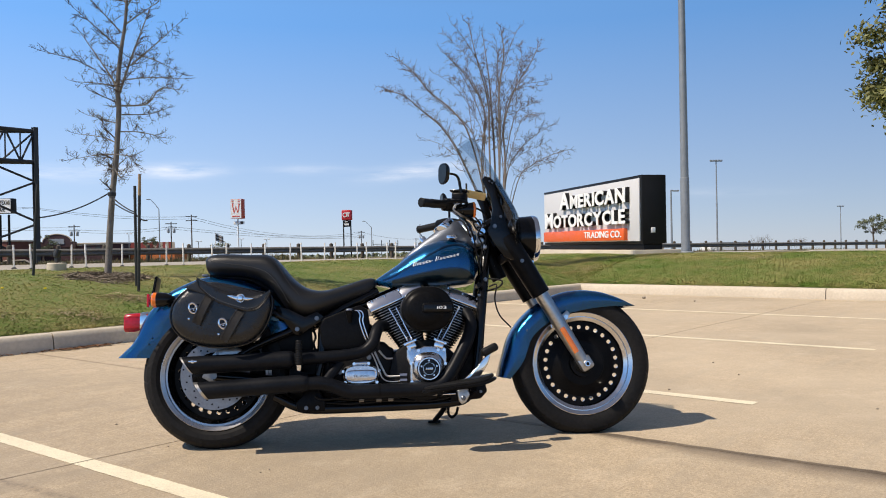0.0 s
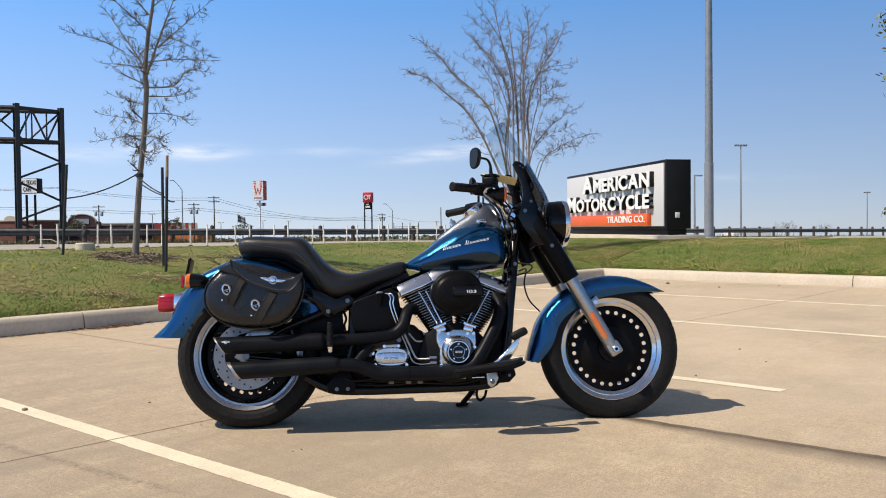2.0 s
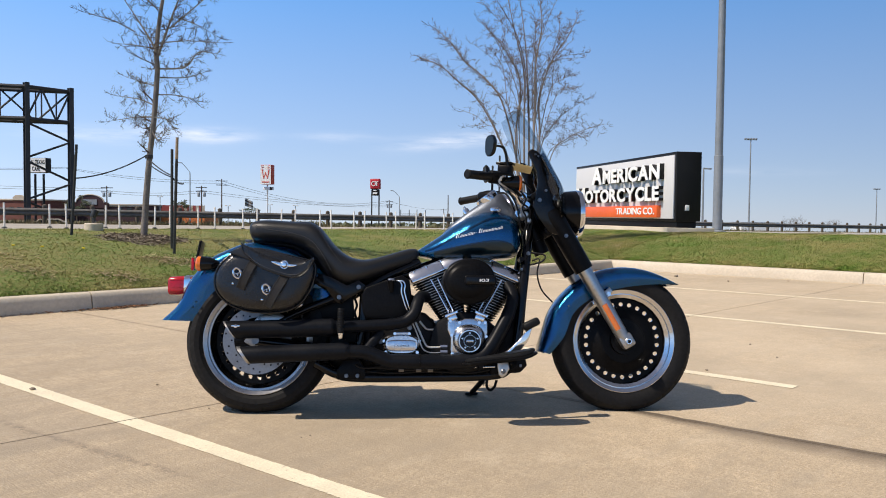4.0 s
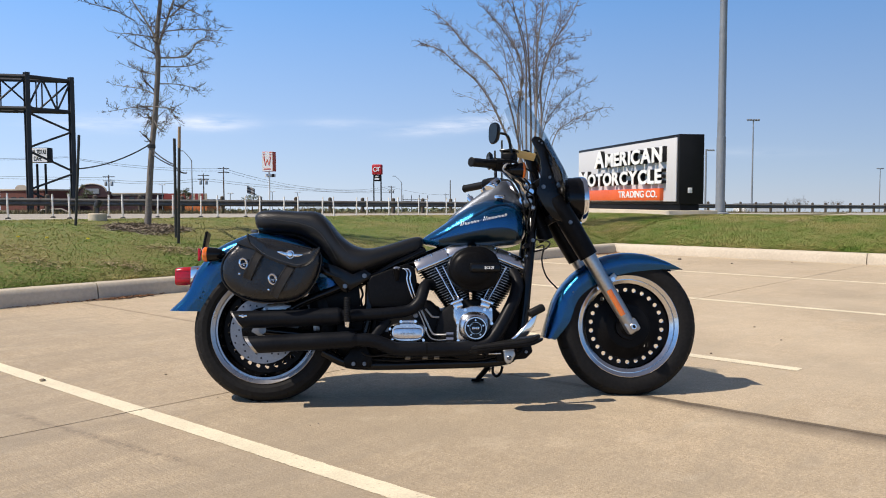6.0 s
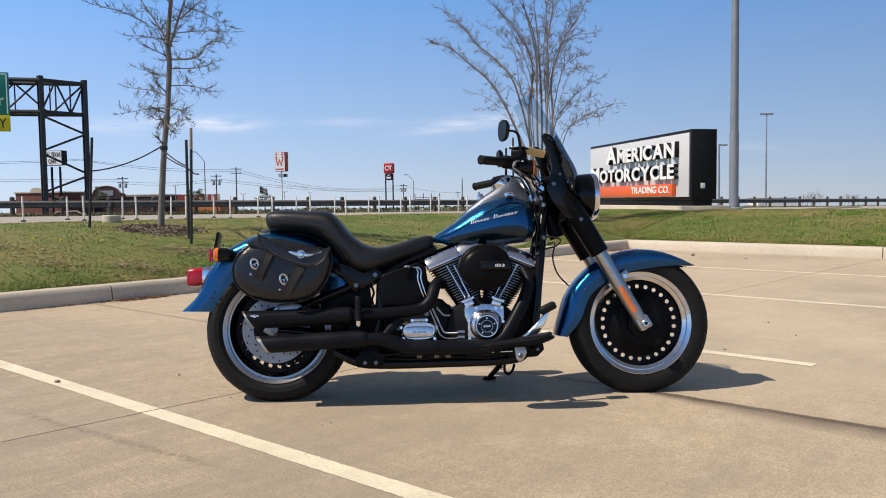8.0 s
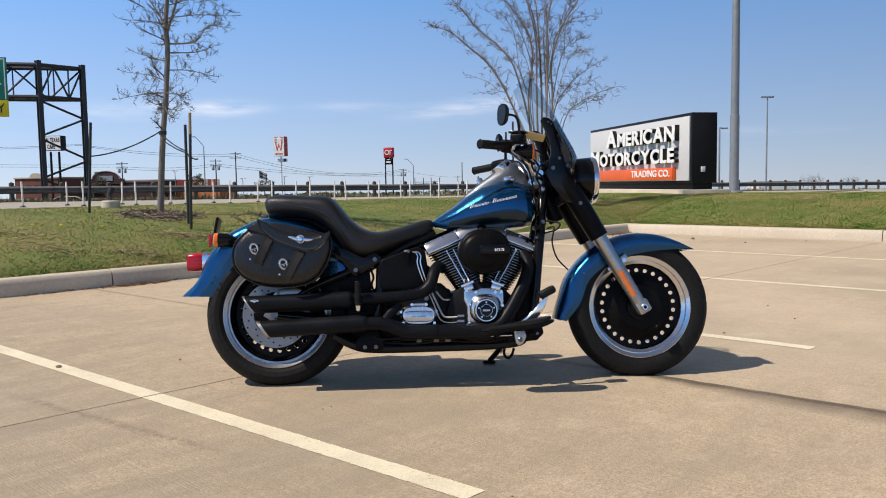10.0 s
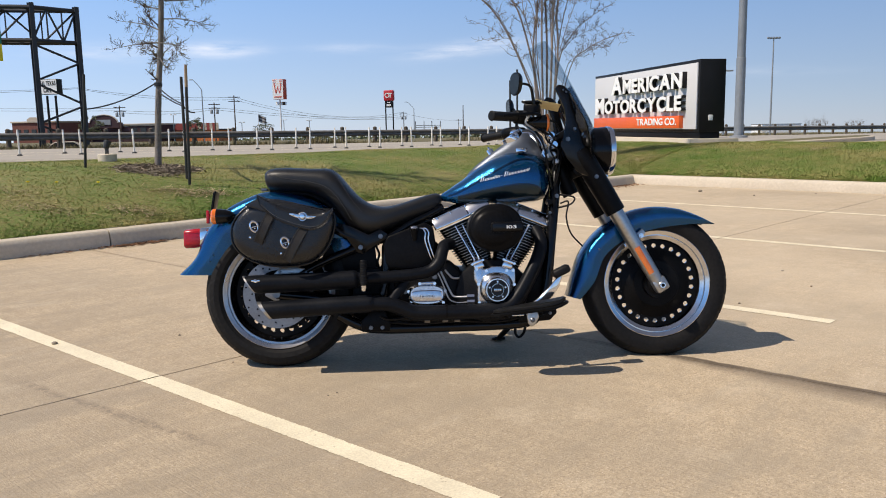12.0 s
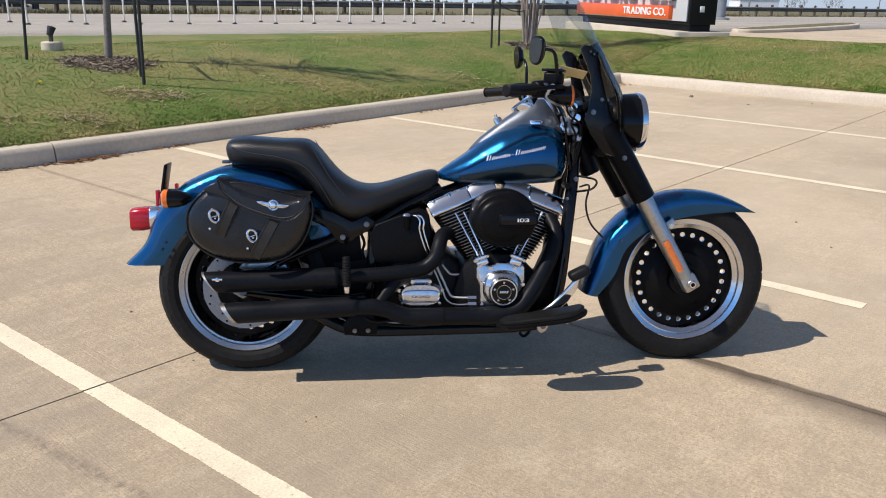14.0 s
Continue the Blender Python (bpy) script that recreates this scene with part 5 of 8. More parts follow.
strap((-1.985, 6.02, 1.29), (-1.84, 6.0, 1.205), 0.03)
strap(s4 - Vector((0, 0, 0.5)), CB + Vector((-0.1, 0, 0.6)), 0.08)
tagged(part("tree_tie", lathe([(0.038, 0), (0.048, 0), (0.048, 0.045), (0.038, 0.045)], tuple(knot - Vector((0.0, 0, 0.06))), "z", 16), M["black_plastic"]), "black tie wrapped round the tree trunk", "strap")

# mulch rings
def mulch(cx, cy, rad, n, seed):
    r = np.random.default_rng(seed)
    v, f = [], []
    for _ in range(n):
        a = r.uniform(0, 6.283)
        d = rad * math.sqrt(r.random()) * (0.85 + 0.55 * noise.noise((math.cos(a) * 1.4, math.sin(a) * 1.4, seed * 3.0)) + 0.12 * r.normal())
        x, y = cx + d * math.cos(a) * 1.25, cy + d * math.sin(a)
        z = ground_z(x, y) + 0.035 * max(0.0, 1 - (d / rad) ** 2) * r.uniform(0.3, 1)
        l, w, b = r.uniform(0.015, 0.065), r.uniform(0.002, 0.0055), r.uniform(0, 6.283)
        ax = np.array((math.cos(b), math.sin(b), r.normal(0, 0.25))) * l
        bx = np.array((-math.sin(b), math.cos(b), r.normal(0, 0.5))) * w
        c = np.array((x, y, z))
        k = len(v)
        v += [tuple(c - ax - bx), tuple(c + ax - bx), tuple(c + ax + bx), tuple(c - ax + bx)]
        f.append((k, k + 1, k + 2, k + 3))
    tagged(mesh_part("mulch_ring", v, f, M["mulch"]), "ring of grey-brown shredded bark mulch under a tree", "mulch", kind="stuff")
mulch(-2.50, 6.60, 0.46, 5500, 1)
mulch(3.05, 11.15, 0.42, 3600, 2)

# landscape lights on concrete pads
def ground_light(x, y, r, h, aim):
    z = ground_z(x, y)
    t = thing("landscape_light", "small black flood light on a round concrete pad in grass", "landscape light", group="landscape lights")
    t.matrix_world = pose(x, y, z, 0, 0, aim)
    part("pad", lathe([(0, -0.05), (r, -0.05), (r, h - 0.012), (r - 0.012, h), (0, h)], axis="z", seg=28), M["kerb"], t, "round concrete pad")
    part("bracket", box(0.022, 0.055, 0.09, (0, 0, h + 0.045), 0.004), M["black_plastic"], t)
    part("lamp_body", rod((-0.016, 0, h + 0.070), (0.018, 0, h + 0.142), 0.034, 0.044, 14, 0.006), M["black_plastic"], t)
    part("visor", rod((0.017, 0, h + 0.140), (0.028, 0, h + 0.165), 0.046, 0.049, 14), M["black_plastic"], t)
ground_light(-3.375, 7.389, 0.118, 0.095, 60)

# flattened dead grass in the turf, and two dandelions
def dead_grass(spots, seed):
    r = np.random.default_rng(seed)
    v, f = [], []
    for cx, cy, rad, n in spots:
        for _ in range(n):
            x, y = cx + r.normal(0, rad * 0.55), cy + r.normal(0, rad * 0.32)
            l, w, b = r.uniform(0.012, 0.042), r.uniform(0.0015, 0.0035), r.uniform(0, 6.283)
            c = np.array((x, y, ground_z(x, y) + r.uniform(0.008, 0.026)))
            ax = np.array((math.cos(b), math.sin(b), r.normal(0, 0.15))) * l
            bx = np.array((-math.sin(b), math.cos(b), r.normal(0, 0.3))) * w
            k = len(v)
            v += [tuple(c - ax - bx), tuple(c + ax - bx), tuple(c + ax + bx), tuple(c - ax + bx)]
            f.append((k, k + 1, k + 2, k + 3))
    tagged(mesh_part("dead_grass", v, f, M["straw"]), "flattened straw-coloured dead grass patches in the turf", "dead grass", kind="stuff")
dead_grass(((-1.85, 5.30, 0.34, 420), (-1.55, 5.45, 0.26, 260), (-2.04, 4.42, 0.26, 260), (-2.75, 4.10, 0.34, 260), (-3.3, 4.6, 0.4, 180), (1.6, 8.0, 0.45, 260), (4.6, 10.9, 0.5, 240), (-0.4, 6.6, 0.5, 240), (7.4, 9.8, 0.4, 200)), 14)
for x, y in ((-3.30, 4.96), (-2.69, 5.21), (-3.05, 5.05)):
    dn = thing("dandelion", "small yellow dandelion flower in the turf", "flower", pose(x, y, ground_z(x, y)), "dandelions")
    part("stem", rod((0, 0, -0.01), (0.004, 0, 0.035), 0.0025, 0.002, 6), M["blade"], dn)
    part("flower_head", lathe([(0, -0.006), (0.010, -0.003), (0.019, 0.004), (0.016, 0.010), (0, 0.012)], (0.004, 0, 0.038), "z", 12), M["sign_yellow"], dn, "bright yellow head")

# ---- the motorcycle's materials ----
def flake_paint(name, a, b, rough=0.28):
    """Metallic lacquer: fine flakes under a clear coat."""
    m = mat(name, a, b, rough, 0.75, scale=3, fine=900, coat=0.6, spread=0.35, spec=0.3)
    n, l = m.node_tree.nodes, m.node_tree.links
    vor, bmp, tc = n.new("ShaderNodeTexVoronoi"), n.new("ShaderNodeBump"), n.new("ShaderNodeTexCoord")
    vor.inputs["Scale"].default_value = 700
    bmp.inputs["Strength"].default_value, bmp.inputs["Distance"].default_value = 0.12, 0.002
    l.new(tc.outputs["Object"], vor.inputs["Vector"])
    l.new(vor.outputs["Distance"], bmp.inputs["Height"])
    l.new(bmp.outputs["Normal"], n["Principled BSDF"].inputs["Normal"])
    return m


M["blue"] = flake_paint("teal_blue_lacquer", (0.0005, 0.054, 0.148), (0.001, 0.090, 0.225), 0.22)
M["slate"] = flake_paint("slate_lacquer", (0.006, 0.022, 0.036), (0.011, 0.034, 0.050), 0.35)
M["deep_blue"] = flake_paint("deep_blue_lacquer", (0.0005, 0.014, 0.045), (0.001, 0.022, 0.062), 0.25)
M["silver_paint"] = flake_paint("silver_lacquer", (0.095, 0.108, 0.132), (0.125, 0.140, 0.165), 0.42)
M["black_gloss"] = mat("black_gloss", (0.003, 0.003, 0.0035), (0.006, 0.006, 0.0065), 0.16, scale=6, coat=0.0, rough_var=0.05, spec=0.26)
M["black_satin"] = mat("black_satin", (0.0035, 0.0035, 0.0039), (0.0065, 0.0065, 0.007), 0.36, scale=8, fine=120, bump=0.03, rough_var=0.06, spec=0.09)
M["exhaust"] = mat("matt_black_exhaust", (0.0045, 0.0053, 0.0072), (0.008, 0.0090, 0.0115), 0.42, 0.0, scale=7, fine=90, bump=0.04, rough_var=0.1, spec=0.13)
M["leather"] = mat("black_leather", (0.0055, 0.0060, 0.0070), (0.0115, 0.0120, 0.0135), 0.28, scale=7, fine=230, bump=0.16, rough_var=0.14, spec=0.5)
M["vinyl"] = mat("black_vinyl", (0.0070, 0.0075, 0.0085), (0.0110, 0.0115, 0.0125), 0.42, scale=5, fine=260, bump=0.14, rough_var=0.10, spec=0.42)
M["thread"] = mat("stitching", (0.05, 0.05, 0.05), (0.08, 0.08, 0.08), 0.7)
M["chrome"] = mat("chrome", (0.80, 0.81, 0.83), (0.74, 0.75, 0.77), 0.07, 1.0, scale=8, fine=30, rough_var=0.03)
M["alu"] = mat("polished_aluminium", (0.72, 0.72, 0.73), (0.62, 0.62, 0.63), 0.20, 1.0, scale=9, fine=60, rough_var=0.07)
M["brushed"] = mat("brushed_aluminium", (0.50, 0.49, 0.475), (0.40, 0.395, 0.385), 0.38, 1.0, scale=5, fine=90, bump=0.02, rough_var=0.08)
M["rotor"] = mat("rotor_steel", (0.25, 0.265, 0.285), (0.20, 0.21, 0.23), 0.45, 0.9, scale=9, fine=140, rough_var=0.08)
M["rubber"] = mat("tyre_rubber", (0.007, 0.0068, 0.0067), (0.013, 0.0123, 0.0118), 0.68, scale=5, fine=70, bump=0.08, rough_var=0.1, spec=0.2)
M["soft_rubber"] = mat("black_rubber", (0.006, 0.006, 0.006), (0.010, 0.010, 0.010), 0.5, scale=9, fine=90, bump=0.05, spec=0.2)
M["engine"] = mat("engine_black", (0.006, 0.006, 0.0065), (0.011, 0.011, 0.0115), 0.5, scale=12, fine=150, bump=0.08, spec=0.12)
M["fin_edge"] = mat("machined_fin_edge", (0.55, 0.55, 0.56), (0.26, 0.26, 0.27), 0.32, 1.0, scale=14, fine=40, rough_var=0.1)
M["rocker"] = mat("rocker_chrome", (0.80, 0.80, 0.82), (0.72, 0.72, 0.74), 0.17, 1.0, scale=9, fine=40, rough_var=0.06)
M["cover"] = mat("polished_cover", (0.68, 0.685, 0.70), (0.56, 0.565, 0.58), 0.24, 1.0, scale=10, fine=50, rough_var=0.06)
M["rim"] = mat("rim_aluminium", (0.66, 0.66, 0.67), (0.58, 0.58, 0.59), 0.15, 1.0, scale=6, fine=60, rough_var=0.07)
M["numeral"] = mat("pale_numeral", (0.75, 0.75, 0.75), (0.66, 0.66, 0.66), 0.5)
M["rear_rim"] = mat("satin_rim", (0.46, 0.46, 0.47), (0.38, 0.38, 0.39), 0.30, 1.0, scale=6, fine=60, rough_var=0.06)
M["seam"] = mat("black_seam", (0.022, 0.022, 0.024), (0.035, 0.035, 0.037), 0.6)
M["strap_leather"] = mat("worn_strap_leather", (0.016, 0.0145, 0.0135), (0.032, 0.029, 0.026), 0.5, scale=12, fine=200, bump=0.2, rough_var=0.1, spec=0.3)
M["bolt"] = mat("zinc_bolt", (0.22, 0.22, 0.225), (0.15, 0.15, 0.155), 0.35, 1.0)
M["red_lens"] = mat("red_lens", (0.46, 0.004, 0.016), (0.34, 0.003, 0.010), 0.25, scale=20, fine=120, coat=0.3, spec=0.4)
M["amber_lens"] = mat("amber_lens", (0.85, 0.20, 0.015), (0.72, 0.14, 0.01), 0.15, scale=20, fine=120, coat=0.8)
M["amber_reflector"] = mat("amber_reflector", (0.80, 0.22, 0.05), (0.65, 0.15, 0.03), 0.25, scale=30, fine=200)
M["paper"] = mat("manila_paper", (0.72, 0.56, 0.26), (0.64, 0.49, 0.22), 0.8, scale=8)
M["dark_mirror"] = mat("dark_mirror", (0.10, 0.085, 0.07), (0.08, 0.068, 0.057), 0.06, 1.0)
M["hose"] = mat("cable_black", (0.005, 0.005, 0.0055), (0.008, 0.008, 0.0085), 0.5, spec=0.2)


def glass_mat(name, tint, rough=0.02, graze=0.20):
    m = bpy.data.materials.new(name)
    m.use_nodes = True
    n, l = m.node_tree.nodes, m.node_tree.links
    n.clear()
    out, tr, gl, mix, fr = (n.new("ShaderNode" + k) for k in ("OutputMaterial", "BsdfTransparent", "BsdfGlossy", "MixShader", "LayerWeight"))
    tr.inputs["Color"].default_value = (*tint, 1)
    gl.inputs["Roughness"].default_value = rough
    fr.inputs["Blend"].default_value = 0.5
    pw, sc = n.new("ShaderNodeMath"), n.new("ShaderNodeMapRange")
    pw.operation = "POWER"
    pw.inputs[1].default_value = 5.0
    sc.inputs["To Min"].default_value, sc.inputs["To Max"].default_value = 0.03, graze
    l.new(fr.outputs["Facing"], pw.inputs[0])
    l.new(pw.outputs[0], sc.inputs["Value"])
    l.new(sc.outputs["Result"], mix.inputs["Fac"])
    l.new(tr.outputs["BSDF"], mix.inputs[1])
    l.new(gl.outputs["BSDF"], mix.inputs[2])
    l.new(mix.outputs["Shader"], out.inputs["Surface"])
    return m


M["shield"] = glass_mat("clear_polycarbonate", (0.85, 0.875, 0.89), 0.02, 0.30)
M["shield_dark"] = glass_mat("smoked_polycarbonate", (0.16, 0.175, 0.195), 0.03, 0.10)
M["lens_glass"] = glass_mat("headlamp_glass", (0.9, 0.92, 0.95))

# ---- the motorcycle, upright in its own frame: x ahead, y to its left, z up ----
MC = thing("motorcycle", "teal-blue cruiser motorcycle with black exhausts and leather saddlebag, on stand", "motorcycle", pose(0, 0, 0.0, -8, 0, 0))
FW, RW, TR = (1.655, 0.306), (0.035, 0.306), 0.3195


def P(name, bm, m, parent=None, label="", smooth=40):
    return part(name, bm, M[m] if isinstance(m, str) else m, parent or MC, label, smooth)


def bolt(x, y, z, r=0.008, parent=None, m="bolt"):
    ob = P("bolt", lathe([(0, -0.006), (r * 0.55, -0.006), (r * 0.6, -0.003), (r * 0.92, -0.003), (r, 0), (r, 0.004)], (x, y, z), "y", 10), m, parent)
    return ob


def wheel(name, cx, cz, hw, rim_y, label, rim="rim"):
    """Tyre with cut shoulders, polished rim, pressed black disc with a ring of holes."""
    w = P(name, lathe([(0.149, rim_y + 0.036), (0.149, rim_y + 0.026), (0.105, rim_y + 0.004), (0.098, rim_y - 0.004), (0.062, rim_y - 0.006), (0.060, rim_y - 0.03), (0, rim_y - 0.03)], (cx, 0, cz), "y", 72), "black_satin", label=label)
    g = 0.0 if rim == "rim" else 1.0          # the rear rim is broader
    half = [(0.220 + 0.005 * g, 0.80), (0.229 + 0.006 * g, 0.86), (0.247 + 0.005 * g, 0.97), (0.272, 1.0), (0.292, 0.93), (0.3045, 0.78), (0.3125, 0.58), (0.3172, 0.34), (TR, 0.12)]
    prof = [(r, -hw * y) for r, y in half] + [(r, hw * y) for r, y in reversed(half)]
    seg = 288
    rings = []
    for k in range(seg):
        a = 2 * math.pi * k / seg
        ring = []
        for j, (r, y) in enumerate(prof):
            tw = a + (0.10 * abs(y) / hw if 4 <= j <= 13 else 0)
            cut = 0.0034 if (k % 12 == 0 and j in (4, 5, 6, 11, 12, 13)) else 0.0
            ring.append(Vector((cx + (r - cut) * math.cos(tw), y, cz + (r - cut) * math.sin(tw))))
        rings.append(ring)
    bm = loft(rings + [rings[0]], close=False, cap=False)
    bmesh.ops.remove_doubles(bm, verts=bm.verts, dist=1e-5)
    P("tyre", bm, "rubber", w, smooth=24)
    for s in (-1, 1):
        y = abs(rim_y)
        lip = hw * 0.915
        inner = [(0.1935, s * (lip - 0.0225)), (0.1922, s * (lip - 0.026))] if rim == "rim" else [(0.2080, s * (lip - 0.0135)), (0.2072, s * (lip - 0.018))]
        P("rim", lathe([(r + 0.0055 * g, y_) for r, y_ in ((0.221, s * (hw * 0.78)), (0.2295, s * (hw * 0.86)), (0.2305, s * (lip - 0.001)), (0.2285, s * lip))] + [(r + 0.0055 * g, y_) for r, y_ in ((0.2125, s * (lip - 0.007)), (0.2122, s * (lip - 0.020)), (0.2088, s * (lip - 0.020)), (0.2082, s * (lip - 0.0125)))] + inner, (cx, 0, cz), "y", 96), rim, w, "polished aluminium rim", 25)
        P("rim_barrel", lathe([(inner[-1][0], inner[-1][1]), (0.1915, s * (y - 0.012)), (0.1895, s * (y - 0.03))], (cx, 0, cz), "y", 72), "black_gloss", w, "black barrel behind the rim", 25)
    # outer band of the disc, pierced by a ring of round holes, each with a bright lip
    n, yf, yb = 26, rim_y + 0.0265, rim_y + 0.0365
    bm = bmesh.new()
    lips = []
    for k in range(n):
        a0, a1 = 2 * math.pi * k / n, 2 * math.pi * (k + 1) / n
        am = (a0 + a1) / 2
        hx, hz = cx + 0.164 * math.cos(am), cz + 0.164 * math.sin(am)
        lips.append((hx, hz))
        edge = [(0.149, a0 + (a1 - a0) * q / 4) for q in range(4)] + [(0.149 + 0.0105 * q, a1) for q in range(4)] + [(0.191, a1 - (a1 - a0) * q / 4) for q in range(4)] + [(0.191 - 0.0105 * q, a0) for q in range(4)]
        loops = []
        for y in (yf, yb):
            outer = [bm.verts.new((cx + r * math.cos(a), y, cz + r * math.sin(a))) for r, a in edge]
            inner = []
            for v in outer:
                d = Vector((v.co.x - hx, 0, v.co.z - hz)).normalized() * 0.0098
                inner.append(bm.verts.new((hx + d.x, y, hz + d.z)))
            for q in range(16):
                bm.faces.new((outer[q], outer[(q + 1) % 16], inner[(q + 1) % 16], inner[q]))
            loops.append(inner)
        for q in range(16):
            bm.faces.new((loops[0][q], loops[0][(q + 1) % 16], loops[1][(q + 1) % 16], loops[1][q]))
    bmesh.ops.remove_doubles(bm, verts=bm.verts, dist=1e-5)
    P("pierced_band", bm, "black_satin", w)
    first = None
    for hx, hz in lips:
        if first is None:
            first = P("hole_lip", lathe([(0.0088, 0.009), (0.0090, -0.001), (0.0098, -0.0016), (0.0107, 0.0005)], (0, 0, 0), "y", 14), "chrome", w)
            ob = first
        else:
            ob = new("hole_lip", first.data)
            ob.parent = w
        ob.location = (hx, yf, hz)
    return w


fw = wheel("front_wheel", *FW, 0.070, -0.046, "black disc wheel with polished rim and ring of holes")
rw = wheel("rear_wheel", *RW, 0.098, -0.056, "black disc wheel with polished rim and ring of holes", "rear_rim")
P("hub", lathe([(0, -0.115), (0.02, -0.115), (0.024, -0.105), (0.03, -0.09), (0.045, -0.08), (0.055, -0.06)], (FW[0], 0, FW[1]), "y", 32), "black_satin", fw)
P("sprocket", lathe([(0.0, 0.075), (0.165, 0.075), (0.169, 0.080), (0.169, 0.105), (0.165, 0.110), (0, 0.110)], (RW[0], 0, RW[1]), "y", 64), "black_satin", rw, "black belt sprocket")
P("hub", rod((RW[0], -0.16, RW[1]), (RW[0], 0.16, RW[1]), 0.016), "bolt", rw)

# rear brake: drilled rotor and caliper
ro = P("brake_rotor", lathe([(0.098, -0.112), (0.146, -0.112), (0.146, -0.106), (0.098, -0.106), (0.098, -0.112)], (RW[0], 0, RW[1]), "y", 72), "rotor", label="drilled grey steel brake rotor")
for a in np.arange(0, 6.28, 1.047):
    P("carrier_arm", box(0.05, 0.006, 0.018, (RW[0] + 0.08 * math.cos(a), -0.108, RW[1] + 0.08 * math.sin(a)), 0.002, (0, -math.degrees(a), 0)), "black_satin", ro)
# black discs laid on the rotor face for the shade inside its holes
dh = None
for k in range(30):
    a = 2 * math.pi * k / 30
    rr = (0.108, 0.122, 0.136)[k % 3]
    if dh is None:
        dh = P("hole_disc", lathe([(0, -0.0008), (0.004, -0.0008), (0.0042, 0.001)], (0, 0, 0), "y", 8), "black_satin", ro)
        ob = dh
    else:
        ob = new("hole_disc", dh.data)
        ob.parent = ro
    ob.location = (RW[0] + rr * math.cos(a), -0.1123, RW[1] + rr * math.sin(a))
ca = P("brake_caliper", plate([(0.02, 0.385), (0.05, 0.415), (0.12, 0.425), (0.185, 0.40), (0.20, 0.375), (0.15, 0.365), (0.08, 0.37)], -0.15, -0.095, 0.008), "brushed", label="brushed grey brake caliper")
bolt(0.05, -0.152, 0.398, 0.007, ca), bolt(0.16, -0.152, 0.39, 0.007, ca)
P("caliper_bracket", plate([(-0.02, 0.30), (0.03, 0.27), (0.07, 0.30), (0.10, 0.38), (0.04, 0.39)], -0.125, -0.115, 0.003), "rotor")


def fender(name, outer, inner, half, thick, m, power=2.6, n=20):
    """A fender: sections that arch over the wheel from skirt to skirt, with thickness."""
    o, i_ = curve_pts([(x, 0, z) for x, z in outer], 6), curve_pts([(x, 0, z) for x, z in inner], 6)
    k = min(len(o), len(i_))
    o = [o[round(q * (len(o) - 1) / (k - 1))] for q in range(k)]
    i_ = [i_[round(q * (len(i_) - 1) / (k - 1))] for q in range(k)]
    rings = []
    for q, (a, b) in enumerate(zip(o, i_)):
        h = half(q / (k - 1)) if callable(half) else half
        row, back = [], []
        for e in range(n + 1):
            th = math.pi * e / n
            c, s = math.cos(th), math.sin(th)
            y = h * math.copysign(abs(c) ** (2 / power), c)
            f = abs(s) ** (2 / power)
            f = f * 0.62 + 0.38 * min(1.0, e / 2.0, (n - e) / 2.0)
            y *= 1 - 0.15 * (1 - f) ** 2          # the skirt tucks in towards its edge
            row.append(Vector((b.x + (a.x - b.x) * f, y, b.z + (a.z - b.z) * f)))
            y2, f2 = y * (1 - thick / h), max(0.0, f - thick / max((a - b).length, 0.02))
            back.append(Vector((b.x + (a.x - b.x) * f2, y2, b.z + (a.z - b.z) * f2)))
        rings.append(row + back[::-1])
    return P(name, loft(rings), m, smooth=50)


ff = fender("front_fender", [(1.268, 0.260), (1.289, 0.335), (1.332, 0.450), (1.418, 0.550), (1.53, 0.616), (1.64, 0.640), (1.75, 0.632), (1.84, 0.600), (1.905, 0.560)],
            [(1.318, 0.246), (1.382, 0.325), (1.420, 0.418), (1.478, 0.475), (1.56, 0.520), (1.65, 0.543), (1.74, 0.555), (1.83, 0.560), (1.903, 0.557)], 0.088, 0.004, "blue")
rf_ = fender("rear_fender", [(-0.392, 0.392), (-0.322, 0.464), (-0.276, 0.567), (-0.195, 0.660), (-0.110, 0.708), (-0.020, 0.738), (0.080, 0.736), (0.20, 0.700), (0.31, 0.615), (0.37, 0.52)],
             [(-0.245, 0.388), (-0.205, 0.440), (-0.165, 0.500), (-0.11, 0.550), (-0.04, 0.590), (0.03, 0.605), (0.10, 0.60), (0.18, 0.575), (0.24, 0.53), (0.28, 0.46)], lambda t: 0.106 + 0.01 * t, 0.004, "blue", 3.0)
for x, z in ((-0.245, 0.447), (-0.232, 0.472)):
    bolt(x, -0.106, z, 0.004, rf_, "slate")
for x, z in ((1.40, 0.46), (1.50, 0.55), (1.53, 0.575)):
    bolt(x, -0.089, z, 0.004, ff, "bolt")
P("fender_strut", plate([(0.20, 0.56), (0.24, 0.535), (0.30, 0.53), (0.345, 0.545), (0.33, 0.565), (0.25, 0.585)], -0.135, -0.118, 0.004), "blue", rf_)

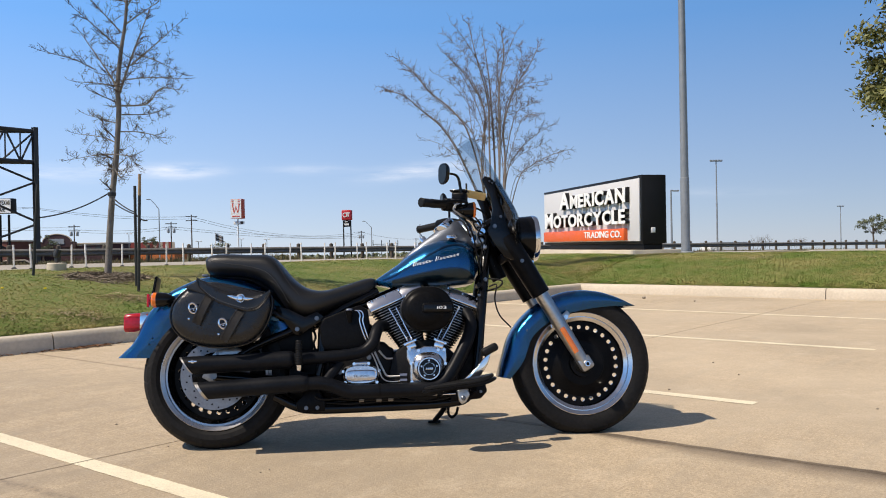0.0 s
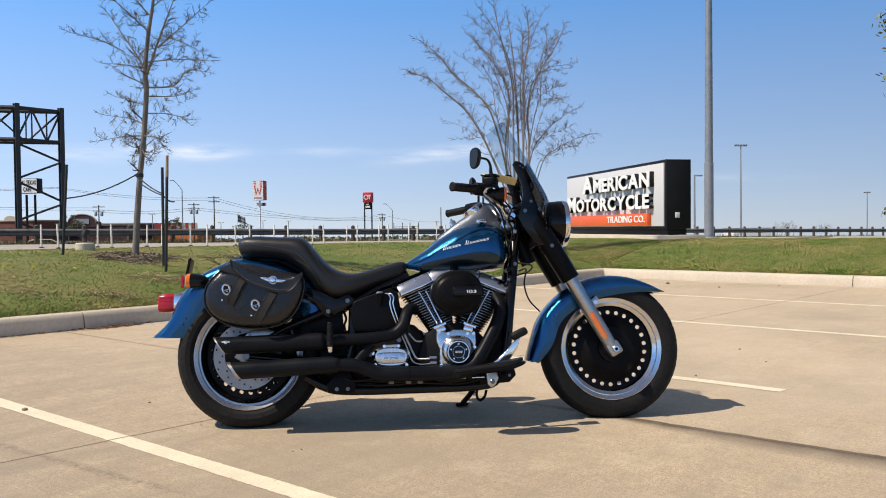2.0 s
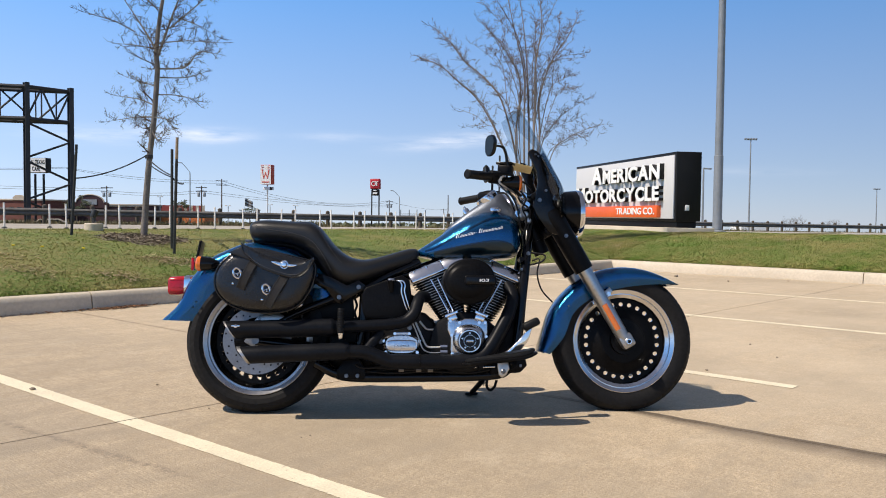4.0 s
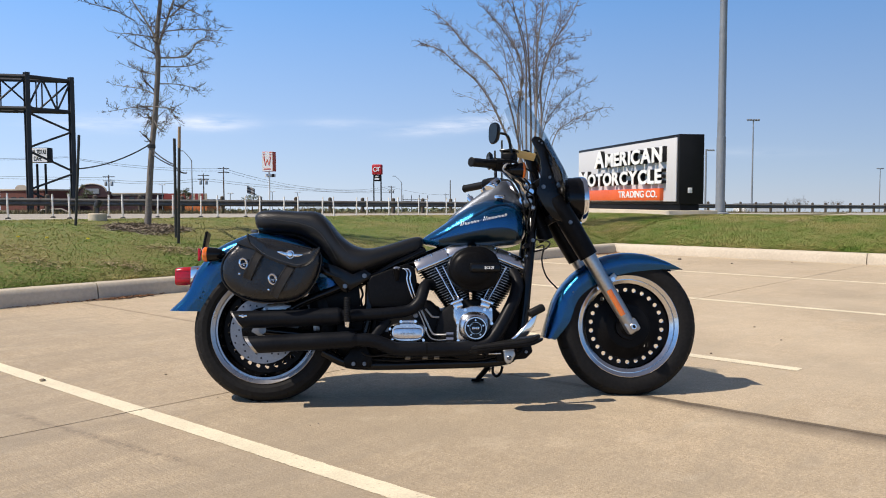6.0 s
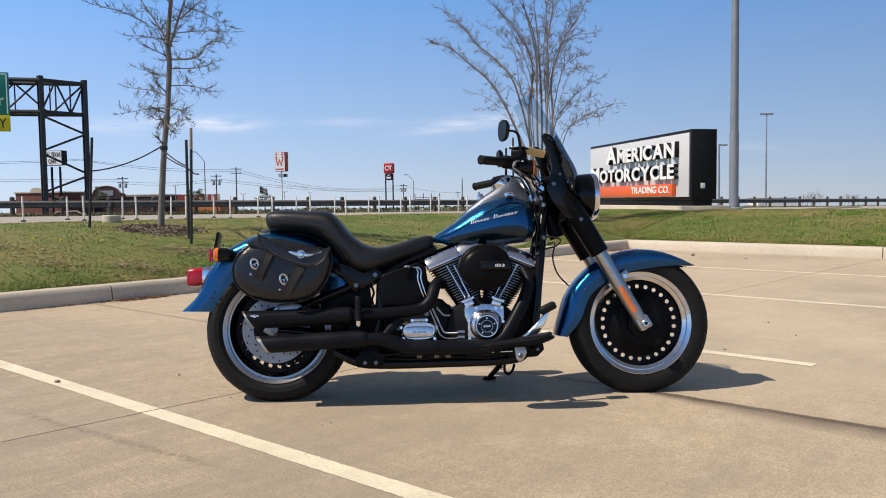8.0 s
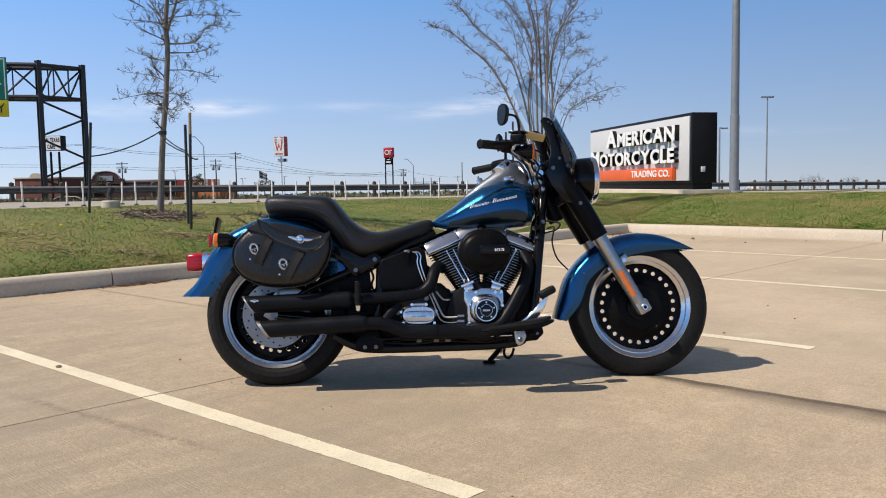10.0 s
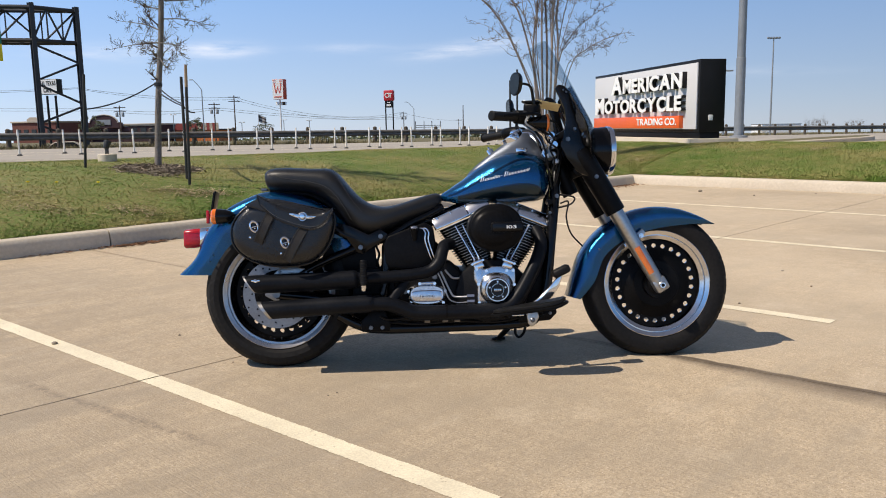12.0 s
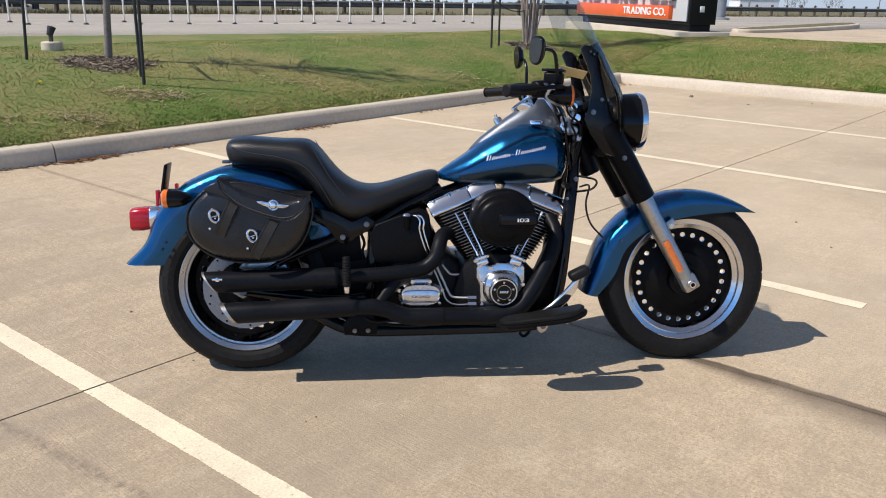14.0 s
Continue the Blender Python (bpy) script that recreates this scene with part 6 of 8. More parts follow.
# fork, triple clamps, nacelle
for s, nm in ((-1, "fork_leg"), (1, "fork_leg")):
    y = s * 0.118
    fk = P(nm, tube([(1.648, y, 0.302), (1.60, y, 0.385), (1.462, y, 0.625)], [0.026, 0.030, 0.032], 20, 4), "brushed", label="brushed grey lower fork leg")
    P("axle_clamp", join(box(0.062, 0.048, 0.062, (1.650, y, 0.306), 0.012, (0, -30, 0)), rod((1.652, y - s * 0.02, 0.304), (1.652, y + s * 0.032, 0.304), 0.017, 0.016, 14, 0.003)), "brushed", fk)
    P("axle_nut", lathe([(0, 0), (0.006, 0), (0.006, -0.003), (0.0125, -0.003), (0.0125, 0.006)], (1.652, y + s * 0.036, 0.304), "y", 6), "chrome", fk)
    # black disc on the nut's face stands for the shade in its hollow
    P("bore_shade", lathe([(0, -0.0035), (0.0075, -0.0035), (0.008, -0.001)], (1.652, y + s * 0.0362, 0.304), "y", 14) if s < 0 else lathe([(0, 0.0035), (0.0075, 0.0035), (0.008, 0.001)], (1.652, y + s * 0.0362, 0.304), "y", 14), "black_satin", fk)
    P("fork_cover", tube([(1.466, y, 0.618), (1.40, y, 0.733), (1.335, y * 1.02, 0.845), (1.315, y * 1.02, 0.880)], [0.043, 0.045, 0.046, 0.040], 20, 4), "black_satin", fk)
    d = Vector((-0.5, 0, 0.866))
    a, b = Vector((1.607, y + s * 0.031, 0.355)), Vector((1.545, y + s * 0.033, 0.465))
    P("reflector", tube([tuple(a), tuple((a + b) / 2), tuple(b)], [0.0125, 0.0125, 0.0125], 10, 2, flat=0.45), "amber_reflector", fk, "long amber side reflector")
    bolt(1.378, y + s * 0.044, 0.766, 0.0095, fk, "bolt")
P("fender_bracket", plate([(1.50, 0.478), (1.53, 0.468), (1.60, 0.525), (1.585, 0.545)], -0.10, -0.088, 0.003), "brushed", ff)
bolt(1.515, -0.103, 0.477, 0.011, ff, "chrome"), bolt(1.578, -0.103, 0.515, 0.011, ff, "chrome")
ste = P("triple_clamp", join(box(0.08, 0.28, 0.035, (1.262, 0, 0.955), 0.012, (0, -30, 0)), box(0.08, 0.28, 0.04, (1.325, 0, 0.80), 0.012, (0, -30, 0)), rod((1.30, 0, 0.70), (1.20, 0, 0.93), 0.035, 0.035)), "black_satin")
BRACKET = [(1.212, 1.138), (1.226, 1.155), (1.250, 1.150), (1.268, 1.134), (1.276, 1.112), (1.290, 1.05), (1.302, 1.0), (1.334, 0.900), (1.374, 0.800), (1.352, 0.765), (1.302, 0.785), (1.256, 0.845), (1.230, 0.900), (1.246, 0.95), (1.256, 1.0), (1.250, 1.05), (1.234, 1.09)]
P("nacelle", plate(BRACKET, -0.155, -0.140, 0.005), "black_gloss", ste, "black shield bracket plate")
P("nacelle", plate(BRACKET, 0.140, 0.155, 0.005), "black_gloss", ste, "black shield bracket plate")
for x, z, r in ((1.291, 0.968, 0.007), (1.262, 0.925, 0.010), (1.258, 1.122, 0.0045), (1.246, 1.130, 0.0045)):
    bolt(x, -0.158, z, r, ste, "bolt")

# headlamp
hl = P("headlamp", lathe([(0.0, -0.06), (0.055, -0.058), (0.085, -0.045), (0.100, -0.015), (0.104, 0.03), (0.106, 0.050), (0.105, 0.0535)], (1.402, 0, 0.888), "x", 40), "black_gloss", label="black headlamp bucket with chrome rim")
P("trim_ring", lathe([(0.105, 0.053), (0.108, 0.056), (0.107, 0.069), (0.102, 0.078), (0.094, 0.080), (0.091, 0.072)], (1.402, 0, 0.888), "x", 40), "chrome", hl)
P("reflector_bowl", lathe([(0.09, 0.07), (0.075, 0.04), (0.04, 0.015), (0, 0.008)], (1.402, 0, 0.888), "x", 32), "chrome", hl)
P("lens", lathe([(0.092, 0.076), (0.07, 0.088), (0.035, 0.095), (0, 0.097)], (1.402, 0, 0.888), "x", 32), "lens_glass", hl)
bolt(1.455, -0.012, 0.780, 0.008, hl, "chrome")
P("mount", rod((1.35, 0, 0.83), (1.43, 0, 0.79), 0.02, 0.016), "black_satin", hl)

# windshield: clear sheet bowed across, smoked lower band, edge trim
def shield_pt(s, e, off=0.0):
    """s: 0 at the top to 1 at the foot; e: -1 to 1 across."""
    c = [(0.0, 1.204, 1.372), (0.12, 1.238, 1.315), (0.45, 1.312, 1.165), (0.8, 1.396, 0.985), (1.0, 1.410, 0.85)]
    x = float(np.interp(s, [q[0] for q in c], [q[1] for q in c]))
    z = float(np.interp(s, [q[0] for q in c], [q[2] for q in c]))
    w = float(np.interp(s, [0, 0.06, 0.2, 0.5, 0.75, 0.88, 1.0], [0.05, 0.095, 0.15, 0.21, 0.235, 0.23, 0.19]))
    drop = 0.035 * abs(e) ** 3 if s < 0.2 else 0.035 * abs(e) ** 3 * max(0.0, 1 - (s - 0.2) / 0.3)
    return Vector((x - (0.080 - 0.022 * s) * e * e + off, w * e, z - 0.012 * e * e - drop))
def sheet(s0, s1, e0, e1, off, th):
    rings = []
    for a in np.linspace(s0, s1, 22):
        row = [shield_pt(a, e, off) for e in np.linspace(e0, e1, 17)]
        rings.append(row + [p - Vector((th, 0, 0)) for p in reversed(row)])
    return loft(rings)
ws_ = P("windshield", sheet(0, 1, -1, 1, 0, 0.004), "shield", label="clear bowed windshield with dark lower band")
rings = []
for a in np.linspace(0.44, 0.98, 22):
    em = float(np.interp(a, [0.44, 0.455, 0.48, 0.53, 0.60, 1.0], [0.22, 0.48, 0.67, 0.80, 0.86, 0.86]))
    row = [shield_pt(a, e, -0.006) for e in np.linspace(-em, em, 17)]
    rings.append(row + [p - Vector((0.003, 0, 0)) for p in reversed(row)])
P("lower_band", loft(rings), "shield_dark", ws_)
for s in (-1, 1):
    P("brace", tube([tuple(shield_pt(q, s * 0.62, -0.016)) for q in (0.52, 0.65, 0.8, 0.96)], 0.011, 10, 3, flat=1.6), "black_gloss", ws_)

# handlebar, grips, controls, mirrors
hb = P("handlebar", tube([(1.045, -0.29, 1.000), (1.085, -0.225, 0.984), (1.122, -0.165, 0.970), (1.160, -0.135, 0.946), (1.182, -0.115, 0.905), (1.196, -0.07, 0.870), (1.205, 0, 0.880), (1.196, 0.06, 0.885), (1.182, 0.095, 0.915), (1.165, 0.125, 0.958), (1.13, 0.165, 0.990), (1.10, 0.225, 1.003), (1.065, 0.29, 1.010)], 0.0175, 14, 5), "chrome", label="chrome handlebar with black rubber grips")
for a, b in (((1.05, -0.285, 1.000), (0.918, -0.392, 0.992)), ((1.07, 0.285, 1.010), (0.955, 0.405, 1.004))):
    a, b = Vector(a), Vector(b)
    P("grip", join(rod(a, a + (b - a) * 0.96, 0.0185, 0.0185, 18, 0.003), rod(a + (b - a) * 0.95, b, 0.0205, 0.0205, 18, 0.004)), "soft_rubber", hb)
    P("switch_pod", tube([tuple(a + (a - b) * 0.36), tuple(a + (a - b) * 0.30), tuple(a + (a - b) * 0.10), tuple(a + (b - a) * 0.16), tuple(a + (b - a) * 0.20)], [0.018, 0.024, 0.029, 0.028, 0.019], 16, 2), "black_satin", hb, "rounded black switch housing")
    P("perch_bolt", lathe([(0, -0.014), (0.008, -0.013), (0.012, -0.006), (0.013, 0.004), (0.010, 0.02)], (a.x + 0.036, a.y - 0.030, a.z + 0.006), "y", 14), "chrome", hb)
    P("bar_cable", tube([(a.x + 0.030, a.y - 0.028, a.z + 0.002), (a.x + 0.012, a.y - 0.034, a.z - 0.026), (a.x + 0.045, a.y - 0.02, a.z - 0.048), (a.x + 0.092, a.y * 0.7, a.z - 0.05)], 0.0042, 8, 6), "brushed", hb)
    s = -1 if a.y < 0 else 1
    lv = a + Vector((0.075, s * 0.01, 0.005))
    P("lever", tube([tuple(lv), tuple(lv + (b - a) * 0.4 + Vector((0.015, 0, 0.004))), tuple(b + Vector((0.052, 0, 0.0)))], [0.008, 0.007, 0.006], 8, 4, flat=0.7), "black_satin", hb)
    if s < 0:          # the hydraulic brake's reservoir; the clutch has only a lever perch
        mc_ = P("master_cylinder", box(0.062, 0.05, 0.044, (a.x + 0.046, a.y + 0.015, a.z + 0.034), 0.010, (0, 4, -25), 3), "black_satin", hb)
        P("reservoir_lid", box(0.072, 0.058, 0.010, (a.x + 0.046, a.y + 0.015, a.z + 0.061), 0.004, (0, 4, -25)), "black_gloss", mc_)
        for d in (-0.022, 0.022):
            P("lid_screw", rod((a.x + 0.046 + d, a.y + 0.015 - d * 0.4, a.z + 0.064), (a.x + 0.046 + d, a.y + 0.015 - d * 0.4, a.z + 0.069), 0.004, 0.0035, 10), "bolt", mc_)
    else:
        P("lever_perch", join(box(0.046, 0.034, 0.034, (a.x + 0.046, a.y - 0.01, a.z + 0.010), 0.008, (0, 0, 25), 3), rod((a.x + 0.068, a.y, a.z - 0.012), (a.x + 0.068, a.y, a.z + 0.026), 0.009, 0.009, 12, 0.002)), "black_satin", hb)
    P("switch_button", box(0.016, 0.008, 0.012, (a.x + 0.012, a.y + s * 0.022, a.z + 0.014), 0.003), "bolt", hb)
    P("clamp", box(0.03, 0.045, 0.034, (a.x + 0.012, a.y, a.z - 0.004), 0.007), "chrome", hb)
    bolt(a.x + 0.02, a.y - 0.024, a.z + 0.0, 0.006, hb, "chrome")
def mirror_shape(bm):
    """Squares the round head up into a rounded tear shape, narrower at the foot."""
    for v in bm.verts:
        a = math.atan2(v.co.z, v.co.y)
        f = (abs(math.cos(a)) ** 2.9 + abs(math.sin(a)) ** 2.9) ** (-1 / 2.9)
        v.co.y *= f * 0.74 * (1 + 0.13 * math.sin(a))
        v.co.z *= f * 1.08
    return bm
for s, stem, head in ((-1, ((1.097, -0.315, 1.045), (1.091, -0.322, 1.092), (1.082, -0.330, 1.114), (1.066, -0.338, 1.122), (1.044, -0.352, 1.122)), (1.024, -0.362, 1.118)),
                      (1, ((1.105, 0.30, 1.03), (1.108, 0.315, 1.085), (1.106, 0.335, 1.122), (1.098, 0.36, 1.138), (1.09, 0.38, 1.143)), (1.088, 0.385, 1.143))):
    P("mirror_stem", tube(stem, [0.0065, 0.006, 0.0055, 0.005, 0.005], 10, 6), "black_gloss", hb)
    mh = P("mirror", mirror_shape(lathe([(0, -0.017), (0.020, -0.0155), (0.033, -0.009), (0.040, 0.000), (0.042, 0.006), (0.0395, 0.010), (0, 0.0105)], (0, 0, 0), "x", 40)), "black_gloss", hb, "rounded black mirror head")
    mh.matrix_local = Matrix.Translation(head) @ pose(0, 0, 0, 8 * s, 0, 213 if s < 0 else 192)
    P("mirror_glass", mirror_shape(lathe([(0, 0), (0.036, 0), (0.036, 0.001), (0, 0.001)], (0.0108, 0, 0), "x", 40)), "dark_mirror", mh)
for s in (-1, 1):
    y = s * 0.272
    sgl = P("turn_signal", lathe([(0, -0.046), (0.008, -0.043), (0.015, -0.033), (0.022, -0.016), (0.0275, 0.004), (0.031, 0.022), (0.033, 0.036), (0.033, 0.038)], (1.115, y, 0.979), "x", 24), "black_gloss", label="black bullet turn signal with amber lens")
    P("lens", lathe([(0.034, 0.036), (0.0345, 0.043), (0.029, 0.047), (0, 0.049)], (1.115, y, 0.979), "x", 24), "amber_lens", sgl)
    P("stalk", rod((1.11, y, 0.965), (1.16, y * 0.6, 0.955), 0.009), "black_satin", sgl)
for q in (-1, 1):
    P("riser", rod((1.235, q * 0.045, 0.945), (1.195, q * 0.045, 0.93), 0.02), "chrome", hb)
for q in range(0, 4, 2):
    P("bar_clamp", rod((1.168 + 0.011 * q, -0.135 + 0.006 * q, 0.905 - 0.022 * q), (1.176 + 0.011 * q, -0.075, 0.900 - 0.022 * q), 0.0135, 0.0135, 12, 0.003), "brushed", hb)
for x, z, r in ((1.196, 0.945, 0.017), (1.206, 0.905, 0.020), (1.200, 0.862, 0.016), (1.214, 0.835, 0.013)):
    P("fork_clamp", lathe([(0, -0.016), (r * 0.7, -0.015), (r, -0.008), (r * 1.05, 0.0), (r * 0.9, 0.03)], (x, -0.135, z), "y", 16), "chrome" if r > 0.0165 else "brushed", hb)
for pts in ([(1.175, -0.16, 0.965), (1.200, -0.165, 0.93), (1.185, -0.16, 0.885), (1.205, -0.15, 0.84), (1.195, -0.13, 0.78)], [(1.16, -0.17, 0.955), (1.178, -0.16, 0.915), (1.218, -0.155, 0.88), (1.212, -0.14, 0.80)]):
    P("cable", tube(pts, 0.0036, 8, 5), "hose", hb)
P("ignition_boss", rod((1.185, -0.09, 0.875), (1.185, -0.06, 0.875), 0.024, 0.02, 14, 0.004), "chrome", hb)
P("clamp_cap", rod((1.205, -0.10, 0.908), (1.205, -0.03, 0.908), 0.019, 0.019, 14, 0.004), "chrome", hb)
HB = ((1.09, -0.27, 0.985), (1.17, -0.16, 0.95), (1.24, -0.10, 0.93), (1.23, -0.10, 0.80), (1.20, -0.08, 0.70))
P("cable", tube(HB, 0.005, 8, 5), "hose", hb)
P("cable", tube([(1.08, -0.25, 0.985), (1.15, -0.17, 1.01), (1.22, -0.13, 0.99), (1.26, -0.1, 0.90)], 0.0045, 8, 5), "hose", hb)
P("cable", tube([(1.10, -0.24, 0.975), (1.16, -0.15, 0.90), (1.18, -0.12, 0.82), (1.20, -0.1, 0.72)], 0.004, 8, 5), "hose", hb)
P("brake_hose", tube([(1.235, -0.10, 0.66), (1.265, -0.12, 0.665), (1.255, -0.12, 0.60), (1.275, -0.115, 0.53), (1.325, -0.105, 0.475)], 0.0036, 8, 6), "hose", ste)
P("brake_hose", tube([(1.22, -0.08, 0.70), (1.29, -0.11, 0.685), (1.275, -0.125, 0.655), (1.22, -0.09, 0.64)], 0.004, 8, 6), "hose", ste)
P("throttle_cable", tube([(1.07, 0.25, 1.0), (1.13, 0.05, 0.99), (1.16, 0.0, 0.93), (1.16, -0.02, 0.85)], 0.005, 8, 5), "hose", hb)

# paper tag tied to the bar
tag = thing("price_tag", "blank manila paper tag hanging from the handlebar", "tag")
def to_world(x, y, z):
    return pose(0, 0, 0, -8, 0, 0) @ Vector((x, y, z))
c0 = to_world(1.165, -0.20, 1.060)
tb = box(0.112, 0.0012, 0.045, (0, 0, 0), 0.0004)
tg = part("card", tb, M["paper"], tag)
tg.matrix_world = Matrix.Translation(c0) @ pose(0, 0, 0, 48, 12, 0)
tagged(tag)
part("string", tube([tuple(to_world(1.105, -0.22, 1.03)), tuple(to_world(1.108, -0.21, 1.06)), tuple(c0 + Vector((-0.050, 0, 0.012)))], 0.001, 6, 4), M["thread"], tag)

# tank
TX = [0.722, 0.745, 0.785, 0.83, 0.88, 0.95, 1.02, 1.09, 1.14, 1.172, 1.192]
TT = [0.705, 0.722, 0.748, 0.778, 0.818, 0.864, 0.889, 0.893, 0.878, 0.852, 0.80]
TZ = [0.690, 0.680, 0.672, 0.668, 0.666, 0.666, 0.666, 0.668, 0.672, 0.684, 0.715]
TW = [0.018, 0.045, 0.075, 0.100, 0.120, 0.140, 0.150, 0.150, 0.138, 0.112, 0.070]
def tank_pt(x, a, grow=0.0):
    """A point of the tank's skin: x along, a the angle round from the right flank (0) over the top."""
    t, b, w = (float(np.interp(x, TX, q)) for q in (TT, TZ, TW))
    zc, h = b + (t - b) * 0.42, 0
    c, s = math.cos(a), math.sin(a)
    h = (t - zc) if s > 0 else (zc - b)
    pw = 2.3 if s > 0 else 3.2
    return Vector((x, -(w + grow) * math.copysign(abs(c) ** (2 / pw), c), zc + (h + grow) * math.copysign(abs(s) ** (2 / pw), s)))
xs = [p.x for p in curve_pts([(x, 0, 0) for x in TX], 4)]
tank = P("fuel_tank", loft([[tank_pt(x, 2 * math.pi * k / 40) for k in range(40)] for x in xs]), "blue", label="teal-blue metallic fuel tank with slate lower panel", smooth=60)
bmesh_smooth = tank.modifiers.new("round", "SUBSURF")
bmesh_smooth.levels = bmesh_smooth.render_levels = 1
def flank(x, z, grow):
    """The point of the tank's right flank at that length and height."""
    lo, hi = -1.5, 1.5
    for _ in range(24):
        mid = (lo + hi) / 2
        lo, hi = (mid, hi) if tank_pt(x, mid).z < z else (lo, mid)
    return tank_pt(x, lo, grow)
def flank_band(x0, x1, low, high, grow, sgn, n=48):
    """A skin-deep band of paint between two height curves along the flank."""
    rings = []
    for k in range(n + 1):
        x = x0 + (x1 - x0) * k / n
        a, b = low(x), high(x)
        row = [flank(x, a + (b - a) * j / 6, grow) for j in range(7)]
        rings.append([Vector((q.x, q.y * sgn, q.z)) for q in row])
    return loft(rings, close=False, cap=False)
def curve_z(xs, zs):
    """A smooth height curve through a few points."""
    pts = curve_pts([(x, 0, z) for x, z in zip(xs, zs)], 8)
    return lambda x: float(np.interp(x, [q.x for q in pts], [q.z for q in pts]))
upper = curve_z((0.74, 0.80, 0.884, 0.967, 1.042, 1.10, 1.15, 1.176), (0.700, 0.715, 0.760, 0.806, 0.842, 0.850, 0.828, 0.790))
sweep = curve_z((0.76, 0.858, 0.967, 1.051, 1.110, 1.145, 1.176), (0.688, 0.708, 0.729, 0.741, 0.738, 0.722, 0.690))
floor_ = lambda x: float(np.interp(x, TX, TZ)) + 0.004
for sg_ in (1, -1):
    P("panel", flank_band(0.80, 1.172, floor_, sweep, 0.0010, sg_), "slate", tank, "slate-grey lower panel", 60)
    P("pinstripe", flank_band(0.80, 1.172, lambda x: sweep(x) - 0.0006, lambda x: sweep(x) + 0.0042, 0.0016, sg_), "deep_blue", tank, "dark blue stripe", 60)
    P("pinstripe", flank_band(0.76, 1.168, lambda x: upper(x) - 0.0045, lambda x: upper(x) + 0.0030, 0.0014, sg_), "deep_blue", tank, "dark blue stripe", 60)
# flank script as plain slanted strokes on a rising line
def stroke(pts, wide, sgn):
    bm = bmesh.new()
    for (s0, h0), (s1, h1) in zip(pts, pts[1:]):
        quad = []
        for q, h in ((s0, h0), (s0 + wide, h0), (s1 + wide, h1), (s1, h1)):
            v = flank(0.893 + q, 0.7545 + 0.205 * q + h, 0.0026)
            quad.append(bm.verts.new((v.x, v.y * sgn, v.z)))
        bm.faces.new(quad)
    return bm
rs2 = random.Random(3)
for sg_ in (1, -1):
    at_, k = 0.0, 0
    for word in (6, 8):
        for g in range(word):
            tall, wd = (0.0185 if g == 0 else 0.0095 + 0.004 * rs2.random() * (g % 3 == 1)), (0.019 if g == 0 else 0.0128)
            P("script_stroke", stroke([(at_, 0), (at_ + tall * 0.32, tall)], 0.0034 if g == 0 else 0.0026, sg_), M["sign_white"], tank, "", 0)
            P("script_stroke", stroke([(at_ + wd * 0.5, 0), (at_ + wd * 0.5 + tall * 0.30, tall * 0.9)], 0.0024, sg_), M["sign_white"], tank, "", 0)
            P("script_stroke", stroke([(at_ + wd * 0.14 + (0.004 if g % 2 else 0.0), tall * (0.8 if g % 2 else 0.12)), (at_ + wd * 0.62 + (0.004 if g % 2 else 0.0), tall * (0.86 if g % 2 else 0.2))], 0.0024, sg_), M["sign_white"], tank, "", 0)
            at_ += wd
        if word == 6:
            P("script_dash", stroke([(at_ + 0.002, 0.0052), (at_ + 0.008, 0.0062)], 0.004, sg_), M["sign_white"], tank, "", 0)
            at_ += 0.016

con = P("tank_console", loft([[Vector((x, h * c, z0 + (z1 - z0) * s)) for c, s in ((-1, 0), (-0.96, 0.35), (-0.80, 0.75), (-0.5, 0.96), (0, 1), (0.5, 0.96), (0.80, 0.75), (0.96, 0.35), (1, 0))] for x, h, z0, z1 in
        ((0.845, 0.018, 0.775, 0.795), (0.885, 0.036, 0.80, 0.835), (0.95, 0.050, 0.845, 0.885), (1.02, 0.060, 0.868, 0.935), (1.075, 0.066, 0.873, 0.970), (1.112, 0.064, 0.873, 0.975), (1.145, 0.055, 0.868, 0.935), (1.182, 0.042, 0.845, 0.875))]), "silver_paint", label="silver-grey tank console with chrome speedometer ring", smooth=60)
P("speedometer", lathe([(0, 0.006), (0.044, 0.006), (0.047, 0.012), (0.051, 0.010), (0.053, 0.0), (0.05, -0.02)], (0, 0, 0), "z", 32), "chrome", con).matrix_local = pose(1.045, 0, 0.955, 0, -36, 0)
P("dial", lathe([(0, 0.0072), (0.043, 0.0072)], (0, 0, 0), "z", 28), "black_gloss", con).matrix_local = pose(1.045, 0, 0.955, 0, -36, 0)
P("ignition_switch", rod((0.955, 0, 0.88), (0.945, 0, 0.905), 0.017, 0.014, 14, 0.003), "chrome", con)
P("switch_knob", rod((0.945, 0, 0.903), (0.94, 0, 0.915), 0.006, 0.005), "chrome", con)
for y in (-0.088, 0.088):
    P("fuel_cap", lathe([(0, 0.010), (0.018, 0.0095), (0.024, 0.007), (0.026, 0.002), (0.026, -0.006)], (1.075, y, 0.889), "z", 24), "chrome", tank).matrix_local = Matrix.Identity(4)

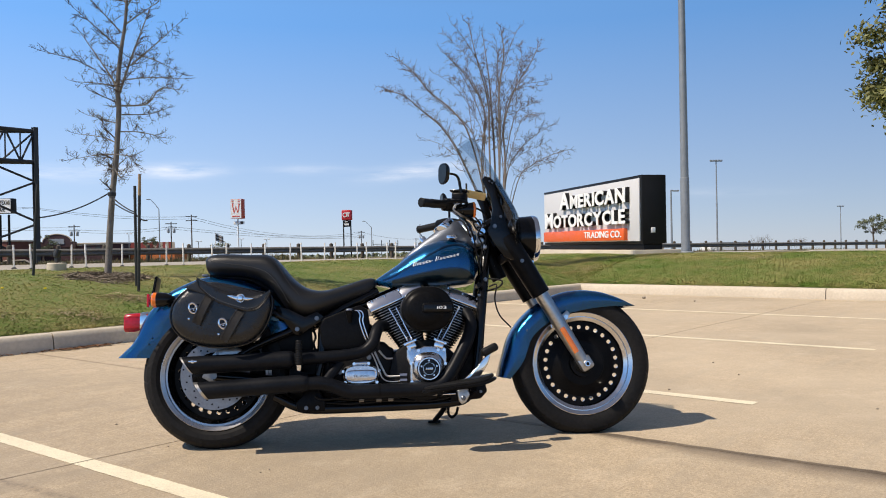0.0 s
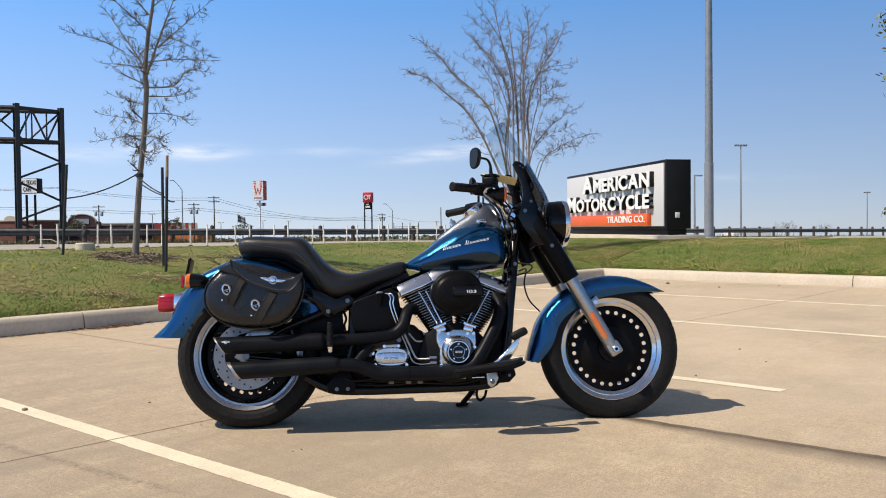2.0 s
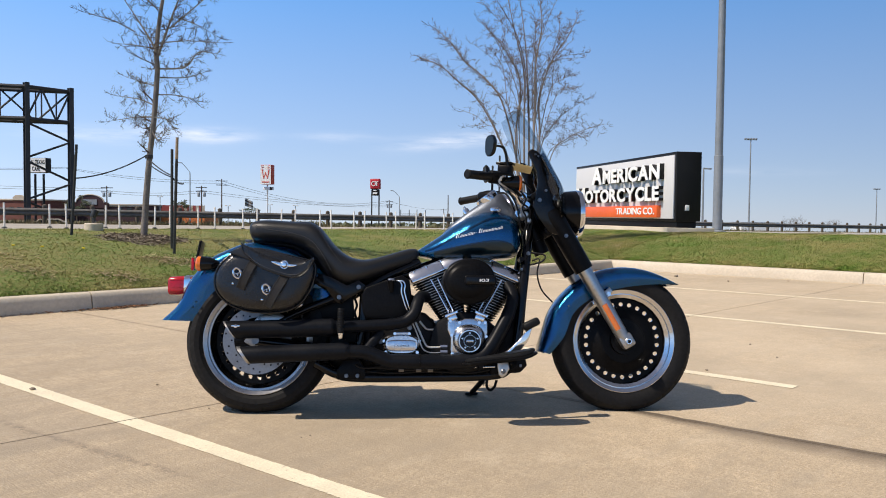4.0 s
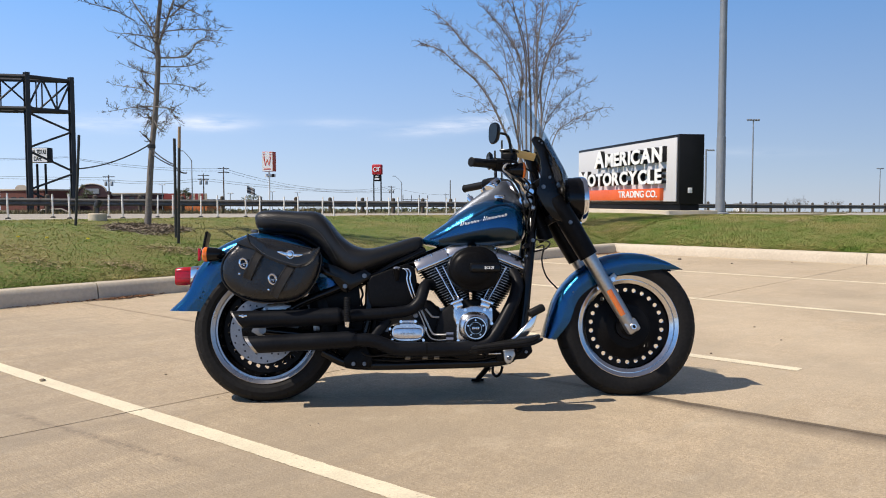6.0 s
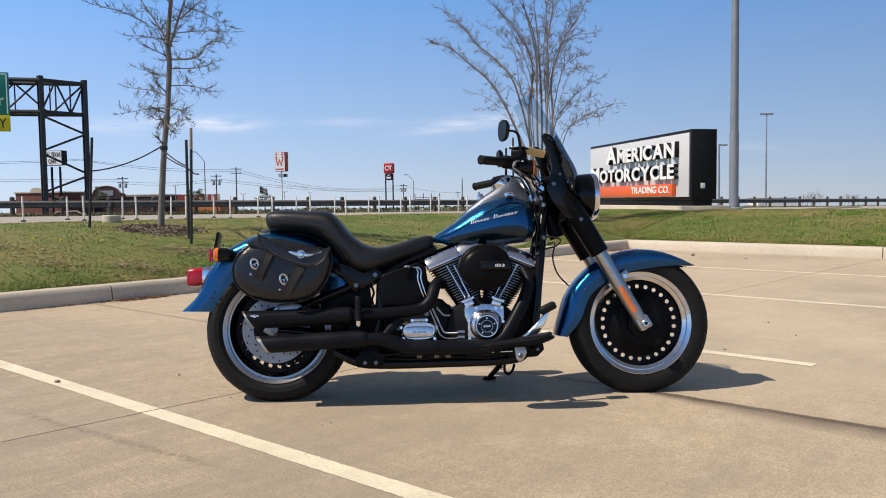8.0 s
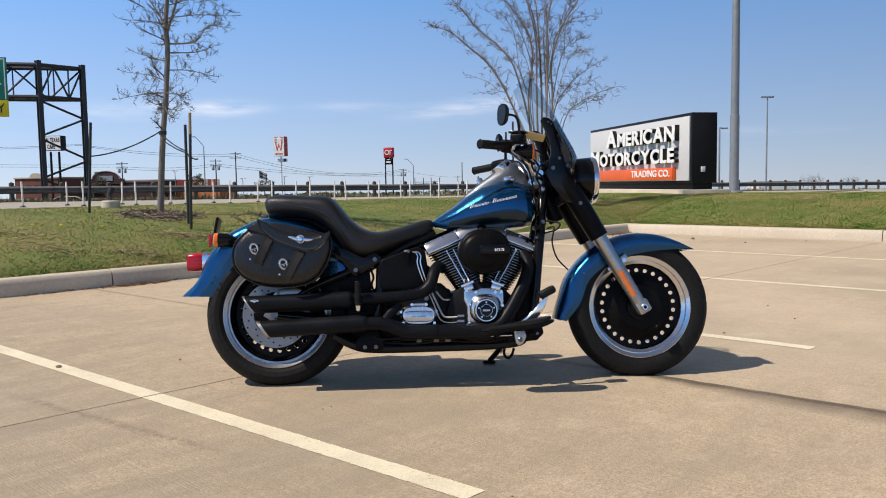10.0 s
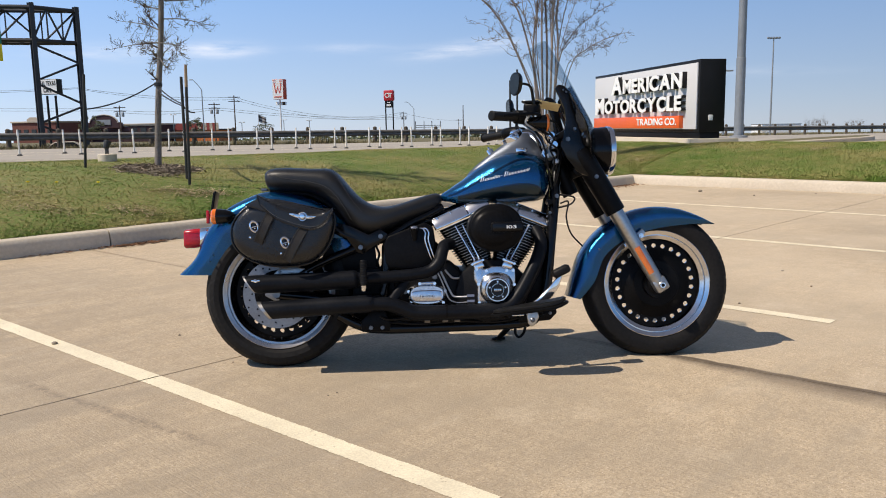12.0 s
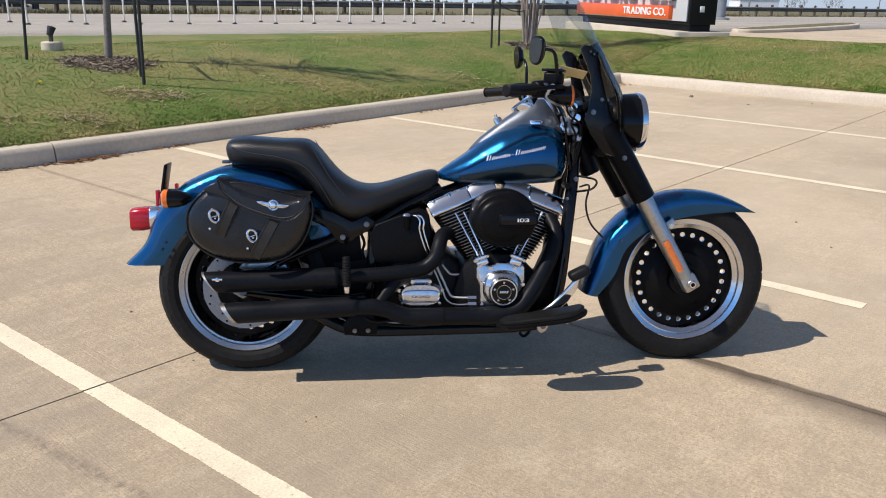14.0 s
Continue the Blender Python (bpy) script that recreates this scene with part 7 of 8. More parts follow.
# seat: bucket and pillion in one cover
def profile_loft(stations, n=22, pow_=2.8):
    """Stations (x of top, z top, x of bottom, z bottom, half width): rounded sections that lean with the stations."""
    rings = []
    for xt, zt, xb, zb, w in stations:
        ring = []
        for k in range(n):
            a = 2 * math.pi * k / n
            c, s = math.cos(a), math.sin(a)
            y = -w * math.copysign(abs(c) ** (2 / pow_), c)
            f = 0.5 + 0.5 * math.copysign(abs(s) ** (2 / pow_), s)
            ring.append(Vector((xb + (xt - xb) * f, y, zb + (zt - zb) * f)))
        rings.append(ring)
    return loft(rings)
SEAT = [(-0.020, 0.800, -0.015, 0.775, 0.07), (-0.016, 0.826, -0.008, 0.747, 0.100), (0.010, 0.838, 0.012, 0.730, 0.118), (0.078, 0.841, 0.080, 0.727, 0.128), (0.165, 0.832, 0.165, 0.724, 0.136), (0.225, 0.834, 0.215, 0.703, 0.142),
        (0.268, 0.832, 0.262, 0.672, 0.148), (0.308, 0.796, 0.300, 0.630, 0.153), (0.357, 0.726, 0.333, 0.578, 0.159), (0.412, 0.682, 0.375, 0.540, 0.163), (0.460, 0.665, 0.430, 0.532, 0.165), (0.510, 0.664, 0.490, 0.552, 0.155),
        (0.585, 0.685, 0.565, 0.582, 0.125), (0.670, 0.714, 0.655, 0.616, 0.095), (0.718, 0.721, 0.708, 0.645, 0.078), (0.735, 0.706, 0.733, 0.668, 0.055)]
seat = P("seat", profile_loft(SEAT), "vinyl", label="black two-up stepped seat with stitched seams", smooth=70)
sm = seat.modifiers.new("round", "SUBSURF")
sm.levels = sm.render_levels = 2
for s in (-1, 1):
    P("seam", tube([(0.000, s * 0.112, 0.815), (0.022, s * 0.131, 0.803), (0.066, s * 0.1345, 0.788), (0.12, s * 0.1375, 0.779), (0.172, s * 0.141, 0.771), (0.245, s * 0.1495, 0.748), (0.29, s * 0.1565, 0.708), (0.325, s * 0.1610, 0.655), (0.352, s * 0.1635, 0.605)], 0.0014, 6, 5), "seam", seat)
    P("seam", tube([(0.276, s * 0.128, 0.820), (0.306, s * 0.138, 0.768), (0.352, s * 0.151, 0.693), (0.395, s * 0.160, 0.640)], 0.0012, 6, 5), "seam", seat)
P("seat_pan", plate([(0.0, 0.732), (0.17, 0.715), (0.25, 0.668), (0.31, 0.60), (0.36, 0.542), (0.45, 0.533), (0.60, 0.585), (0.72, 0.652), (0.72, 0.67), (0.42, 0.60), (0.31, 0.73), (0.10, 0.765), (0.0, 0.76)], -0.072, 0.072, 0.006), "black_satin", seat)
P("seat_bracket", box(0.03, 0.03, 0.012, (-0.03, 0, 0.748), 0.004), "bolt", seat)

# saddlebag on the right, and its mate on the left
def saddlebag(s):
    out = [(-0.030, 0.690), (-0.085, 0.645), (-0.118, 0.600), (-0.125, 0.550), (-0.112, 0.505), (-0.070, 0.462), (0.004, 0.431), (0.095, 0.422), (0.190, 0.436), (0.252, 0.488), (0.286, 0.570), (0.284, 0.632), (0.235, 0.650), (0.15, 0.670), (0.06, 0.690)]
    pts = [(p.x, p.z) for p in curve_pts([(x, 0, z) for x, z in out + out[:1]], 4)[:-1]]
    cx, cz = 0.085, 0.57
    rings = []
    for y, f in ((0.125, 0.90), (0.128, 0.97), (0.145, 1.0), (0.215, 1.0), (0.235, 0.985), (0.248, 0.955), (0.257, 0.88), (0.262, 0.70), (0.264, 0.35)):
        rings.append([Vector((cx + (x - cx) * f, s * y, cz + (z - cz) * f + 0.006 * math.sin(9 * x + 3 * y) * (f < 0.96))) for x, z in pts])
    bag = P("saddlebag", loft(rings), "leather", label="black leather saddlebag with two buckled straps", smooth=60)
    P("piping", tube([(x + (x - cx) * 0.004, s * 0.236, z + (z - cz) * 0.004) for x, z in pts[::2]] + [(pts[0][0], s * 0.236, pts[0][1])], 0.004, 6, 2), "leather", bag)
    # flap: starts as a narrow point at the rear and falls in a deep tongue to the front
    edge = [(-0.012, 0.704), (-0.002, 0.672), (0.03, 0.640), (0.058, 0.618), (0.10, 0.598), (0.145, 0.582), (0.195, 0.570), (0.232, 0.576), (0.262, 0.600), (0.288, 0.644)]
    e = [(p.x, p.z) for p in curve_pts([(x, 0, z) for x, z in edge], 4)]
    rows = []
    for k, (x, z) in enumerate(e):
        t = k / (len(e) - 1)
        tx, tz = -0.016 + 0.304 * t, 0.712 - 0.058 * t - 0.012 * math.sin(math.pi * t)
        row = []
        for q in np.linspace(0, 1, 9):
            y = 0.150 + 0.126 * min(1.0, q * 2.2) ** 0.6
            row.append(Vector((tx + (x - tx) * q, s * (y + 0.0025 * math.sin(20 * x)), tz + (z - tz) * q + 0.006 * math.sin(math.pi * q))))
        rows.append(row + [Vector((p.x, p.y - s * 0.005, p.z - 0.001)) for p in reversed(row)])
    fl_ = P("flap", loft(rows), "leather", bag, smooth=60)
    P("edge_bead", tube([(x, s * 0.2765, z) for x, z in e], 0.0034, 6, 1), "leather", fl_)
    for k in range(len(e) - 12, len(e) - 1):
        (x, z), (x2, z2) = e[k], e[k + 1]
        for q in (0.0, 0.5):
            px, pz = x + (x2 - x) * q, z + (z2 - z) * q
            P("whip_stitch", rod((px + 0.003, s * 0.2795, pz - 0.002), (px - 0.006, s * 0.2795, pz + 0.008), 0.0016, 0.0016, 6), "leather", fl_)
    P("stitching", tube([(x - 0.002, s * 0.2785, z + 0.009) for x, z in e[5:-2]], 0.0014, 6, 1), "thread", fl_)
    # top layer behind the flap, with a pointed rear corner
    P("top_layer", plate([(-0.066, 0.672), (-0.030, 0.690), (-0.006, 0.700), (0.030, 0.655), (0.040, 0.632), (0.0, 0.648), (-0.035, 0.660)], s * 0.238, s * 0.266, 0.003), "leather", bag)
    for (x0, z0), (x1, z1), w in (((0.040, 0.634), (-0.014, 0.520), 0.0185), ((0.170, 0.575), (0.098, 0.446), 0.0195)):
        d = Vector((x1 - x0, 0, z1 - z0)).normalized()
        nrm = Vector((-d.z, 0, d.x)) * w
        mid = [Vector((x0, s * 0.270, z0)), Vector((x0 + (x1 - x0) * 0.35, s * 0.291, z0 + (z1 - z0) * 0.35)), Vector((x0 + (x1 - x0) * 0.75, s * 0.288, z0 + (z1 - z0) * 0.75)), Vector((x1, s * 0.276, z1))]
        rr = []
        for p in curve_pts([tuple(q) for q in mid], 4):
            rr.append([p - nrm, p + nrm, p + nrm - Vector((0, s * 0.006, 0)), p - nrm - Vector((0, s * 0.006, 0))])
        stp = P("strap", loft(rr), "strap_leather", bag)
        for q in (-1, 1):
            P("strap_stitch", tube([tuple(p + nrm * 0.82 * q + Vector((0, s * 0.0008, 0))) for p in curve_pts([tuple(k) for k in mid], 4)], 0.0009, 5, 1), "seam", stp)
        b = Vector((x0 + (x1 - x0) * 0.50 - 0.040, s * 0.268, z0 + (z1 - z0) * 0.50 + 0.008))
        ring = [(b.x + 0.016 * math.cos(a) - 0.008 * math.sin(a) * 0.5, b.y, b.z + 0.0205 * math.sin(a)) for a in np.linspace(0.0, 2 * math.pi, 22)]
        P("buckle", tube(ring, 0.0052, 8, 2), "chrome", stp)
        P("buckle_plate", plate([(b.x - 0.012, b.z - 0.017), (b.x + 0.022, b.z - 0.019), (b.x + 0.034, b.z + 0.016), (b.x + 0.0, b.z + 0.018)], s * 0.262, s * 0.266, 0.001), "black_gloss", stp)
        P("buckle_pin", rod(b + Vector((-0.012, 0, -0.004)), b + Vector((0.010, 0, 0.002)), 0.0022), "chrome", stp)
        for q in (0.25, -0.25):
            P("stud", lathe([(0, -0.005 * -s), (0.003, -0.004 * -s), (0.0045, 0)], (b.x + 0.006 + q * 0.016, s * 0.267, b.z + q * 0.03), "y", 10), "chrome", stp)
        P("stud", lathe([(0, -0.006 * -s), (0.004, -0.005 * -s), (0.0070, 0)], (b.x - 0.018, s * 0.262, b.z - 0.043), "y", 10), "chrome", stp)
    em = P("emblem", join(lathe([(0, -0.010), (0.010, -0.008), (0.0155, 0), (0, 0)], (0.166, s * 0.2785, 0.621), "y", 16), lathe([(0.0155, 0), (0.0175, 0.0012 * s), (0.0185, 0)], (0.166, s * 0.279, 0.621), "y", 20)), "chrome", bag, "small chrome winged badge")
    for q in (-1, 1):
        P("wing", plate([(0.166 + q * 0.010, 0.627 - q * 0.002), (0.166 + q * 0.036, 0.629 - q * 0.006), (0.166 + q * 0.054, 0.627 - q * 0.007), (0.166 + q * 0.046, 0.621 - q * 0.006), (0.166 + q * 0.034, 0.616 - q * 0.005), (0.166 + q * 0.012, 0.613)], s * 0.2765, s * 0.2795, 0.0008), "chrome", em)
        for k in range(3):
            P("feather_groove", plate([(0.166 + q * (0.018 + 0.008 * k), 0.6255 - q * 0.004 - 0.0035 * k), (0.166 + q * (0.044 - 0.003 * k), 0.6262 - q * 0.006 - 0.0035 * k), (0.166 + q * (0.044 - 0.003 * k), 0.6252 - q * 0.006 - 0.0035 * k), (0.166 + q * (0.018 + 0.008 * k), 0.6245 - q * 0.004 - 0.0035 * k)], s * 0.2795, s * 0.2799), "bolt", em)
    return bag
saddlebag(-1)
saddlebag(1)

# tail lamp, plate bracket, rear signals
def lamp_ring_at(x, hw, z0, z1):
    """A rounded rectangular section across the lamp."""
    zc, hz = (z0 + z1) / 2, (z1 - z0) / 2
    return [Vector((x, hw * math.copysign(abs(math.cos(a)) ** 0.45, math.cos(a)), zc + hz * math.copysign(abs(math.sin(a)) ** 0.45, math.sin(a)))) for a in np.linspace(0, 2 * math.pi, 29)[:-1]]
tl = P("tail_lamp", loft([lamp_ring_at(*q) for q in ((-0.303, 0.043, 0.508, 0.588), (-0.294, 0.044, 0.512, 0.590), (-0.275, 0.040, 0.532, 0.592), (-0.255, 0.030, 0.550, 0.590))]), "chrome", label="red tail lamp in chrome housing")
lens_ = P("lens", loft([lamp_ring_at(*q) for q in ((-0.368, 0.036, 0.512, 0.576), (-0.371, 0.041, 0.507, 0.580), (-0.366, 0.044, 0.503, 0.584), (-0.330, 0.0445, 0.503, 0.587), (-0.300, 0.043, 0.509, 0.588))]), "red_lens", tl)
for z in (0.520, 0.536, 0.552, 0.568):
    P("lens_rib", box(0.060, 0.0898, 0.0016, (-0.336, 0, z), 0.001), "red_lens", lens_)
P("mount", plate([(-0.30, 0.51), (-0.255, 0.53), (-0.235, 0.60), (-0.29, 0.585)], -0.03, 0.03, 0.006), "chrome", tl)
lp = P("plate_bracket", box(0.008, 0.125, 0.108, (-0.245, 0.0, 0.69), 0.003, (0, 10, 7)), "black_satin", label="black number plate bracket above the tail lamp")
P("plate_frame", box(0.003, 0.120, 0.102, (-0.2515, 0.001, 0.69), 0.001, (0, 10, 7)), "black_gloss", lp)
P("arm", box(0.05, 0.03, 0.012, (-0.225, 0, 0.645), 0.003), "black_satin", lp)
for s in (-1, 1):
    y = s * 0.155
    ts = P("turn_signal", lathe([(0, 0.06), (0.010, 0.058), (0.020, 0.045), (0.029, 0.02), (0.032, -0.012), (0.032, -0.018)], (-0.185, y, 0.632), "x", 24), "black_gloss", label="black bullet turn signal with amber lens")
    P("lens", lathe([(0.032, -0.016), (0.0325, -0.030), (0.027, -0.036), (0, -0.039)], (-0.185, y, 0.632), "x", 24), "amber_lens", ts)
    P("red_reflector", box(0.010, 0.03, 0.055, (-0.243, s * 0.13, 0.632), 0.003), "red_lens", ts)
    P("stalk", rod((-0.17, y, 0.62), (-0.16, s * 0.09, 0.61), 0.010), "black_satin", ts)

# exhausts
def slash(bm, x0, lean, zc):
    for v in bm.verts:
        k = max(0.0, 1 - (v.co.x - x0) / 0.16)
        v.co.x += -lean * (v.co.z - zc) * k
    return bm
y1, y2 = -0.215, -0.235
ex = P("muffler", slash(tube([(-0.060, y1, 0.351), (-0.045, y1, 0.351), (0.05, y1, 0.353), (0.33, y1, 0.361), (0.365, y1, 0.362), (0.385, y1, 0.362)], [0.0355, 0.0365, 0.0375, 0.0375, 0.0365, 0.024], 28, 4, cap=False), -0.06, 0.72, 0.351), "exhaust", label="matt black slash-cut muffler")
P("inner_pipe", slash(tube([(-0.058, y1, 0.351), (0.0, y1, 0.351), (0.10, y1, 0.353)], 0.031, 24, 3, cap=True), -0.06, 0.72, 0.351), "soft_rubber", ex)
P("tip_ring", slash(join(tube([(-0.064, y1, 0.351), (-0.050, y1, 0.351)], 0.0358, 28, 1, cap=False), tube([(-0.064, y1, 0.351), (-0.050, y1, 0.351)], 0.0325, 28, 1, cap=False)), -0.06, 0.72, 0.351), "brushed", ex)
P("badge", join(lathe([(0, -0.004), (0.006, -0.003), (0.009, 0)], (-0.032, y1 - 0.033, 0.365), "y", 10), box(0.034, 0.004, 0.007, (-0.032, y1 - 0.033, 0.367), 0.001)), "chrome", ex)
P("pipe", tube([(0.38, y1, 0.362), (0.48, -0.205, 0.367), (0.60, -0.195, 0.374), (0.668, -0.19, 0.387), (0.708, -0.185, 0.420), (0.724, -0.17, 0.465), (0.738, -0.13, 0.492), (0.78, -0.08, 0.50)], 0.0255, 20, 6), "exhaust", ex)
P("clamp", tube([(0.378, y1, 0.362), (0.398, y1 + 0.003, 0.3625)], 0.0275, 20, 1), "exhaust", ex)
ex2 = P("muffler", slash(tube([(0.000, y2, 0.246), (0.015, y2, 0.246), (0.10, y2, 0.250), (0.39, y2, 0.262), (0.425, y2, 0.263), (0.445, y2, 0.262)], [0.0340, 0.0350, 0.036, 0.036, 0.035, 0.028], 28, 4, cap=False), 0.0, 0.72, 0.246), "exhaust", label="matt black slash-cut muffler")
P("inner_pipe", slash(tube([(0.002, y2, 0.246), (0.06, y2, 0.248), (0.16, y2, 0.252)], 0.0315, 24, 3), 0.0, 0.72, 0.246), "soft_rubber", ex2)
P("tip_ring", slash(join(tube([(-0.004, y2, 0.246), (0.010, y2, 0.246)], 0.0362, 28, 1, cap=False), tube([(-0.004, y2, 0.246), (0.010, y2, 0.246)], 0.033, 28, 1, cap=False)), 0.0, 0.72, 0.246), "brushed", ex2)
P("pipe", tube([(0.44, y2, 0.262), (0.495, -0.232, 0.259), (0.545, -0.225, 0.245), (0.600, -0.22, 0.223), (0.66, -0.22, 0.219), (0.90, -0.22, 0.220), (0.985, -0.215, 0.232), (1.035, -0.205, 0.278), (1.085, -0.195, 0.36), (1.122, -0.18, 0.435), (1.140, -0.15, 0.50), (1.125, -0.10, 0.55)],
              [0.029, 0.029, 0.029, 0.030, 0.031, 0.031, 0.031, 0.031, 0.030, 0.028, 0.026, 0.026], 20, 5), "exhaust", ex2)
P("clamp", tube([(0.732, -0.22, 0.2195), (0.74, -0.22, 0.2195)], 0.0318, 20, 1), "black_satin", ex2)
P("cross_pipe", tube([(0.50, -0.228, 0.255), (0.535, -0.20, 0.30), (0.57, -0.18, 0.345)], 0.022, 14, 4), "exhaust", ex2)

# engine
CX, CZ = 0.945, 0.300
eng = P("crankcase", plate([(0.79, 0.20), (0.90, 0.165), (1.03, 0.18), (1.08, 0.26), (1.07, 0.36), (1.00, 0.43), (0.88, 0.43), (0.80, 0.38), (0.77, 0.28)], -0.165, 0.165, 0.015), "engine", label="black V-twin engine with chrome covers and finned cylinders")
out = [(0.852, 0.388), (0.858, 0.402), (0.872, 0.404), (0.890, 0.394), (0.905, 0.394), (0.930, 0.404), (0.960, 0.404), (0.985, 0.394), (1.000, 0.392), (1.018, 0.398), (1.026, 0.385), (1.027, 0.340), (1.016, 0.285), (0.998, 0.250), (0.965, 0.236), (0.905, 0.234), (0.872, 0.238), (0.864, 0.262), (0.866, 0.320), (0.852, 0.350)]
cc = P("cam_cover", plate(out, -0.196, -0.16, 0.008, 3), "cover", eng, "polished cam cover")
rings = []
for y, f in ((-0.194, 0.96), (-0.202, 0.93), (-0.210, 0.84), (-0.216, 0.73), (-0.220, 0.64), (-0.222, 0.5)):
    rings.append([Vector((0.945 + 0.073 * f * math.copysign(abs(math.cos(a)) ** 0.82, math.cos(a)), y, 0.312 + (0.068 if math.sin(a) > 0 else 0.066) * f * math.copysign(abs(math.sin(a)) ** 0.82, math.sin(a)))) for a in np.linspace(0, 2 * math.pi, 49)[:-1]])
P("cover_dome", loft(rings), "cover", cc, smooth=60)
P("timer_cover", lathe([(0.052, 0.002), (0.0505, -0.013), (0.047, -0.0165), (0.043, -0.0165), (0.0415, -0.0145)], (0.945, -0.222, 0.306), "y", 48), "alu", cc)
P("timer_face", lathe([(0.0425, -0.010), (0.0415, -0.0150), (0.0, -0.0155)], (0.945, -0.222, 0.306), "y", 40), "black_gloss", cc)
P("face_ring", lathe([(0.024, -0.0158), (0.0245, -0.0172), (0.0258, -0.0172), (0.0262, -0.0156)], (0.945, -0.222, 0.306), "y", 32), "alu", cc)
for k in range(4):
    P("face_bar", box(0.006, 0.0012, 0.010, (0.9335 + 0.0078 * k, -0.2385, 0.306), 0.0004, (0, 12, 0)), "alu", cc)
for k in range(5):
    a = math.pi / 2 + k * 2 * math.pi / 5
    bolt(0.945 + 0.034 * math.cos(a), -0.2375, 0.306 + 0.034 * math.sin(a), 0.0042, cc, "alu")
for x, z in ((0.864, 0.392), (0.904, 0.384), (0.988, 0.384), (1.014, 0.384), (1.018, 0.325), (0.872, 0.252), (0.870, 0.330), (0.985, 0.252)):
    bolt(x, -0.200, z, 0.0072, cc, "chrome")


def cylinder(sgn, name):
    """One cylinder: black barrel, thin fins with bright machined edges, chrome rocker box."""
    ax = Vector((0.3827 * sgn, 0, 0.9239))
    cr = Vector((0.9239, 0, -0.3827 * sgn))          # for both, the outer side is at cr times sgn
    o = Vector((CX, -0.015, CZ))
    tilt = math.degrees(math.atan2(ax.x, ax.z))
    n = 17
    def outline(t, size):
        """The fins' rounded-square outline at t from foot to head."""
        outer = 0.078 + 0.047 * t
        inner = min(outer, (0.132 + 0.190 * t) * 0.405 - 0.002)
        hy, pts = 0.084 + 0.020 * min(1, t * 1.5), []
        for q in range(36):
            a = 2 * math.pi * q / 36
            c, s = math.cos(a), math.sin(a)
            hx = outer if c * sgn > 0 else inner
            pts.append((size * hx * math.copysign(abs(c) ** 0.40, c), size * hy * math.copysign(abs(s) ** 0.40, s)))
        return pts
    cy = P(name, loft([[o + ax * (0.105 if t < 0 else 0.132 + 0.190 * t) + cr * x + Vector((0, y, 0)) for x, y in outline(max(t, 0), 0.88)] for t in (-1, 0, 0.33, 0.66, 1.0)]), "engine", eng, "finned cylinder")
    for k in range(n):
        t = k / (n - 1)
        L = 0.132 + 0.190 * t
        bm = bmesh.new()
        ring0 = outline(t, 1.0)
        levels = []
        for zt in (-0.0008, 0.0008):
            levels.append([bm.verts.new(o + ax * (L + zt) + cr * x + Vector((0, y, 0))) for x, y in ring0])
        bm.faces.new(levels[0]).material_index = 0
        bm.faces.new(levels[1]).material_index = 0
        for q in range(36):
            f = bm.faces.new((levels[0][q], levels[0][(q + 1) % 36], levels[1][(q + 1) % 36], levels[1][q]))
            f.material_index = 1
        part("cooling_fin", bm, [M["engine"], M["fin_edge"]], cy, "", 30)
    # rocker box: lower spacer, tall cover in two halves, ribbed top with bolt towers
    def placed(b, L, q=0.0):
        bmesh.ops.transform(b, matrix=Matrix.Translation(o + ax * L + cr * q) @ pose(0, 0, 0, 0, tilt, 0), verts=b.verts)
        return b
    P("rocker_base", placed(box(0.250, 0.198, 0.010, (0, 0, 0), 0.0025, segs=2), 0.333), "alu", cy)
    seam_at = -0.028 * sgn
    for lo, hi in ((-0.126, seam_at - 0.0012), (seam_at + 0.0012, 0.126)):
        bm = box(hi - lo, 0.196, 0.044, (0, 0, 0), 0.004, segs=3)
        for v in bm.verts:          # the cover rounds over towards its top and sides
            h = (v.co.z + 0.022) / 0.044
            v.co.y *= 1 - 0.15 * h - 0.16 * h * h
        P("rocker_cover", placed(bm, 0.357, (lo + hi) / 2), "rocker", cy)
    P("rocker_lid", placed(box(0.238, 0.134, 0.005, (0, 0, 0), 0.002, segs=2), 0.378), "rocker", cy)
    for q in (-0.100, -0.040, 0.030, 0.100):
        for y in (-0.070, 0.070):
            p = o + ax * 0.374 + cr * q
            bm = rod((0, 0, -0.008), (0, 0, 0.006), 0.0072, 0.0062, 12, 0.002)
            bmesh.ops.transform(bm, matrix=Matrix.Translation((p.x, y - 0.015, p.z)) @ pose(0, 0, 0, 0, tilt, 0), verts=bm.verts)
            P("rocker_bolt", bm, "chrome", cy)
    return cy
cr_, cf_ = cylinder(-1, "rear_cylinder"), cylinder(1, "front_cylinder")
for a, b in (((0.784, 0.572), (0.862, 0.426)), ((0.815, 0.575), (0.882, 0.430)), ((1.096, 0.572), (1.004, 0.424)), ((1.066, 0.575), (0.984, 0.430))):
    a, b = Vector((a[0], -0.125, a[1])), Vector((b[0], -0.172, b[1]))
    pr = P("pushrod_tube", rod(a, b, 0.0048, 0.0050, 14), "chrome", eng, "chrome pushrod tube")
    m_ = a + (b - a) * 0.48
    P("lower_tube", rod(m_, b, 0.0066, 0.0066, 14), "chrome", pr)
    P("collar", rod(m_, m_ + (b - a).normalized() * 0.008, 0.0078, 0.0078, 14, 0.002), "chrome", pr)
    P("foot", rod(b - (b - a).normalized() * 0.014, b, 0.0095, 0.0105, 14, 0.002), "chrome", pr)
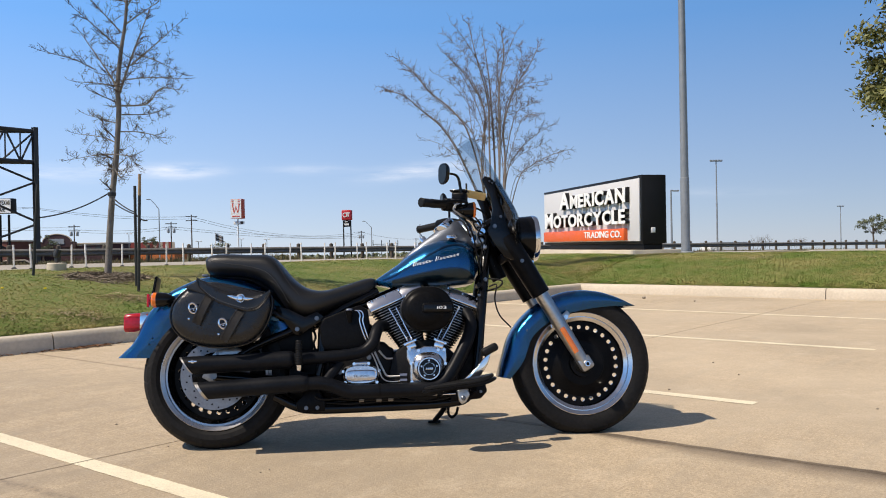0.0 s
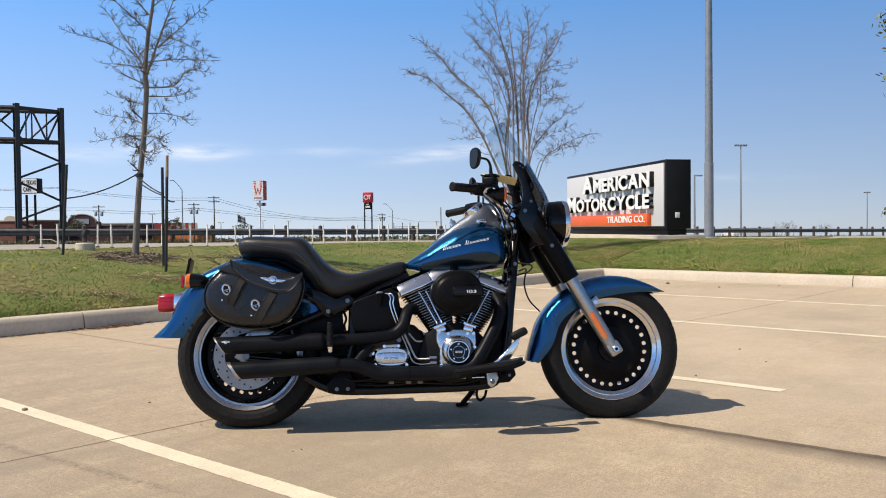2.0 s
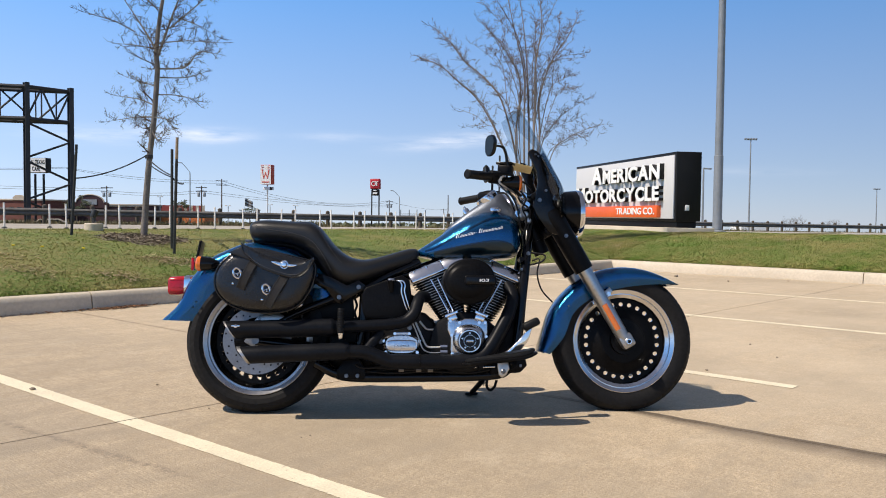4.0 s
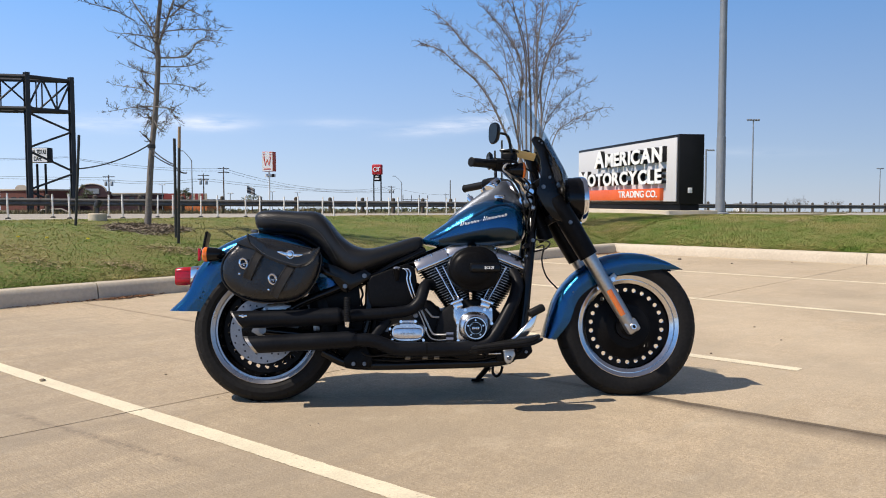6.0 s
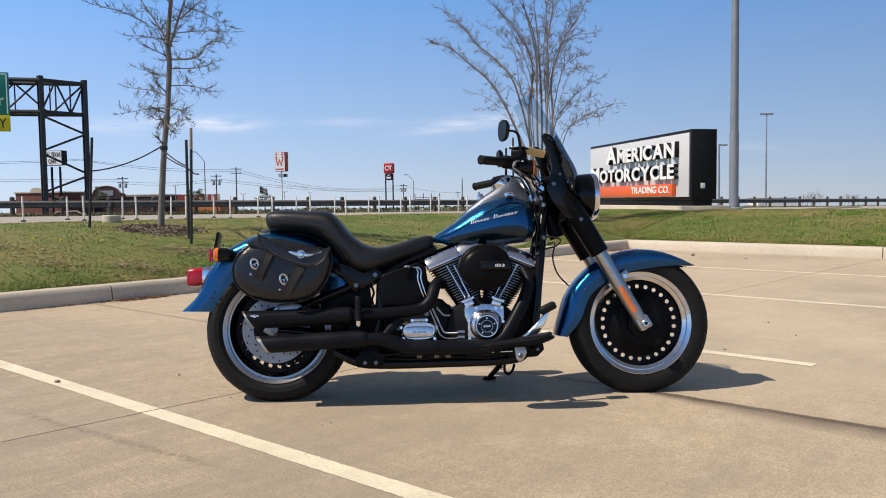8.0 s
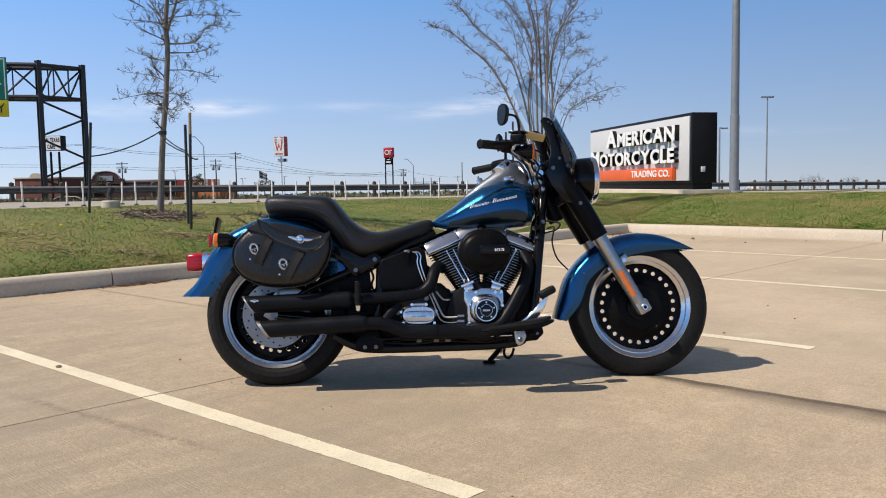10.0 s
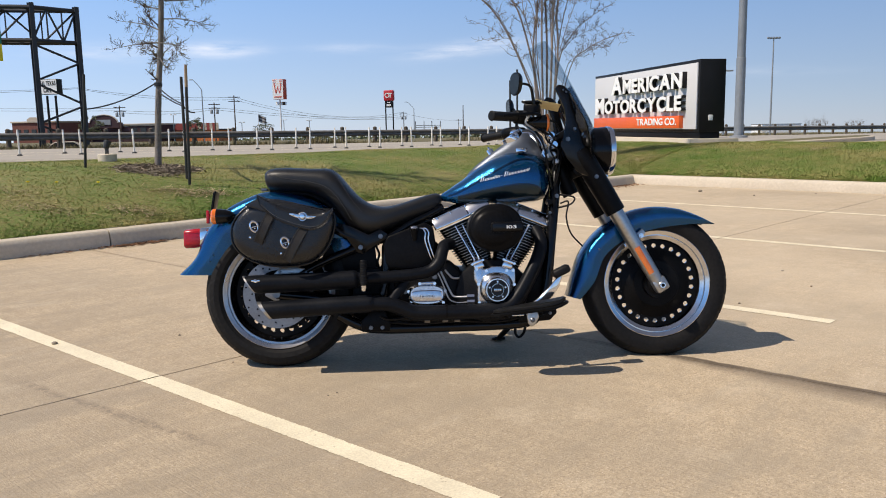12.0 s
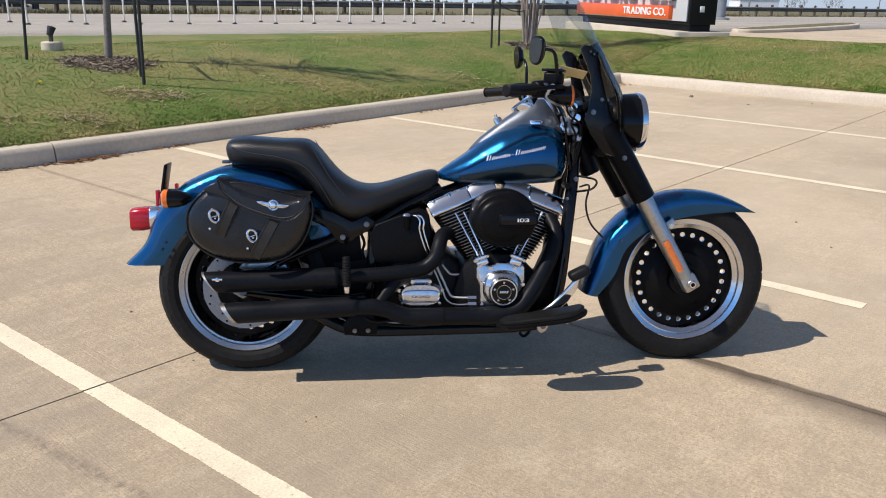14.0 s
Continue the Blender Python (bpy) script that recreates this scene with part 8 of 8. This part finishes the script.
for x, q in ((0.868, 22), (0.998, -22)):
    lb = P("lifter_block", join(box(0.054, 0.05, 0.014, (x, -0.176, 0.420), 0.004, (0, -q, 0), 3), box(0.044, 0.046, 0.024, (x + (0.006 if q > 0 else -0.006), -0.176, 0.403), 0.006, (0, -q, 0), 3)), "chrome", eng)
    for d in (-0.022, 0.022):
        bolt(x + d, -0.205, 0.420 + (0.4 if q > 0 else -0.4) * d, 0.0055, lb, "chrome")
P("intake", rod((0.90, -0.06, 0.56), (0.99, -0.06, 0.56), 0.045, 0.045), "engine", eng)
# air cleaner: round cover with a squared-off front shoulder
ac_pts = []
for k in range(40):
    a = 2 * math.pi * k / 40
    c, s = math.cos(a), math.sin(a)
    r = 0.108 if c < 0 else 0.108 + 0.012 * c * abs(s) ** 0.5
    ac_pts.append((0.942 + r * c * (1.04 if c > 0 else 1.04), 0.560 + r * s * 0.92))
rings = []
for y, f in ((-0.125, 0.93), (-0.135, 1.0), (-0.195, 1.0), (-0.222, 0.975), (-0.240, 0.92), (-0.250, 0.82), (-0.254, 0.62), (-0.256, 0.3)):
    rings.append([Vector((0.942 + (x - 0.942) * f, y, 0.560 + (z - 0.560) * f)) for x, z in ac_pts])
rings[4:] = [[Vector((0.942 + (x - 0.942) * f + d, y, 0.560 + (z - 0.560) * f)) for x, z in ac_pts] for y, f, d in ((-0.236, 0.94, 0), (-0.240, 0.86, -0.002), (-0.2405, 0.74, -0.008), (-0.247, 0.68, -0.010), (-0.253, 0.60, -0.010), (-0.256, 0.3, -0.006))]
ac = P("air_cleaner", loft(rings), "black_satin", eng, "round satin-black air cleaner cover", 60)
P("insert", plate([(0.921, 0.548), (0.921, 0.576), (0.928, 0.583), (1.044, 0.583), (1.056, 0.574), (1.058, 0.550), (1.050, 0.541), (0.928, 0.541)], -0.262, -0.235, 0.005, 3), "black_satin", ac)
P("insert_face", plate([(0.928, 0.550), (0.928, 0.574), (0.934, 0.578), (1.038, 0.578), (1.048, 0.571), (1.050, 0.553), (1.044, 0.546), (0.934, 0.546)], -0.2635, -0.258, 0.001), "black_gloss", ac)
lettering([("103", 1)], ac, Matrix.Translation((0.984, -0.2660, 0.5560)) @ pose(0, 0, 0, 90), M["numeral"], 0.040, 0.012, "numeral", 0.0006, 0.012)

# gearbox with cover
gb = P("gearbox", plate([(0.52, 0.20), (0.80, 0.19), (0.82, 0.36), (0.76, 0.43), (0.58, 0.43), (0.52, 0.36)], -0.14, 0.14, 0.02), "engine", label="black gearbox with polished end cover")
ov = [(0.657 + 0.082 * math.copysign(abs(math.cos(a)) ** 0.72, math.cos(a)), 0.290 + 0.044 * math.copysign(abs(math.sin(a)) ** 0.72, math.sin(a))) for a in np.linspace(0, 2 * math.pi, 33)[:-1]]
rings = []
for y, f in ((-0.130, 1.0), (-0.172, 1.0), (-0.178, 0.985), (-0.186, 0.90), (-0.192, 0.84), (-0.196, 0.82)):
    rings.append([Vector((0.657 + (x - 0.657) * f, y, 0.290 + (z - 0.290) * f)) for x, z in ov])
gc = P("end_cover", loft(rings), "cover", gb, "polished end cover", 35)
iv = [(0.657 + 0.064 * math.copysign(abs(math.cos(a)) ** 0.5, math.cos(a)), 0.286 + 0.0225 * math.copysign(abs(math.sin(a)) ** 0.5, math.sin(a))) for a in np.linspace(0, 2 * math.pi, 33)[:-1]]
P("cover_rim", tube([(x, -0.1965, z) for x, z in iv] + [(iv[0][0], -0.1965, iv[0][1])], 0.0022, 6, 1), "chrome", gc)
P("cover_panel", plate(iv, -0.1975, -0.192, 0.001), "cover", gc)
lettering([("SIX-SPEED", 1)], gc, Matrix.Translation((0.626, -0.1978, 0.2815)) @ pose(0, 0, 0, 90), M["black_gloss"], 0.062, 0.0075, "letter", 0.0004, 0.0)
for x, z in ((0.628, 0.336), (0.690, 0.336), (0.582, 0.305), (0.733, 0.305), (0.590, 0.258), (0.724, 0.256)):
    P("boss", lathe([(0, -0.010), (0.0035, -0.010), (0.004, -0.007), (0.0065, -0.007), (0.008, 0.02)], (x, -0.178, z), "y", 12), "chrome", gc)
P("breather_boss", box(0.074, 0.03, 0.016, (0.659, -0.165, 0.337), 0.006), "cover", gb)
P("inner_cover", plate([(0.345, 0.20), (0.40, 0.17), (0.80, 0.18), (0.80, 0.40), (0.735, 0.42), (0.715, 0.50), (0.60, 0.56), (0.50, 0.545), (0.472, 0.50), (0.468, 0.405), (0.345, 0.395)], -0.10, 0.10, 0.01), "black_satin", gb)
P("wiring", tube([(0.462, -0.075, 0.39), (0.452, -0.085, 0.43), (0.460, -0.08, 0.46), (0.446, -0.085, 0.50)], 0.005, 8, 4), "hose", gb)
P("inner_plate", plate([(0.225, 0.40), (0.300, 0.36), (0.452, 0.39), (0.447, 0.45), (0.440, 0.53), (0.345, 0.55), (0.245, 0.56)], -0.09, -0.07, 0.004), "black_satin", gb)
for pts in ([(0.696, -0.185, 0.395), (0.712, -0.19, 0.362), (0.732, -0.19, 0.312), (0.748, -0.195, 0.272), (0.780, -0.20, 0.256), (0.835, -0.205, 0.258)], [(0.716, -0.17, 0.385), (0.734, -0.172, 0.345), (0.752, -0.175, 0.305), (0.768, -0.18, 0.281), (0.800, -0.19, 0.278), (0.838, -0.20, 0.280)],
            [(0.735, -0.15, 0.39), (0.754, -0.15, 0.367), (0.775, -0.15, 0.354), (0.850, -0.15, 0.359)]):
    P("oil_line", tube(pts, 0.0048 if pts[0][0] > 0.71 else 0.003, 10, 5), "brushed", eng)
for z in (0.258, 0.280):
    P("oil_fitting", rod((0.822, -0.206, z), (0.852, -0.210, z), 0.0105, 0.0105, 6), "chrome", eng)

# oil tank, side covers, frame
ot = P("oil_tank", plate([(0.480, 0.505), (0.488, 0.425), (0.503, 0.398), (0.660, 0.392), (0.692, 0.420), (0.700, 0.50), (0.690, 0.570), (0.655, 0.590), (0.600, 0.572), (0.500, 0.536)], -0.145, 0.145, 0.008, 3), "black_satin", label="black oil tank under the seat")
P("filler_cap", lathe([(0, 0.012), (0.010, 0.011), (0.018, 0.006), (0.020, 0.0), (0.016, -0.004)], (0.610, -0.148, 0.566), "z", 20), "chrome", ot)
P("filler_neck", rod((0.612, -0.140, 0.515), (0.610, -0.148, 0.566), 0.010, 0.017), "black_satin", ot)
for d in (0, 0.014):
    P("oil_line", tube([(0.632 + d, -0.14, 0.566), (0.648 + d, -0.15, 0.562), (0.657 + d, -0.155, 0.545), (0.655 + d, -0.155, 0.515), (0.674 + d, -0.155, 0.452), (0.69 + d, -0.15, 0.42)], 0.0040, 10, 6), "chrome", ot)
fr_ = P("frame", tube([(1.235, 0, 0.86), (1.10, 0, 0.80), (0.85, 0, 0.66), (0.60, 0, 0.58)], 0.03, 12, 3), "black_gloss", label="gloss black tubular frame")
for s in (-1, 1):
    P("down_tube", tube([(1.235, s * 0.03, 0.84), (1.215, s * 0.08, 0.70), (1.185, s * 0.125, 0.50), (1.160, s * 0.135, 0.30), (1.125, s * 0.135, 0.195), (1.04, s * 0.135, 0.158), (0.70, s * 0.135, 0.150), (0.47, s * 0.135, 0.150), (0.38, s * 0.135, 0.165), (0.29, s * 0.13, 0.21)], 0.022, 14, 5), "black_gloss", fr_)
    P("seat_post", tube([(0.455, s * 0.125, 0.16), (0.485, s * 0.125, 0.35), (0.505, s * 0.11, 0.52), (0.60, s * 0.06, 0.60)], 0.02, 12, 4), "black_gloss", fr_)
    P("seat_rail", tube([(0.735, s * 0.05, 0.655), (0.60, s * 0.09, 0.59), (0.48, s * 0.115, 0.525), (0.36, s * 0.125, 0.53), (0.22, s * 0.125, 0.60)], 0.018, 12, 4), "black_gloss", fr_)
    sp = P("side_plate", plate([(0.285, 0.600), (0.315, 0.545), (0.375, 0.468), (0.395, 0.462), (0.480, 0.518), (0.500, 0.545), (0.470, 0.568), (0.42, 0.545), (0.35, 0.58)], s * 0.128, s * 0.142, 0.004), "black_gloss", fr_)
    bolt(0.386, s * 0.146, 0.492, 0.0105, sp, "bolt"), bolt(0.470, s * 0.146, 0.536, 0.0105, sp, "bolt")
    P("swingarm", tube([(0.035, s * 0.135, 0.306), (0.16, s * 0.14, 0.29), (0.34, s * 0.14, 0.265), (0.46, s * 0.13, 0.27)], [0.022, 0.024, 0.026, 0.03], 12, 4), "black_gloss", fr_)
    P("swingarm_stay", tube([(0.05, s * 0.135, 0.33), (0.20, s * 0.135, 0.42), (0.40, s * 0.12, 0.50)], 0.018, 12, 3), "black_gloss", fr_)
    bp = P("bracket_plate", plate([(0.385, 0.140), (0.50, 0.140), (0.505, 0.175), (0.475, 0.24), (0.43, 0.24), (0.38, 0.18)], s * 0.150, s * 0.160, 0.004), "black_satin", fr_)
    bolt(0.423, s * 0.164, 0.157, 0.009, bp, "bolt"), bolt(0.470, s * 0.164, 0.157, 0.009, bp, "bolt")
    P("shock_tab", box(0.03, 0.01, 0.05, (0.205, s * 0.14, 0.47), 0.004, (0, -35, 0)), "chrome", fr_)
P("regulator_housing", plate([(1.055, 0.19), (1.165, 0.19), (1.178, 0.30), (1.182, 0.43), (1.150, 0.44), (1.10, 0.33)], -0.105, 0.06, 0.01), "engine", fr_)
P("regulator", box(0.02, 0.11, 0.10, (1.175, 0, 0.23), 0.006), "engine", fr_)
P("neck", rod((1.20, 0, 0.93), (1.275, 0, 0.76), 0.04, 0.04), "black_satin", fr_)
# added black plate on the far side that keeps the wheel's left holes dark
P("hole_backing", plate([(-0.26, 0.30), (-0.24, 0.40), (-0.18, 0.47), (-0.05, 0.52), (0.10, 0.52), (0.10, 0.42), (-0.05, 0.40), (-0.12, 0.30), (-0.10, 0.20), (-0.16, 0.17), (-0.22, 0.22)], 0.128, 0.134, 0.002), "black_satin", fr_)
for x, z in ((0.692, 0.362), (0.567, 0.303)):
    bolt(x, -0.146, z, 0.011, fr_, "bolt")
P("belt_guard", plate([(0.02, 0.40), (0.40, 0.36), (0.42, 0.34), (0.10, 0.36), (0.02, 0.37)], 0.14, 0.16, 0.004), "black_satin", fr_)
P("primary_cover", plate([(0.56, 0.20), (0.64, 0.17), (0.98, 0.19), (1.05, 0.25), (1.05, 0.33), (0.98, 0.39), (0.70, 0.40), (0.60, 0.37), (0.55, 0.29)], 0.14, 0.225, 0.02, 3), "alu", eng, "polished primary cover")
for pts in ([(0.50, -0.14, 0.175), (0.62, -0.15, 0.168), (0.78, -0.15, 0.175), (0.95, -0.15, 0.168), (1.05, -0.15, 0.185)], [(0.55, -0.15, 0.19), (0.70, -0.16, 0.182), (0.86, -0.155, 0.19)], [(0.45, -0.15, 0.21), (0.50, -0.17, 0.19), (0.60, -0.165, 0.20)]):
    P("wiring", tube(pts, 0.006, 8, 4), "hose", fr_)
P("brake_rod", rod((0.66, -0.16, 0.188), (1.06, -0.17, 0.195), 0.004), "chrome", fr_)
for x in (0.645, 0.72, 0.77):
    P("fitting", rod((x, -0.165, 0.180), (x + 0.022, -0.165, 0.180), 0.008, 0.008, 6), "bolt", fr_)

# passenger peg folded up, floorboards, pedal, stand
for s in (-1, 1):
    pg = P("passenger_peg", lathe([(0, 0.0), (0.0125, 0.0), (0.014, 0.004)] + [q for k in range(9) for q in ((0.0145, 0.008 + 0.0095 * k), (0.0145, 0.013 + 0.0095 * k), (0.0125, 0.0145 + 0.0095 * k), (0.0125, 0.0165 + 0.0095 * k))] + [(0.014, 0.098), (0.012, 0.103), (0, 0.103)], (0.402, s * 0.255, 0.338), "z", 18), "soft_rubber", label="folded ribbed rubber passenger peg")
    P("bracket", join(rod((0.402, s * 0.255, 0.315), (0.402, s * 0.255, 0.34), 0.011, 0.013, 12, 0.002), rod((0.402, s * 0.255, 0.322), (0.42, s * 0.13, 0.315), 0.008)), "chrome", pg)
    fo = [(0.925, 0.036), (0.955, 0.050), (1.09, 0.056), (1.17, 0.050), (1.205, 0.032), (1.215, 0.0), (1.205, -0.032), (1.17, -0.050), (1.09, -0.056), (0.955, -0.050), (0.925, -0.036), (0.905, 0.0)]
    fo = [(q.x, q.y) for q in curve_pts([(x, y, 0) for x, y in fo + fo[:1]], 4)[:-1]]
    def board(th, f, z0):
        rr = []
        for z, g in ((0, f * 0.96), (th * 0.3, f), (th, f), (th * 1.25, f * 0.95)):
            rr.append([Vector((1.06 + (x - 1.06) * g, s * 0.335 + y * g, z0 + z + (x - 0.905) * 0.10 + 0.016 * max(0.0, (x - 1.13) / 0.085) ** 2)) for x, y in fo])
        return loft(rr)
    fb = P("floorboard", board(0.010, 1.0, 0.207), "black_satin", label="black floorboard with a thick rubber pad")
    P("rubber_pad", board(0.012, 0.93, 0.219), "soft_rubber", fb)
    P("hinge", rod((0.99, s * 0.25, 0.205), (0.99, s * 0.15, 0.19), 0.012), "black_satin", fb)
    P("hinge", rod((1.13, s * 0.25, 0.215), (1.13, s * 0.14, 0.19), 0.012), "black_satin", fb)
    yb = s * 0.215
    P("bracket", plate([(1.062, 0.212), (1.112, 0.216), (1.116, 0.190), (1.100, 0.160), (1.082, 0.150), (1.068, 0.165)], yb - 0.010, yb + 0.010, 0.005, 3), "brushed", fb)
    P("bracket_bolt", lathe([(0, -0.014), (0.006, -0.014), (0.0105, -0.010), (0.0115, 0.0)], (1.088, yb, 0.178), "y", 12), "bolt", fb)
bpd = P("brake_pedal", plate([(1.050, 0.214), (1.085, 0.226), (1.130, 0.247), (1.166, 0.278), (1.192, 0.318), (1.204, 0.358), (1.194, 0.368), (1.174, 0.343), (1.146, 0.310), (1.108, 0.274), (1.070, 0.246), (1.045, 0.230)], -0.276, -0.262, 0.005, 3), "chrome", label="chrome brake lever with black pad")
P("pedal_pad", box(0.074, 0.055, 0.034, (1.200, -0.272, 0.378), 0.012, (0, -26, 0), 3), "soft_rubber", bpd)
P("lower_bracket", plate([(1.04, 0.16), (1.17, 0.17), (1.20, 0.20), (1.19, 0.245), (1.10, 0.235), (1.04, 0.21)], -0.165, -0.145, 0.006), "black_satin", fr_)
for x, z in ((1.10, 0.19), (1.14, 0.215), (1.17, 0.20)):
    bolt(x, -0.168, z, 0.007, fr_, "bolt")
js = P("side_stand", tube([(1.055, 0.12, 0.165), (1.035, 0.17, 0.11), (1.00, 0.255, 0.055)], [0.014, 0.013, 0.012], 12, 4), "black_satin", label="black side stand, lowered")
P("stand_foot", box(0.06, 0.045, 0.012, (0.997, 0.268, 0.046), 0.004, (-8, 0, 0)), "black_satin", js)
P("stand_spring", tube([(1.05 + 0.004 * math.cos(k * 1.3), 0.11 + 0.0035 * k, 0.135 - 0.0018 * k + 0.004 * math.sin(k * 1.3)) for k in range(24)], 0.0018, 6, 1), "bolt", js)
P("jack_hook", tube([(1.045, -0.02, 0.15), (1.04, -0.02, 0.105), (1.055, -0.02, 0.085), (1.075, -0.02, 0.10), (1.085, -0.02, 0.13)], 0.006, 8, 4), "black_satin", fr_)
for x, z, r in ((1.215, 0.690, 0.009), (1.185, 0.62, 0.006)):
    bolt(x, -0.13, z, r, fr_, "bolt")
P("horn_bracket", rod((1.185, -0.08, 0.665), (1.185, -0.135, 0.665), 0.012, 0.011), "black_satin", fr_)
